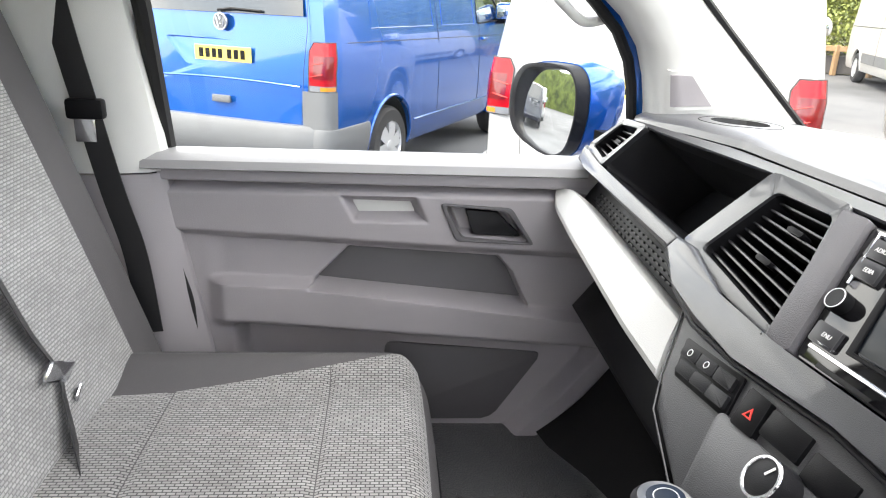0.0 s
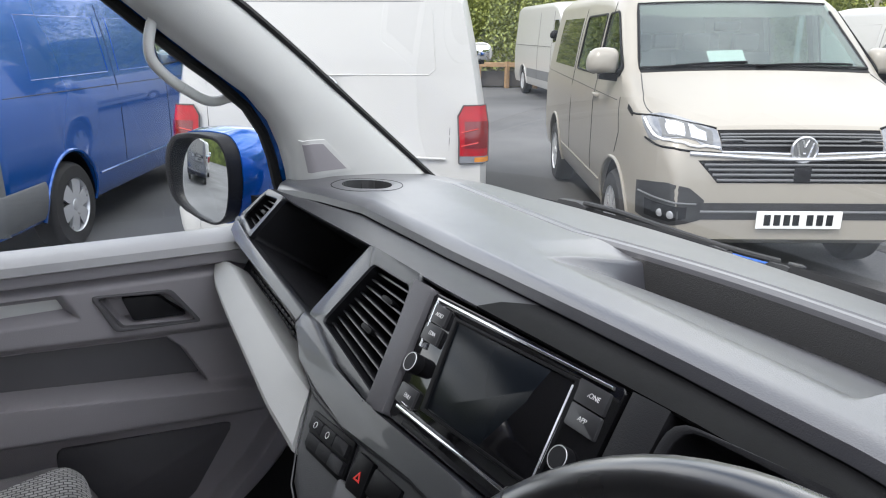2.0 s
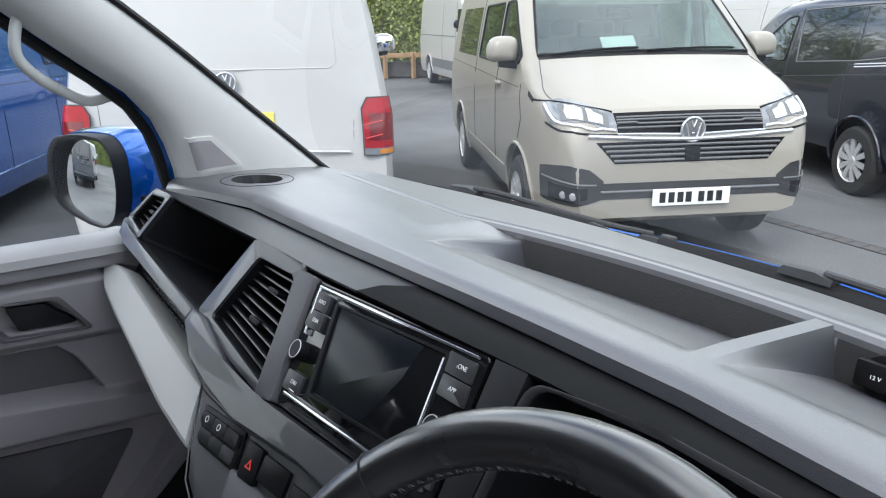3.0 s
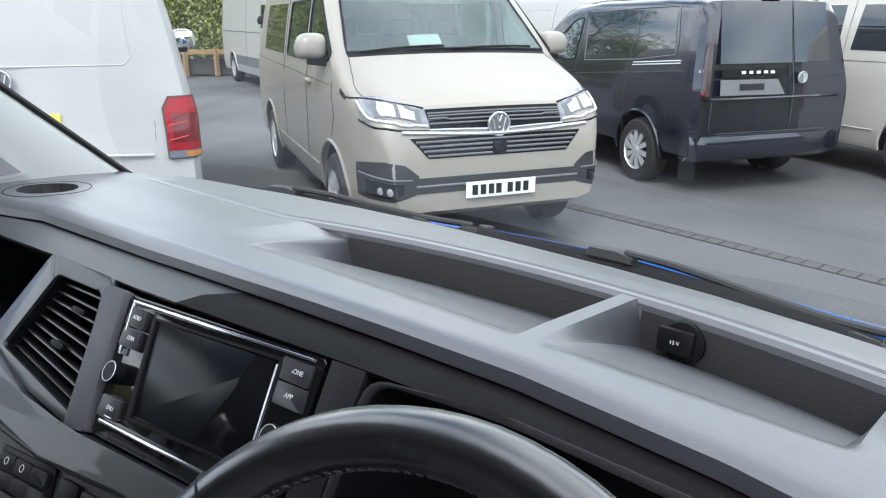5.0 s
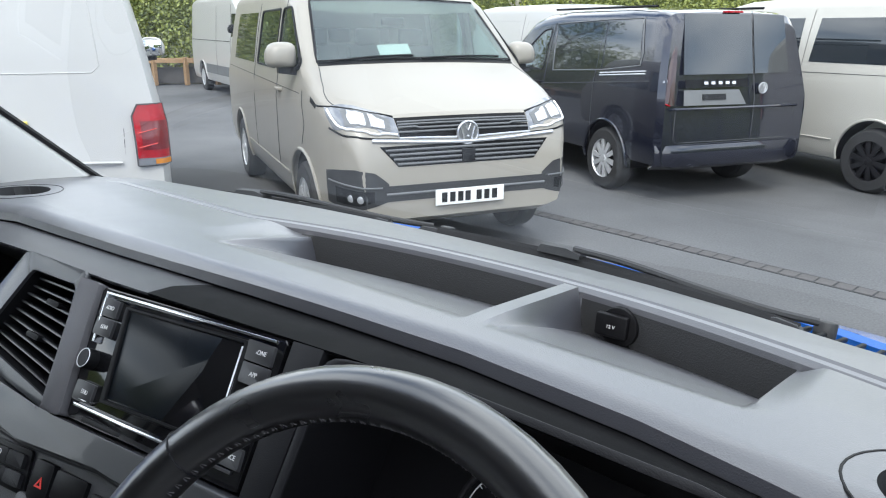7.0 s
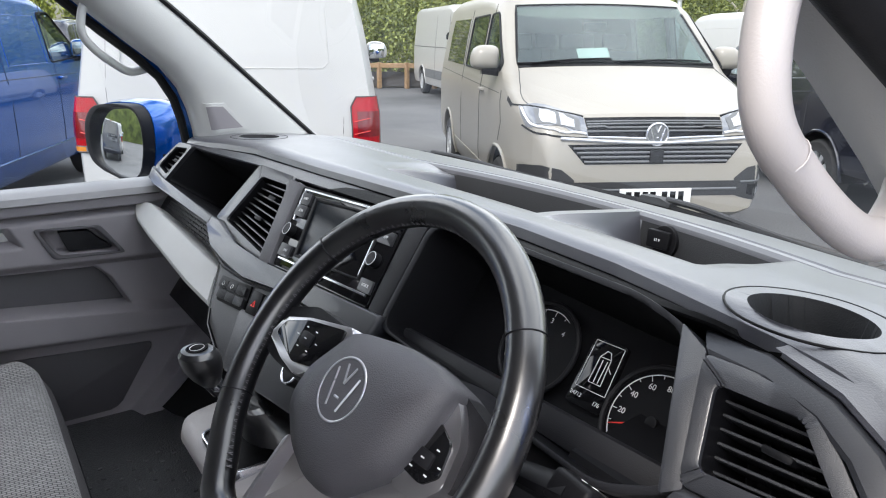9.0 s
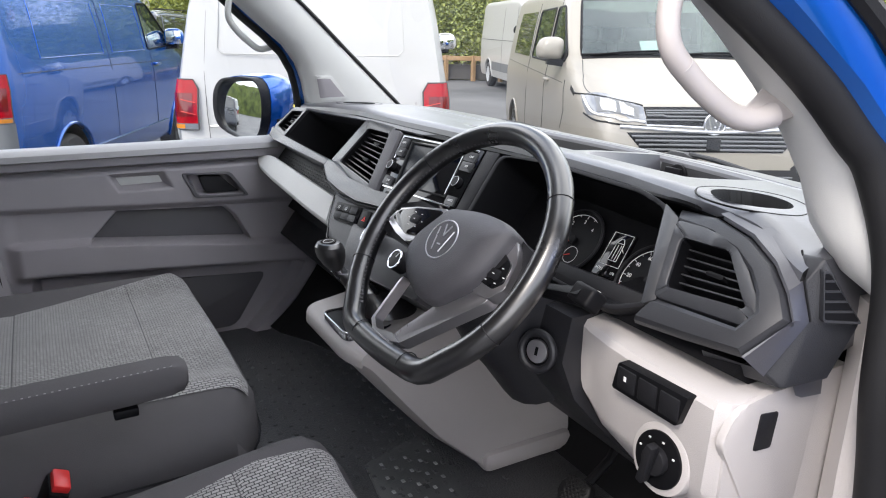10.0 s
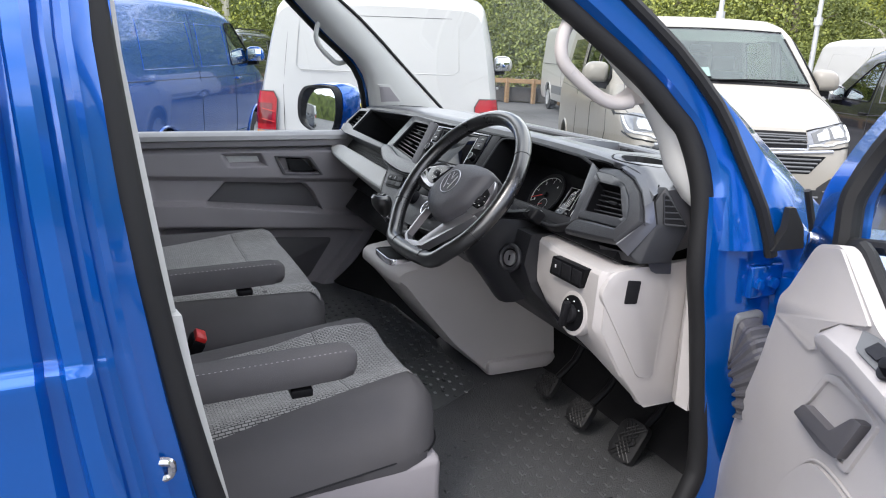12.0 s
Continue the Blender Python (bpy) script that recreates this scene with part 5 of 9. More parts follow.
def b_trim(s, cut=1.21):
    def ring(z):
        sh = lerp(z, (0.70, 0.80, 0.96, 1.15, 1.35, 1.60, 1.86), (0.09, 0.085, 0.06, 0.025, 0.0, -0.03, -0.02))
        tx = lerp(z, (0.7, 1.3, 1.6, 1.86), (0, 0, -0.035, -0.14))
        sh += (0.006 if z > cut else 0.012) if s > 0 else -0.03
        return [(s * (x + tx), y + sh, z) for x, y in ((0.832, -0.345), (0.805, -0.350), (0.785, -0.372), (0.770, -0.43), (0.768, -0.56), (0.832, -0.56))]
    lo = loft([ring(0.70 + (cut - 0.70) * i / 8) for i in range(9)])
    hi = loft([[(x - s * 0.003, y, z) for x, y, z in ring(cut + 0.004 + (1.86 - cut) * i / 8)] for i in range(9)])
    return lo, hi


for s in (-1, 1):
    lo, hi = b_trim(s, 1.235)
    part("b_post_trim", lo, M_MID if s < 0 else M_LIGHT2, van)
    part("b_post_trim", hi, M_LIGHT2, van)
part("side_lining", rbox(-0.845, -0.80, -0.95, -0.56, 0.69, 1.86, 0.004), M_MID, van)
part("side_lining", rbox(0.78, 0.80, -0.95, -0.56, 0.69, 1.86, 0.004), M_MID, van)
part("door_sill", rbox(0.80, 0.90, -0.30, 0.62, 0.56, 0.688, 0.012), M_BLACK, van, "black plastic entry sill")
part("outer_sill", rbox(0.86, 0.94, -0.45, 0.70, 0.35, 0.60, 0.02), M_BLUE, van)
part("roof", thick(loft([[(s * x, y, 1.985 - 0.1 * abs(x / 0.72) ** 3 - (0.05 if y > 0.05 else 0)) for s, x in [(-1, 0.72), (-1, 0.5), (-1, 0.25), (1, 0), (1, 0.25), (1, 0.5), (1, 0.72)]] for y in (0.16, 0.10, 0.0, -0.5, -0.98)], False), 0.02), M_BLUE, van)
part("roof_rail", rbox(0.655, 0.73, -0.98, 0.10, 1.84, 1.91, 0.01), M_BLUE, van)
part("roof_rail", rbox(-0.73, -0.655, -0.98, 0.10, 1.84, 1.91, 0.01), M_BLUE, van)

# grab handles on the windscreen pillars
def grab_handle(s, mt, pts):
    g = thing("grab_handle", "pale plastic grab handle on the windscreen pillar", "grab handle", (s * 0.74, 0.35, 1.5), "grab handles")
    path = smooth_path(pts, 5)
    n = len(path)
    part("grip", tube(path, [(0.0115 if s > 0 else 0.0088) + 0.001 * abs(2 * i / (n - 1) - 1) ** 4 for i in range(n)], 14, False, 0.85), mt, g)
    e = 1.0 if s > 0 else 0.82
    if s > 0:
        across, thin = Vector((-0.028, -0.012, 0.028)).normalized(), Vector((0.62, -0.62, 0.35)).normalized()
        rings = []
        for c, a, b in (((0.737, 0.385, 1.499), 0.0105, 0.0098), ((0.737, 0.402, 1.499), 0.0125, 0.0105), ((0.735, 0.420, 1.503), 0.0160, 0.0105), ((0.732, 0.436, 1.508), 0.0195, 0.0095), ((0.730, 0.449, 1.511), 0.0205, 0.008)):
            rings.append([Vector(c) + across * (a * math.cos(q)) + thin * (b * math.sin(q)) for q in [2 * math.pi * i / 20 for i in range(20)]])
        part("lower_end", loft(rings), mt, g)
    else:
        part("lower_end", tube(path[-8:], [e * q for q in [0.0118, 0.0122, 0.0128, 0.0135, 0.0145, 0.0155, 0.0165, 0.0175]], 14, False, 0.8), mt, g)
    part("upper_end", tube(path[:7], [e * q for q in [0.0155, 0.0150, 0.0145, 0.0140, 0.0132, 0.0125, 0.0118]], 14, False, 0.8), mt, g)
    part("seam", torus(path[n // 2], path[n // 2 + 1] - path[n // 2 - 1], 0.0105, 0.0004, 20, 4), M_CONS, g)


grab_handle(-1, M_LIGHT2, [(-0.730, 0.292, 1.668), (-0.708, 0.266, 1.656), (-0.694, 0.251, 1.625), (-0.695, 0.249, 1.590), (-0.715, 0.272, 1.560), (-0.745, 0.305, 1.535), (-0.775, 0.335, 1.517), (-0.795, 0.358, 1.513), (-0.800, 0.386, 1.521), (-0.800, 0.412, 1.536)])
grab_handle(1, M_HANDLE, [(0.718, 0.352, 1.655), (0.720, 0.322, 1.645), (0.725, 0.297, 1.620), (0.730, 0.284, 1.590), (0.733, 0.288, 1.561), (0.734, 0.314, 1.537), (0.735, 0.346, 1.515), (0.736, 0.376, 1.500), (0.739, 0.402, 1.496), (0.742, 0.425, 1.500)])

# ---- passenger door ----
pdoor = thing("passenger_door", "closed grey passenger door with a moulded pocket and a recessed handle", "door", (-0.85, 0.0, 0.70))


def depth_in(poly, a, b, w):
    """1 inside an outline, easing to 0 over a width w at its rim."""
    inside, dist, n = False, 9.0, len(poly)
    for i in range(n):
        (x0, y0), (x1, y1) = poly[i - 1], poly[i]
        if (y0 > b) != (y1 > b) and a < (x1 - x0) * (b - y0) / (y1 - y0) + x0:
            inside = not inside
        t = max(0, min(1, ((a - x0) * (x1 - x0) + (b - y0) * (y1 - y0)) / ((x1 - x0) ** 2 + (y1 - y0) ** 2)))
        dist = min(dist, math.hypot(a - x0 - t * (x1 - x0), b - y0 - t * (y1 - y0)))
    return soft(0, w, dist) if inside else 0.0


POCKET = [(-0.128, 1.018), (-0.050, 1.100), (0.232, 1.086), (0.262, 1.055), (0.300, 0.978)]
PULL = [(-0.068, 1.203), (0.075, 1.203), (0.100, 1.150), (-0.040, 1.150)]
GRIP = [(0.120, 1.190), (0.245, 1.183), (0.292, 1.116), (0.152, 1.122)]


def door_front(z):
    """The front edge of the door lining at a height."""
    return lerp(z, (0.69, 0.78, 0.86, 0.93, 1.0), (0.37, 0.455, 0.515, 0.55, 0.56))


def door_depth(y, z):
    up = 1.120 - 0.045 * (y + 0.288)
    ledge = lerp(y, (-0.28, -0.124, 0.291, 0.5), (1.034, 1.028, 0.979, 0.955))
    roll = lerp(y, (-0.226, 0.296, 0.5), (0.946, 0.911, 0.898))
    near = soft(-0.315, -0.275, y)
    x = -0.806 - 0.012 * soft(-0.38, 0.5, -y)
    x += 0.016 * soft(up - 0.006, up + 0.012, z) * soft(1.215, 1.20, z)          # upper swell
    x -= 0.010 * soft(1.208, 1.214, z) * soft(1.222, 1.216, z)                   # seam below the sill
    x += 0.020 * soft(1.216, 1.225, z)
    x -= 0.007 * near * soft(up, up - 0.008, z) * soft(ledge, ledge + 0.008, z)
    x += 0.024 * near * soft(ledge + 0.004, ledge - 0.008, z) * soft(roll - 0.016, roll + 0.012, z)
    x -= 0.045 * depth_in(POCKET, y, z, 0.010)
    x -= 0.030 * depth_in(PULL, y, z, 0.020)
    x -= 0.040 * depth_in(GRIP, y, z, 0.012)
    e = door_front(z)
    inner = soft(e - 0.075, e - 0.10, y)
    x -= 0.046 * soft(roll + 0.002, roll - 0.014, z) * soft(-0.27, -0.245, y) * inner
    x -= 0.05 * soft(e - 0.045, e, y) ** 2
    return x


def door_panel():
    zs = [0.69 + 0.562 * i / 200 for i in range(201)]
    return loft([[(door_depth(y, z), y, z) for y in [-0.40 + (door_front(z) + 0.40) * i / 280 for i in range(281)]] for z in zs], False)


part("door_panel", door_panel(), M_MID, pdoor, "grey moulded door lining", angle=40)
part("door_edge_seal", tube(smooth_path([(-0.800, -0.386, 1.25), (-0.800, -0.378, 1.208), (-0.800, -0.368, 1.134), (-0.800, -0.350, 1.05), (-0.798, -0.337, 0.979), (-0.796, -0.330, 0.87), (-0.796, -0.330, 0.75)], 4), 0.0055, 8), M_SEAL, pdoor)
part("door_edge_seal", tube([(-0.852, door_front(z) + 0.006, z) for z in [0.69 + 0.03 * i for i in range(14)]], 0.009, 8), M_SEAL, pdoor)
part("sill_top", thick(loft([[(-0.786, y, 1.244), (-0.790, y, 1.254), (-0.800, y, 1.260), (-0.850, y, 1.260), (-0.885, y, 1.252)] for y in [-0.40 + 0.78 * i / 12 for i in range(13)]], False), -0.012), M_SILL, pdoor, "pale ledge under the window")
part("ledge_tray", prism(rounded([(-0.826, -0.085), (-0.804, -0.070), (-0.804, 0.050), (-0.826, 0.062)], 0.008), 1.2580, 1.2635, None, 0.002), M_MIDDARK, pdoor)
part("ledge_slot", rbox(-0.822, -0.803, 0.180, 0.243, 1.2575, 1.2634, 0.0015), M_BLACK, pdoor, "dark slot in the ledge")
part("ledge_step", prism(rounded([(-0.865, -0.16), (-0.800, -0.15), (-0.800, 0.30), (-0.865, 0.33)], 0.01), 1.2560, 1.2618, None, 0.003), M_SILL, pdoor)
part("lock_slot", prism(rounded([(-0.846, 0.17), (-0.826, 0.16), (-0.826, 0.235), (-0.846, 0.255)], 0.005), 1.2600, 1.2645, None, 0.001), M_BLACK, pdoor)
part("sill_nose", loft([[(-0.79, 0.36, 1.22), (-0.79, 0.36, 1.262), (-0.86, 0.36, 1.268), (-0.86, 0.36, 1.22)], [(-0.785, 0.40, 1.21), (-0.785, 0.41, 1.275), (-0.86, 0.43, 1.285), (-0.86, 0.42, 1.21)], [(-0.79, 0.46, 1.20), (-0.79, 0.47, 1.30), (-0.86, 0.50, 1.32), (-0.86, 0.50, 1.2)]]), M_SILL, pdoor)
# paler plastic here stands for light caught in the scoop
part("pull_cup", prism(rounded([(y, z) for y, z in inset(PULL, 0.008)], 0.010), -0.840, -0.8215, lambda a, b, h: (h, a, b), 0.004), M_LIGHT2, pdoor, "smooth pull cup painted pale for the light it catches")
part("handle_bezel", ring_frame(rounded(inset(GRIP, -0.004), 0.01), rounded(inset(GRIP, 0.007), 0.01), -0.82, -0.787, lambda a, b, h: (h, a, b), 0.002), M_MIDDARK, pdoor)
part("door_handle", prism(rounded([(0.165, 1.176), (0.225, 1.172), (0.245, 1.150), (0.272, 1.127), (0.180, 1.130)], 0.006), -0.835, -0.806, lambda a, b, h: (h, a, b), 0.005), M_DARK, pdoor, "dark inner door handle")
# darker insert that paints the shade inside the pocket
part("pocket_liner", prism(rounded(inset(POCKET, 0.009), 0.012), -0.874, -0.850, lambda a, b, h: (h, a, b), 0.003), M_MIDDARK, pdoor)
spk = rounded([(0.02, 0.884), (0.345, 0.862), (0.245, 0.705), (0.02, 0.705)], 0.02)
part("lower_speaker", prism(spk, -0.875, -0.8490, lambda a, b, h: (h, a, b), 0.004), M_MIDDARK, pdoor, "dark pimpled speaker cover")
part("door_skin", thick(loft([[(-0.93, y, 0.45), (-0.955, y, 0.7), (-0.955, y, 1.1), (-0.94, y, 1.25)] for y in (-0.45, 0.0, 0.35, 0.68)], False), 0.01), M_BLUE, pdoor)
gl = part("window", loft([[(-side_x(z) - 0.012, y0 + (door_line(z, -1) - y0) * j / 8, z) for j in range(9)] for z, y0 in [(1.255 + 0.585 * i / 8, -0.40) for i in range(9)]], False), M_GLASS, pdoor, "clear side window")
gl.visible_shadow = False
part("rear_frame", tube([(-side_x(z) - 0.01, -0.372 - 0.02 * (z - 1.25), z) for z in (1.25, 1.5, 1.84)], 0.016, 8), M_SEAL, pdoor)
part("quarter_corner", prism([(0.47, 1.26), (0.56, 1.26), (0.56, 1.30), (0.472, 1.37)], -0.865, -0.838, lambda a, b, h: (h, a, b), 0.002), M_SEAL, pdoor)

# ---- door mirror ----
mir = thing("door_mirror", "large door mirror with a blue cap and black surround", "door mirror", (-0.95, 0.45, 1.25))
mm = Matrix.Translation((-1.100, 0.355, 1.318)) @ Matrix(((0.91, 0, 0.40), (0.40, 0, -0.91), (0, 1, 0.0))).to_4x4()
mo = rounded([(-0.126, 0.050), (-0.085, 0.094), (0.0, 0.103), (0.088, 0.103), (0.119, 0.070), (0.122, 0.0), (0.098, -0.072), (0.052, -0.096), (-0.03, -0.086), (-0.108, -0.062), (-0.130, -0.02)], 0.03, 4)
mi = [(a * 0.88 + 0.008, b * 0.92) for a, b in mo]
part("surround", ring_frame(mo, mi, -0.05, 0.004, lambda a, b, h: mm @ Vector((a, b, h)), 0.003), M_DARK, mir)
part("mirror_glass", loft([[mm @ Vector((a * k, b * k, -0.006 - 0.085 * b * k - ((a * k) ** 2 + (b * k) ** 2) / 2.2)) for a, b in mi] for k in (1.02, 0.9, 0.78, 0.66, 0.54, 0.42, 0.30, 0.18, 0.08, 0.01)]), M_MIRROR, mir, "convex mirror glass", angle=80)
cap = [[mm @ Vector((a * k, b * k + 0.004 * i, h)) for a, b in inset(mo, -0.003)] for i, (k, h) in enumerate(((1.0, -0.03), (1.02, -0.06), (0.98, -0.10), (0.85, -0.135), (0.6, -0.155), (0.2, -0.16)))]
part("cap", loft(cap), M_BLUE, mir, "blue painted mirror cap")
part("arm", loft([[(-0.98, 0.44, 1.23), (-0.98, 0.54, 1.23), (-0.98, 0.54, 1.30), (-0.98, 0.44, 1.30)], [(-0.85, 0.52, 1.22), (-0.85, 0.60, 1.22), (-0.85, 0.60, 1.29), (-0.85, 0.52, 1.29)]]), M_BLACK, mir)

# ---- driver's door, standing open ----
ddoor = thing("driver_door", "open blue driver's door with a pale grey lining", "door", (0.87, 0.69, 0.6))
DA = Vector((0.823, -0.568, 0))
DN = Vector((-0.568, -0.823, 0))
DO = Vector((0.882, 0.642, 0))


def on_door(l, z, h):
    return DO + DA * l + DN * h + Vector((0, 0, z))


outline = rounded([(0.30, 1.345), (0.385, 1.365), (0.52, 1.305), (1.05, 1.30), (1.05, 0.56), (-0.08, 0.56), (-0.04, 0.73), (0.044, 0.954), (0.133, 1.106), (0.174, 1.20), (0.188, 1.23)], 0.025)
part("door_lining", prism(outline, 0.004, 0.022, on_door, 0.010, 3), M_LIGHT, ddoor, "pale grey moulded lining")
part("upper_panel", prism(rounded([(0.318, 1.345), (0.389, 1.361), (0.505, 1.306), (0.43, 1.282), (0.367, 1.248), (0.370, 1.224), (0.344, 1.212), (0.183, 1.206), (0.192, 1.236), (0.284, 1.303)], 0.008), 0.006, 0.0255, on_door, 0.003, 2), M_LIGHT, ddoor)
arm_rows = []
for l, zb, zm, zt, zs, hh in ((0.362, 1.221, 1.228, 1.244, 1.252, 0.0255), (0.374, 1.220, 1.230, 1.250, 1.262, 0.031), (0.43, 1.230, 1.243, 1.270, 1.287, 0.042), (0.53, 1.243, 1.256, 1.284, 1.304, 0.050), (0.64, 1.250, 1.263, 1.289, 1.311, 0.056), (1.05, 1.252, 1.265, 1.292, 1.313, 0.060)):
    arm_rows.append([on_door(l, z, h) for h, z in ((0.0, zb - 0.012), (hh - 0.020, zb), (hh - 0.003, zm), (hh, zm + 0.010), (hh - 0.002, zt - 0.004), (hh - 0.008, zt), (0.020, zs), (0.0, zs))])
part("weather_strip", tube([on_door(l, z, -0.004) for l, z in ((0.375, 1.362), (0.40, 1.357), (0.45, 1.334), (0.52, 1.303), (0.70, 1.300), (1.05, 1.298))], 0.009, 8), M_SEAL, ddoor, "black rubber strip below the window")
part("armrest", loft(arm_rows), M_LIGHT, ddoor, "moulded armrest", angle=40)


def on_arm(l, k, up):
    """A place on the armrest's sloping top: k from its front edge to the window."""
    a = Vector(on_door(l, lerp(l, (0.43, 0.53, 0.64, 1.05), (1.270, 1.284, 1.289, 1.292)), lerp(l, (0.43, 0.53, 0.64, 1.05), (0.042, 0.046, 0.048, 0.052))))
    b = Vector(on_door(l, lerp(l, (0.43, 0.53, 0.64, 1.05), (1.287, 1.304, 1.311, 1.313)), 0.020))
    n = Vector((-0.568 * 0.6, -0.823 * 0.6, 0.8))
    return a.lerp(b, k) + n * up


sw = part("switch_plate", prism(rounded([(0.49, 0.90), (0.92, 0.90), (0.92, 0.12), (0.53, 0.12)], 0.05), -0.004, 0.0035, on_arm, 0.001), M_BUMPER, ddoor, "grey window switch plate")
part("mirror_knob", disc(on_arm(0.605, 0.50, 0.003), (-0.34, -0.49, 0.8), 0.0125, 0.013, 28, 0.003), M_BLACK, sw)
part("knob_base", disc(on_arm(0.600, 0.50, 0.002), (-0.34, -0.49, 0.8), 0.017, 0.003, 28, 0.001), M_DARK, sw)
for l in (0.56, 0.66, 0.72):
    part("switch_key", prism(rounded([(l - 0.016, 0.75), (l + 0.016, 0.75), (l + 0.016, 0.30), (l - 0.016, 0.30)], 0.01), 0.002, 0.0065, on_arm, 0.001), M_DARK, sw)
CUP = [(0.352, 1.128), (0.386, 1.160), (0.425, 1.206), (0.455, 1.214), (0.527, 1.222), (0.560, 1.220), (0.511, 1.145)]
hb = part("handle_cup", ring_frame(rounded(inset(CUP, -0.012), 0.012), rounded(CUP, 0.008), 0.010, 0.0265, on_door, 0.004), M_LIGHT, ddoor, "recessed handle cup")
part("cup_floor", prism(rounded(CUP, 0.008), 0.010, 0.0228, on_door, 0.0), M_CONS, hb)
part("door_handle", prism(rounded([(0.358, 1.129), (0.389, 1.156), (0.479, 1.168), (0.530, 1.212), (0.554, 1.217), (0.509, 1.150), (0.460, 1.136)], 0.005), 0.020, 0.034, on_door, 0.006, 3), M_MIDDARK, hb, "dark grey inner handle")
PKT = rounded([(0.315, 0.97), (0.348, 1.025), (0.412, 1.088), (0.452, 1.107), (0.531, 1.119), (0.88, 1.10), (0.88, 0.66), (0.33, 0.66)], 0.03)
part("door_pocket", prism(PKT, 0.012, 0.0275, on_door, 0.006), M_LIGHT, ddoor, "door pocket")
part("pocket_groove", tube([on_door(l, z, 0.0225) for l, z in inset(PKT, -0.004)], 0.0022, 6, True), M_CONS, ddoor)
part("door_skin", prism(rounded([(-0.11, 0.50), (-0.055, 0.74), (-0.012, 0.912), (0.045, 1.033), (0.075, 1.15), (0.085, 1.235), (0.117, 1.304), (0.14, 1.34), (0.30, 1.338), (1.06, 1.30), (1.06, 0.50)], 0.015), -0.115, -0.022, on_door, 0.012, 3, True), M_BLUE, ddoor, "blue door skin and edge")


def frame_at(l, z, h):
    return on_door(l, z, h - 0.33 * max(0, z - 1.4))


f_out = smooth_path([(0.100, 1.28, 0), (0.118, 1.32, 0), (0.150, 1.41, 0), (0.195, 1.505, 0), (0.31, 1.63, 0), (0.46, 1.755, 0), (0.62, 1.84, 0), (1.05, 1.86, 0)], 5)
f_in = smooth_path([(0.240, 1.28, 0), (0.248, 1.335, 0), (0.240, 1.41, 0), (0.262, 1.49, 0), (0.36, 1.595, 0), (0.50, 1.71, 0), (0.65, 1.785, 0), (1.05, 1.80, 0)], 5)
frm = loft([[frame_at(o.x + 0.012, o.y, -0.022), frame_at(q.x, q.y, -0.022), frame_at(q.x, q.y, -0.060), frame_at(o.x, o.y, -0.105), frame_at(o.x - 0.004, o.y, -0.050)] for o, q in zip(f_out, f_in)])
part("window_frame", frm, M_BLUE, ddoor, "blue window frame")
part("frame_seal", tube([frame_at(p.x + 0.014, p.y - 0.004, -0.026) for p in f_in], 0.017, 8), M_SEAL, ddoor)


def glass_edge(z):
    return lerp(z, (1.30, 1.40, 1.457, 1.50, 1.59, 1.715, 1.79), (0.26, 0.26, 0.265, 0.28, 0.37, 0.51, 0.67))


gp = part("window", loft([[on_door(glass_edge(z) + t * (1.03 - glass_edge(z)), z, -0.03 - 0.36 * max(0, z - 1.4)) for t in (0, 0.25, 0.5, 0.75, 1)] for z in (1.30, 1.40, 1.457, 1.50, 1.59, 1.715, 1.79)], False), M_GLASS, ddoor, "clear door window")
gp.visible_shadow = False
part("sill_seal", tube([on_door(l, z, -0.03) for l, z in ((0.26, 1.338), (0.39, 1.366), (0.52, 1.308), (1.04, 1.302))], 0.010, 8), M_SEAL, ddoor)
part("edge_screw", disc(on_door(0.135, 1.315, -0.022), DN, 0.009, 0.004, 16, 0.001), M_CHROME, ddoor)
for dz in (0.0, -0.40):
    hg = part("hinge", rbox(0.852, 0.874, 0.625, 0.70, 1.165 + dz, 1.225 + dz, 0.004), M_BLUE, ddoor, "blue painted steel hinge")
    part("hinge_arm", loft([[(0.872, 0.690, 1.15 + dz), (0.872, 0.700, 1.15 + dz), (0.872, 0.700, 1.20 + dz), (0.872, 0.690, 1.20 + dz)], [(0.93, 0.672, 1.155 + dz), (0.935, 0.684, 1.155 + dz), (0.935, 0.684, 1.215 + dz), (0.93, 0.672, 1.215 + dz)]]), M_BLUE, hg)
    for y in (0.640, 0.675):
        part("bolt", disc((0.874, y, 1.192 + dz), (1, 0, 0), 0.011, 0.009, 6, 0.001), M_BLUE, hg)
    part("pin", tube([(0.925, 0.680, 1.13 + dz), (0.925, 0.680, 1.22 + dz)], 0.010, 12), M_BLUE, hg)
boot = thing("cable_boot", "grey ribbed rubber cable boot between post and door", "cable boot", (0.86, 0.64, 1.07))
bp = smooth_path([(0.860, 0.640, 1.085), (0.885, 0.628, 1.082), (0.915, 0.612, 1.062), (0.945, 0.604, 1.025), (0.96, 0.60, 0.98)], 8)
bel = []
for i, p in enumerate(bp):
    t = (bp[min(i + 1, len(bp) - 1)] - bp[max(i - 1, 0)]).normalized()
    w = t.cross(Vector((0, 1, 0))).normalized()
    k = 1.0 if i % 4 in (0, 1) else 0.86
    bel.append([p + w * (a * 0.046 * k) + Vector((0, 1, 0)) * (b * 0.030 * k) for a, b in rounded([(-1, -1), (1, -1), (1, 1), (-1, 1)], 0.5, 3)])
part("bellows", loft(bel), M_HUB, boot, angle=20)
part("flange", rbox(0.852, 0.876, 0.604, 0.672, 1.030, 1.138, 0.010, 3), M_BUMPER, boot)

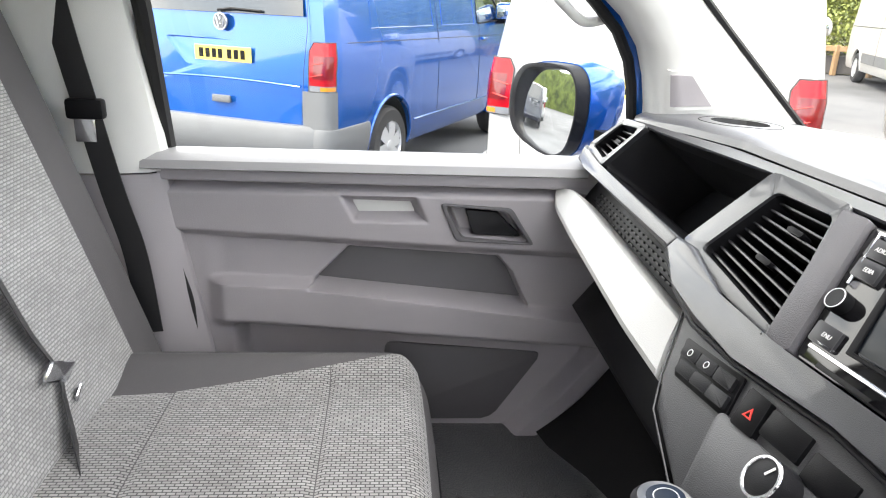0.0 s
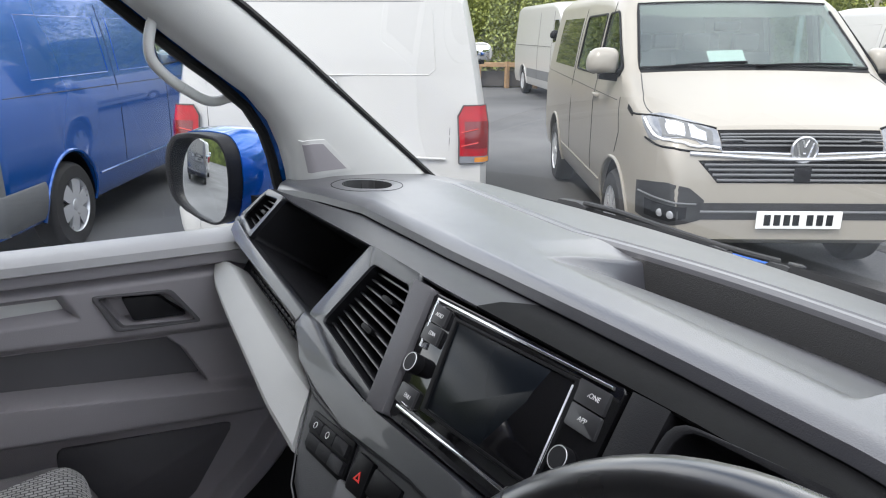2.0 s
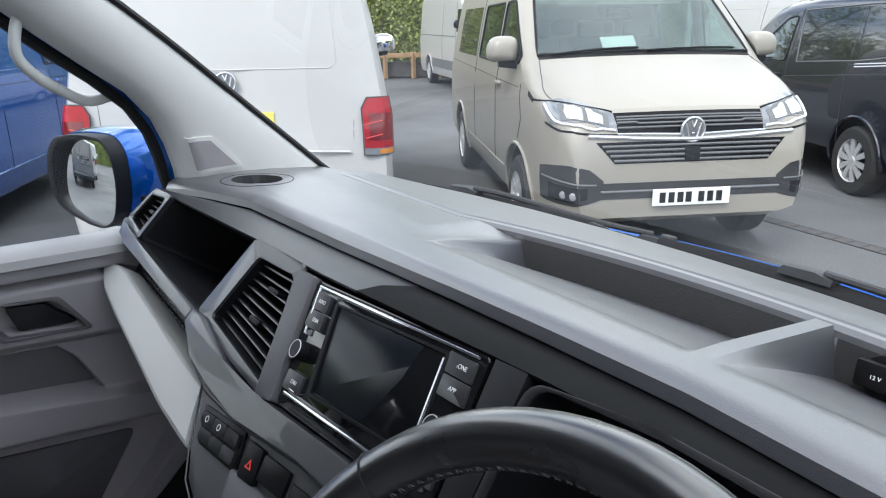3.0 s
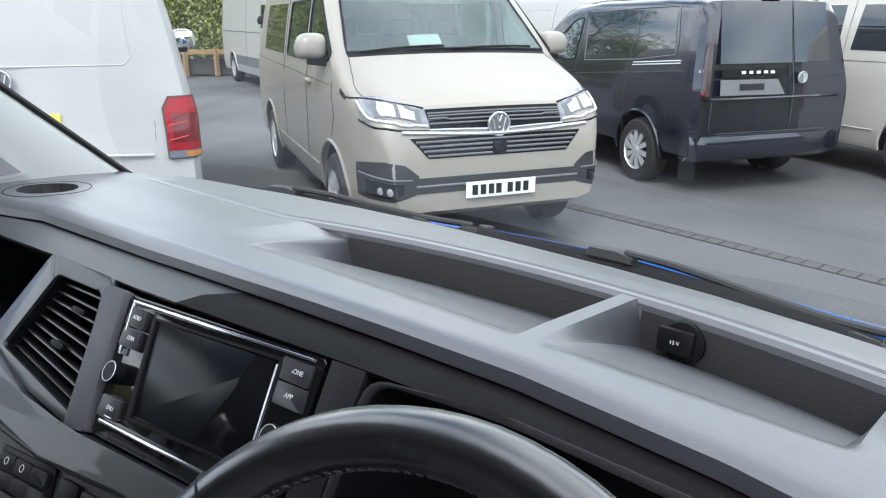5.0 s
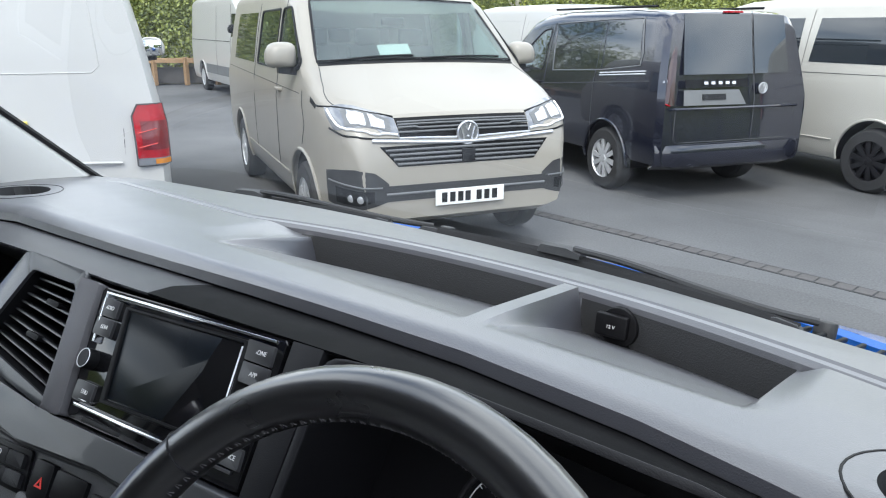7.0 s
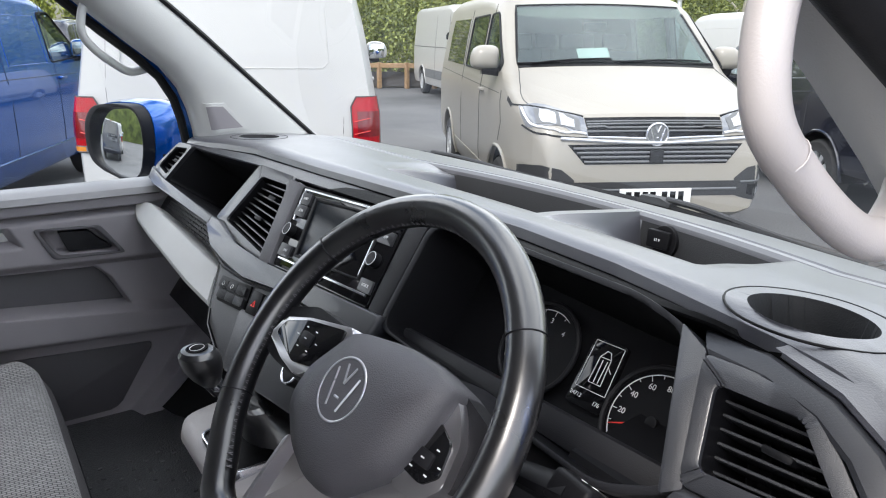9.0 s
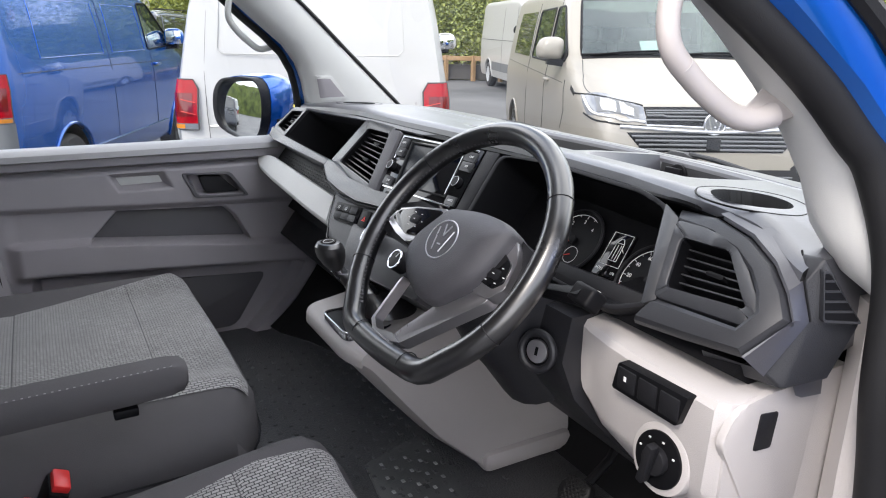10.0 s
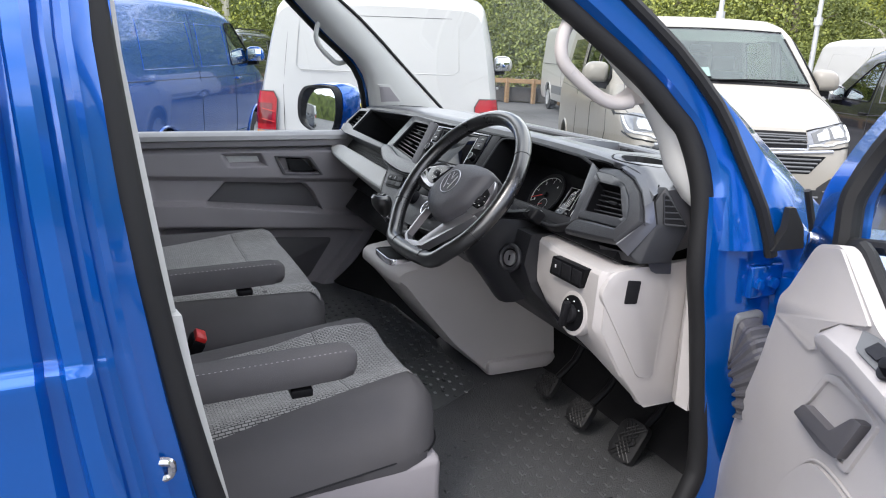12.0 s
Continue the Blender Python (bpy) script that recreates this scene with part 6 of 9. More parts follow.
# ---- steering wheel ----
SC = Vector((0.381, 0.274, 1.292))
SN = Vector((0.051, -0.784, 0.619)).normalized()
SX = SN.cross(Vector((0, 0, 1))).normalized() * -1
if SX.x < 0:
    SX = -SX
SY = SN.cross(SX).normalized()
if SY.z < 0:
    SY = -SY
SM = Matrix((SX, SY, SN)).transposed().to_4x4()
SM.translation = SC
wheel = thing("steering_wheel", "black leather steering wheel with a flattened rim and silver spokes", "steering wheel", SC)


def on_wheel(a, b, h):
    return SM @ Vector((a, b, h))


rim = []
for i in range(72):
    a = 2 * math.pi * i / 72
    x, y = 0.181 * math.cos(a), 0.181 * math.sin(a)
    flat = soft(-0.130, -0.165, y)
    y = y * (1 - flat) + flat * (-0.160 - 0.010 * (1 - (x / 0.12) ** 2))
    rim.append(on_wheel(x, y, 0))
part("rim", tube(rim, 0.0165, 16, True), M_LEATHER, wheel, "smooth black leather rim")
for a in (35, 145, 205, 335, 250, 290):
    c = Vector((0.181 * math.cos(radians(a)), 0.181 * math.sin(radians(a)), 0))
    if c.y < -0.14:
        c.y = -0.1655
    t = Vector((-math.sin(radians(a)), math.cos(radians(a)), 0)) if abs(a - 270) > 30 else Vector((1, 0, 0))
    part("seam", torus(SM @ c, SM.to_3x3() @ t, 0.0166, 0.0007, 28, 6), M_DARK, wheel)
stitch = bmesh.new()
for i in range(150):
    a = 2 * math.pi * i / 150
    if 235 < math.degrees(a) < 305:
        continue
    for q in (-1, 1):
        a2 = a + 0.008 * q
        r = 0.1665
        same(stitch, tube([on_wheel(r * math.cos(a), r * math.sin(a), 0.0065), on_wheel((r - 0.002) * math.cos(a2), (r - 0.002) * math.sin(a2), 0.0010)], 0.0006, 4))
part("stitching", stitch, M_MIDDARK, wheel)
hub = rounded([(-0.066, 0.058), (-0.103, 0.005), (-0.104, -0.029), (-0.066, -0.059), (-0.026, -0.073), (0.006, -0.072), (0.037, -0.043), (0.056, -0.025), (0.067, 0), (0.076, 0.045), (0.074, 0.058), (0.046, 0.067), (0, 0.068)], 0.014, 4)
hb_r = [[on_wheel(a * k + 0.05, b * k + -0.013, h) for a, b in hub] for k, h in ((0.90, -0.045), (0.98, -0.012), (1.0, 0.004), (0.985, 0.014), (0.95, 0.021), (0.80, 0.027), (0.62, 0.033), (0.4, 0.034), (0.12, 0.035))]
ab = part("airbag_cover", loft(hb_r), M_HUB, wheel, "grained dark grey airbag cover", angle=50)
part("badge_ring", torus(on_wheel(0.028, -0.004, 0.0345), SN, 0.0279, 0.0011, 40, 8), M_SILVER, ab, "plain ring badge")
part("badge", disc(on_wheel(0.028, -0.004, 0.0338), SN, 0.0269, 0.0010, 36), M_HUB, ab)
for x0, y0, x1, y1 in ((-0.62, 0.56, -0.30, -0.66), (0.62, 0.56, 0.30, -0.66), (-0.24, 0.80, 0.0, 0.18), (0.24, 0.80, 0.0, 0.18), (-0.12, -0.28, 0.12, -0.28)):
    part("badge_stroke", tube([on_wheel(0.028 + 0.0265 * x0, -0.004 + 0.0265 * y0, 0.0350), on_wheel(0.028 + 0.0265 * x1, -0.004 + 0.0265 * y1, 0.0350)], 0.0011, 6), M_SILVER, ab)
for trim, pad in (([(-0.158, -0.006), (-0.147, 0.018), (-0.105, 0.031), (-0.034, 0.044), (-0.032, 0.03), (-0.063, -0.012), (-0.081, -0.025), (-0.118, -0.019)], [(-0.145, 0.000), (-0.140, 0.015), (-0.103, 0.028), (-0.042, 0.038), (-0.040, 0.022), (-0.064, -0.009), (-0.094, -0.015)]), ([(0.117, 0.023), (0.114, 0.046), (0.133, 0.029), (0.147, 0.01), (0.151, -0.024), (0.134, -0.043), (0.102, -0.044), (0.103, -0.023)], [(0.097, -0.021), (0.118, 0.018), (0.141, 0.007), (0.145, -0.018), (0.132, -0.03), (0.109, -0.028)])):
    s = 1 if trim[0][0] > 0 else -1
    sp = part("spoke", prism(rounded([(s * 0.050, 0.040), (s * 0.118, 0.044), (s * 0.172, 0.026), (s * 0.172, -0.020), (s * 0.146, -0.026), (s * 0.060, -0.030)], 0.008), -0.028, -0.004, on_wheel, 0.005), M_DARK, wheel)
    part("spoke_trim", prism(rounded(trim, 0.005), -0.012, 0.006, on_wheel, 0.003), M_SPOKE, sp, "silver spoke trim")
    pd = part("button_pad", prism(rounded(pad, 0.004), 0.0, 0.0085, on_wheel, 0.001), M_GLOSS, sp)
    px, py = sum(a for a, b in pad) / len(pad), sum(b for a, b in pad) / len(pad)
    part("button", prism(rounded(rect(px, py, 0.020, 0.013), 0.003), 0.008, 0.0108, on_wheel, 0.0012), M_DARK, pd)
    part("symbol", prism(rect(px, py, 0.0042, 0.0011), 0.0106, 0.0110, on_wheel, 0), M_MARK, pd)
    for k in range(6):
        a, b = px + 0.018 * math.cos(1.05 * k), py + 0.012 * math.sin(1.05 * k)
        part("symbol", prism(rect(a, b, 0.0036, 0.0012), 0.0084, 0.0088, on_wheel, 0), M_MARK, pd)
part("lower_spoke", prism(rounded([(0.008, -0.14), (0.051, -0.08), (0.093, -0.042), (0.131, -0.035), (0.129, -0.049), (0.099, -0.078), (0.026, -0.15), (-0, -0.158)], 0.005, 3), -0.018, 0.002, on_wheel, 0.004), M_SPOKE, wheel, "satin silver lower spoke")
part("spoke_arm", prism(rounded([(-0.047, -0.075), (-0.042, -0.069), (-0.049, -0.139), (-0.031, -0.150), (0.006, -0.143), (0.028, -0.149), (-0, -0.157), (-0.036, -0.156), (-0.055, -0.143)], 0.002, 3), -0.012, 0.0045, on_wheel, 0.002), M_SPOKE, wheel)

# ---- steering column ----
col = thing("steering_column", "black plastic steering column shroud with stalks and ignition lock", "steering column", (0.40, 0.40, 1.15))
shr = []
for t, w, hh in ((0.05, 0.062, 0.055), (0.09, 0.075, 0.07), (0.14, 0.085, 0.085), (0.20, 0.095, 0.095), (0.27, 0.11, 0.11)):
    c = SC - SN * t
    shr.append([c + SX * (w * math.cos(a)) + SY * (hh * math.sin(a) * (0.62 if math.sin(a) > 0 else 1.25)) for a in [2 * math.pi * i / 28 for i in range(28)]])
part("shroud", loft(shr), M_COL, col)
part("lower_cover", loft([[(x0, y, z), (x1, y, z), (x1, y + 0.12, z), (x0, y + 0.12, z)] for x0, x1, y, z in ((0.29, 0.515, 0.388, 1.21), (0.285, 0.520, 0.372, 1.15), (0.28, 0.535, 0.385, 1.10), (0.27, 0.560, 0.44, 1.03), (0.25, 0.60, 0.50, 0.97))]), M_COL, col, angle=50)
IGN = Vector((0.30, -0.90, 0.22)).normalized()
igc = Vector((0.479, 0.364, 1.153))
ig = part("ignition_lock", torus(igc + IGN * 0.004, IGN, 0.0255, 0.0055, 36, 10), M_COL, col)
part("lock_seat", disc(igc - IGN * 0.012, IGN, 0.026, 0.014, 32), M_BLACK, ig)
part("lock_face", disc(igc, IGN, 0.0165, 0.006, 28, 0.001), M_SPOKE, ig, "bright lock barrel")
part("key_slot", prism(rect(0, 0, 0.0045, 0.012), 0.0, 0.0006, lambda a, b, h: igc + IGN * (0.0062 + h) + IGN.cross(Vector((0, 0, 1))).normalized() * a + Vector((0, 0.2, 0.97)) * b, 0), M_BLACK, ig)
for s, tip in ((1, (0.588, 0.345, 1.272)), (-1, (0.185, 0.305, 1.262))):
    a = SC - SN * 0.085 + SX * (s * 0.06)
    sk = part("stalk", tube([a, a.lerp(Vector(tip), 0.6), tip], [0.009, 0.010, 0.013], 12, False, 1.2), M_BLACK, col)
    q = Vector(tip)
    part("stalk_end", rbox(-0.020, 0.020, -0.013, 0.013, -0.013, 0.013, 0.005, 3, Matrix.Translation(q) @ pose(0, 0, 0, -38, 0, -6 * s)), M_BLACK, sk)
    for i in range(3):
        part("symbol", rbox(-0.0025, 0.0025, -0.0014, 0.0014, 0, 0.0004, 0, 1, Matrix.Translation(q) @ pose(0, 0, 0, -38, 0, 0) @ pose(-0.012 + 0.011 * i, 0.002, 0.0131)), M_MARK, sk)

# ---- pedals ----
for x, y, z, w, hgt in ((0.335, 0.580, 0.755, 0.064, 0.062), (0.475, 0.585, 0.745, 0.068, 0.066), (0.607, 0.625, 0.735, 0.074, 0.10)):
    pd = thing("pedal", "black rubber foot pedal with a crossed tread above the floor mat", "pedal", (x, y, z), "foot pedals")
    m = pose(x, y, z, 52, 0, 8)
    part("pad", prism(rounded(rect(0, 0, w, hgt), 0.022), -0.009, 0.008, lambda a, b, h: m @ Vector((a, b, h - 3.5 * b * b)), 0.004), M_PEDAL, pd)
    for i in range(-3, 4):
        for q in (-1, 1):
            c = i * w / 6
            ends = [(c + q * hgt * k / 2, hgt * k / 2) for k in (-0.86, -0.43, 0.0, 0.43, 0.86) if abs(c + q * hgt * k / 2) < w / 2 - 0.005]
            if len(ends) > 1:
                part("ridge", tube([m @ Vector((a, b, 0.008 - 3.5 * b * b)) for a, b in ends], 0.0019, 5), M_PEDAL, pd)
    part("arm", tube([(x, y + 0.012, z), (x + 0.01, y + 0.07, z + 0.06), (x + 0.01, y + 0.13, z + 0.17), (x, y + 0.16, z + 0.3)], 0.009, 8), M_BLACK, pd)

# ---- seats ----
def cushion(x0, x1, y0, y1, z0, zt, nose=0.05, side=0.05, crown=0.012, tilt=0.0):
    """A seat cushion: rounded bolsters at the sides, a rolled front edge."""
    nx, ny = 30, 26
    rows = []
    for j in range(ny + 1):
        t = j / ny
        y = y0 + (y1 - y0) * t
        fr = max(0, (y - (y1 - nose)) / nose)
        row = []
        for i in range(nx + 1):
            u = 2 * i / nx - 1
            bw = side / ((x1 - x0) / 2)
            e = max(0, (abs(u) - (1 - bw)) / bw)
            x = (x0 + x1) / 2 + u * (x1 - x0) / 2
            tap = 1 - 0.05 * fr ** 2
            yy = y - 0.045 * abs(u) ** 6 * soft(0.45, 1.0, t)
            z = zt - tilt * (y1 - y) + crown * (1 - u * u) - 0.045 * e ** 2.5 + 0.022 * soft(1 - 2.4 * bw, 1 - bw, abs(u)) * (1 - e) - 0.055 * fr ** 2.4
            row.append(Vector(((x0 + x1) / 2 + (x - (x0 + x1) / 2) * tap, yy, z)))
        rows.append(row)
    ring = []
    front = rows[-1]
    low = [Vector((p.x * 0.985 + 0.015 * (x0 + x1) / 2, p.y + 0.006, zt - 0.10)) for p in front]
    low2 = [Vector((p.x, p.y - 0.012, z0)) for p in low]
    bm = bmesh.new()
    vs = [[bm.verts.new(p) for p in r] for r in rows + [low, low2]]
    for a, b in zip(vs, vs[1:]):
        for i in range(nx):
            bm.faces.new((a[i], a[i + 1], b[i + 1], b[i]))
    for k in (0, nx):
        col_v = [r[k] for r in vs[:-2]]
        out = 1 if k else -1
        mids = [bm.verts.new((v.co.x + out * 0.010, v.co.y, max(z0 + 0.02, zt - tilt * (y1 - v.co.y) - 0.085))) for v in col_v]
        bots = [bm.verts.new((v.co.x - out * 0.004, v.co.y, z0)) for v in col_v]
        for r0, r1 in ((col_v, mids), (mids, bots)):
            for i in range(len(r0) - 1):
                bm.faces.new((r0[i], r0[i + 1], r1[i + 1], r1[i]))
        bm.faces.new((col_v[-1], vs[-2][k], mids[-1]))
        bm.faces.new((mids[-1], vs[-2][k], vs[-1][k], bots[-1]))
    return bm


def cushion_seam(seat, x0, x1, y0, y1, zt, tilt=0.0):
    """The welt that runs round a cushion's sides and front."""
    side = [(x1 + 0.009, y0 + (y1 - 0.045 - y0) * i / 8, zt - 0.088 - tilt * (y1 - y0) * (1 - i / 8)) for i in range(8)]
    front = []
    for i in range(25):
        u = 1 - 2 * i / 24
        front.append(((x0 + x1) / 2 + u * (x1 - x0) / 2 * 0.94, y1 - 0.045 * abs(u) ** 6 + 0.0075, zt - 0.099))
    part("welt", tube(side + front, 0.0022, 6), M_DARK, seat)


def cloth_panel(left, right, y0, y1, cx0, cx1, cy0, cy1, zt, nose, side, crown, tilt=0.0, lift=0.0035):
    """A woven panel lying on a cushion, with a soft rim."""
    rows = []
    for j in range(19):
        y = y0 + (y1 - y0) * j / 18
        fr = max(0, (y - (cy1 - nose)) / nose)
        x0, x1 = lerp(y, *left), lerp(y, *right)
        row = []
        for i in range(25):
            x = x0 + (x1 - x0) * i / 24
            u = (x - (cx0 + cx1) / 2) / ((cx1 - cx0) / 2)
            bw = side / ((cx1 - cx0) / 2)
            e = max(0, (abs(u) - (1 - bw)) / bw)
            edge = min(i, 24 - i, j, 18 - j)
            yy = y - 0.045 * abs(u) ** 6 * soft(0.45, 1.0, (y - cy0) / (cy1 - cy0))
            z = zt - tilt * (cy1 - y) + crown * (1 - u * u) - 0.045 * e ** 2.5 + 0.022 * soft(1 - 2.4 * bw, 1 - bw, abs(u)) * (1 - e) - 0.055 * fr ** 2.4 + (lift if edge > 0 else 0.0005)
            row.append((x, yy, z))
        rows.append(row)
    return loft(rows, False)


def armrest(seat, x, y0, y1, z, w=0.056):
    rings = []
    for t, k in ((0, 0.8), (0.03, 0.95), (0.1, 1), (0.8, 1), (0.93, 0.97), (0.98, 0.85), (1.0, 0.55)):
        y = y0 + (y1 - y0) * t
        zc = z - 0.010 * (1 - t)
        rings.append([(x + w / 2 * k * math.cos(a) * (1.0 if abs(math.cos(a)) > 0.5 else 1.0), y, zc + 0.030 * k * math.sin(a)) for a in ()] or
                     [(x + sx * w / 2 * k, y, zc + sz * k) for sx, sz in ((-0.82, 0.023), (0, 0.0255), (0.82, 0.023), (0.97, 0.015), (1, -0.010), (0.70, -0.027), (-0.70, -0.027), (-1, -0.010), (-0.97, 0.015))])
    ar = part("armrest", loft(rings), M_FABRIC, seat, "padded armrest folded down", angle=50)
    st = bmesh.new()
    for i in range(40):
        y = y0 + (y1 - y0) * (0.06 + 0.9 * i / 40)
        same(st, rbox(-0.0004, 0.0004, 0, 0.003, -0.0004, 0.0005, 0, 1, pose(x + w / 2 * 0.80, y, z - 0.010 * (1 - (y - y0) / (y1 - y0)) + 0.0240)))
    part("stitching", st, M_MID, ar)
    part("clip", rbox(x - 0.01, x + 0.022, y1 - 0.11, y1 - 0.075, z - 0.048, z - 0.034, 0.003), M_BLACK, ar)
    return ar


bench = thing("passenger_bench", "grey cloth passenger bench seat with woven centre and dark bolsters", "seat", (-0.29, -0.2, 0.69))
BX0, BX1, BY0, BY1, BZ = -0.715, 0.085, -0.52, 0.100, 0.942
part("cushion", cushion(BX0, BX1, BY0, BY1, 0.78, BZ, 0.055, 0.075), M_FABRIC, bench, "dark cloth bolsters")
B_LEFT, B_RIGHT = ((-0.50, -0.30, -0.06, 0.09), (-0.515, -0.545, -0.606, -0.650)), ((-0.5, 0.1), (0.010, 0.025))
for a, b in ((-0.50, -0.3010), (-0.2995, -0.0640), (-0.0625, 0.086)):
    part("seat_panel", cloth_panel(B_LEFT, B_RIGHT, a, b, BX0, BX1, BY0, BY1, BZ, 0.055, 0.075, 0.012), M_WEAVE, bench, "woven seat cloth")
cushion_seam(bench, BX0, BX1, BY0, BY1, BZ)
part("base", rbox(-0.66, 0.05, -0.45, 0.05, 0.692, 0.79, 0.012), M_BLACK, bench)


def backrest(seat, x0, x1, y, z0, z1, mt=M_FABRIC):
    rings = []
    for i in range(11):
        t = i / 10
        z, yy = z0 + (z1 - z0) * t, y - 0.195 * t
        k = 1 - 0.03 * t ** 3
        c, w = (x0 + x1) / 2, (x1 - x0) / 2 * k
        rings.append([(c + sx * w, yy + dy, z) for sx, dy in ((-1, -0.02), (-0.97, 0.035), (-0.88, 0.058), (-0.76, 0.040), (0, 0.034), (0.76, 0.040), (0.88, 0.058), (0.97, 0.035), (1, -0.02), (0.9, -0.07), (-0.9, -0.07))])
    part("backrest", loft(rings), mt, seat, "cloth backrest", angle=60)
    rows = []
    for i in range(13):
        t = 0.03 + 0.93 * i / 12
        z, yy = z0 + (z1 - z0) * t, y - 0.195 * t
        c, w = (x0 + x1) / 2, (x1 - x0) / 2 * (1 - 0.03 * t ** 3)
        rows.append([(c + sx * w, yy + dy, z) for sx, dy in ((-0.74, 0.038), (-0.72, 0.0445), (-0.4, 0.0415), (0, 0.0385), (0.4, 0.0415), (0.72, 0.0445), (0.74, 0.038))])
    part("back_panel", loft(rows, False), M_WEAVEB, seat, "woven grey back cloth")


backrest(bench, -0.760, 0.085, -0.418, 0.90, 1.52)
for x in (-0.48, -0.12):
    part("headrest", rbox(x - 0.12, x + 0.12, -0.76, -0.66, 1.56, 1.74, 0.04, 4), M_FABRIC, bench)
armrest(bench, 0.125, -0.46, -0.045, 1.058)
dseat = thing("driver_seat", "dark cloth driver's seat with a woven centre and padded armrest", "seat", (0.42, -0.15, 0.69))
DX0, DX1, DY0, DY1, DZ = 0.165, 0.665, -0.45, 0.150, 0.944
D_TILT = 0.115
D_LEFT, D_RIGHT = ((-0.44, -0.10, 0.02, 0.14), (0.300, 0.285, 0.262, 0.285)), ((-0.44, -0.24, -0.08, 0.10, 0.14), (0.615, 0.602, 0.580, 0.548, 0.520))
part("cushion", cushion(DX0, DX1, DY0, DY1, 0.80, DZ, 0.060, 0.080, 0.012, D_TILT), M_FABRIC, dseat, "dark cloth bolsters")
for a, b in ((-0.44, -0.0165), (-0.0150, 0.132)):
    part("seat_panel", cloth_panel(D_LEFT, D_RIGHT, a, b, DX0, DX1, DY0, DY1, DZ, 0.060, 0.080, 0.012, D_TILT), M_WEAVE, dseat, "woven seat cloth")
cushion_seam(dseat, DX0, DX1, DY0, DY1, DZ, D_TILT)
part("base", rbox(0.185, 0.668, -0.45, 0.135, 0.692, 0.838, 0.018, 3), M_MID, dseat, "grey plastic seat plinth")
part("adjuster", rbox(0.50, 0.62, 0.125, 0.150, 0.765, 0.785, 0.006), M_BLACK, dseat)
backrest(dseat, 0.165, 0.665, -0.44, 0.90, 1.50)
part("headrest", rbox(0.30, 0.53, -0.76, -0.67, 1.55, 1.74, 0.04, 4), M_FABRIC, dseat)
armrest(dseat, 0.690, -0.42, -0.046, 1.076, 0.056)

# ---- seat belts ----
for x, y, z, tilt in ((0.105, -0.240, 0.905, 10), (0.125, -0.282, 0.885, -8)):
    bk = thing("belt_buckle", "black belt buckle with a red release button between the seats", "belt buckle", (x, y, z - 0.06), "belt buckles")
    m = pose(x, y, z, -28, tilt, 0)
    part("body", rbox(-0.026, 0.026, -0.016, 0.016, -0.070, 0.0, 0.006, 2, m), M_BLACK, bk)
    part("release_button", rbox(-0.021, 0.021, -0.013, 0.013, -0.002, 0.012, 0.004, 2, m), M_RED, bk, "red release button")
    part("stalk", rbox(-0.014, 0.014, -0.004, 0.004, -0.17, -0.058, 0.002, 1, m), M_BLACK, bk)


def strap(pts, w, wide=(1, 0, 0)):
    wv = Vector(wide).normalized() * w / 2
    rows = [[Vector(p) - wv, Vector(p) + wv] for p in smooth_path(pts, 6)]
    return thick(loft(rows, False), 0.0018)


belt = thing("seat_belt", "black webbing seat belt hanging beside the passenger seat", "seat belt", (-0.72, -0.5, 0.8))
part("webbing", strap([(-0.742, -0.525, 1.75), (-0.745, -0.489, 1.499), (-0.745, -0.464, 1.362), (-0.746, -0.436, 1.213), (-0.750, -0.412, 1.10), (-0.755, -0.40, 0.95)], 0.046, (0.25, 1, 0.2)), M_BELT, belt)
part("guide", rbox(-0.752, -0.730, -0.492, -0.432, 1.335, 1.368, 0.006), M_BLACK, belt, "black plastic belt guide")
part("tongue", rbox(-0.742, -0.736, -0.482, -0.448, 1.298, 1.338, 0.002), M_CHROME, belt, "bright steel tongue")
belt2 = thing("seat_belt", "black webbing lap belt with a steel tongue on the bench", "seat belt", (-0.3, -0.42, 0.95))
part("webbing", strap([(-0.384, -0.468, 1.268), (-0.403, -0.452, 1.189), (-0.415, -0.432, 1.114), (-0.439, -0.420, 1.056)], 0.048, (0.80, 0.25, 0.50)), M_BELT, belt2)
part("tongue", rbox(-0.034, 0.034, -0.004, 0.004, -0.015, 0.015, 0.004, 2, pose(-0.430, -0.412, 1.050, -18, -28, 0)), M_CHROME, belt2, "bright steel tongue")
part("tongue_blade", rbox(-0.011, 0.011, -0.003, 0.003, -0.028, 0.028, 0.003, 2, pose(-0.466, -0.410, 0.987, -18, 30, 0)), M_CHROME, belt2, "bright steel tongue")
part("webbing", strap([(-0.444, -0.418, 1.031), (-0.412, -0.400, 0.989), (-0.369, -0.375, 0.957), (-0.323, -0.350, 0.944)], 0.044, (0.85, 0.30, 0.30)), M_BELT, belt2)
bk3 = thing("belt_buckle", "black belt buckle with a red release button on the bench", "belt buckle", (-0.333, -0.335, 0.930), "belt buckles")
part("body", rbox(-0.028, 0.028, -0.016, 0.016, -0.060, 0.0, 0.006, 2, pose(-0.333, -0.335, 0.930, -30, 10, 20)), M_BLACK, bk3)
part("release_button", rbox(-0.023, 0.023, -0.012, 0.012, -0.004, 0.010, 0.004, 2, pose(-0.333, -0.335, 0.930, -30, 10, 20)), M_RED, bk3, "red release button")

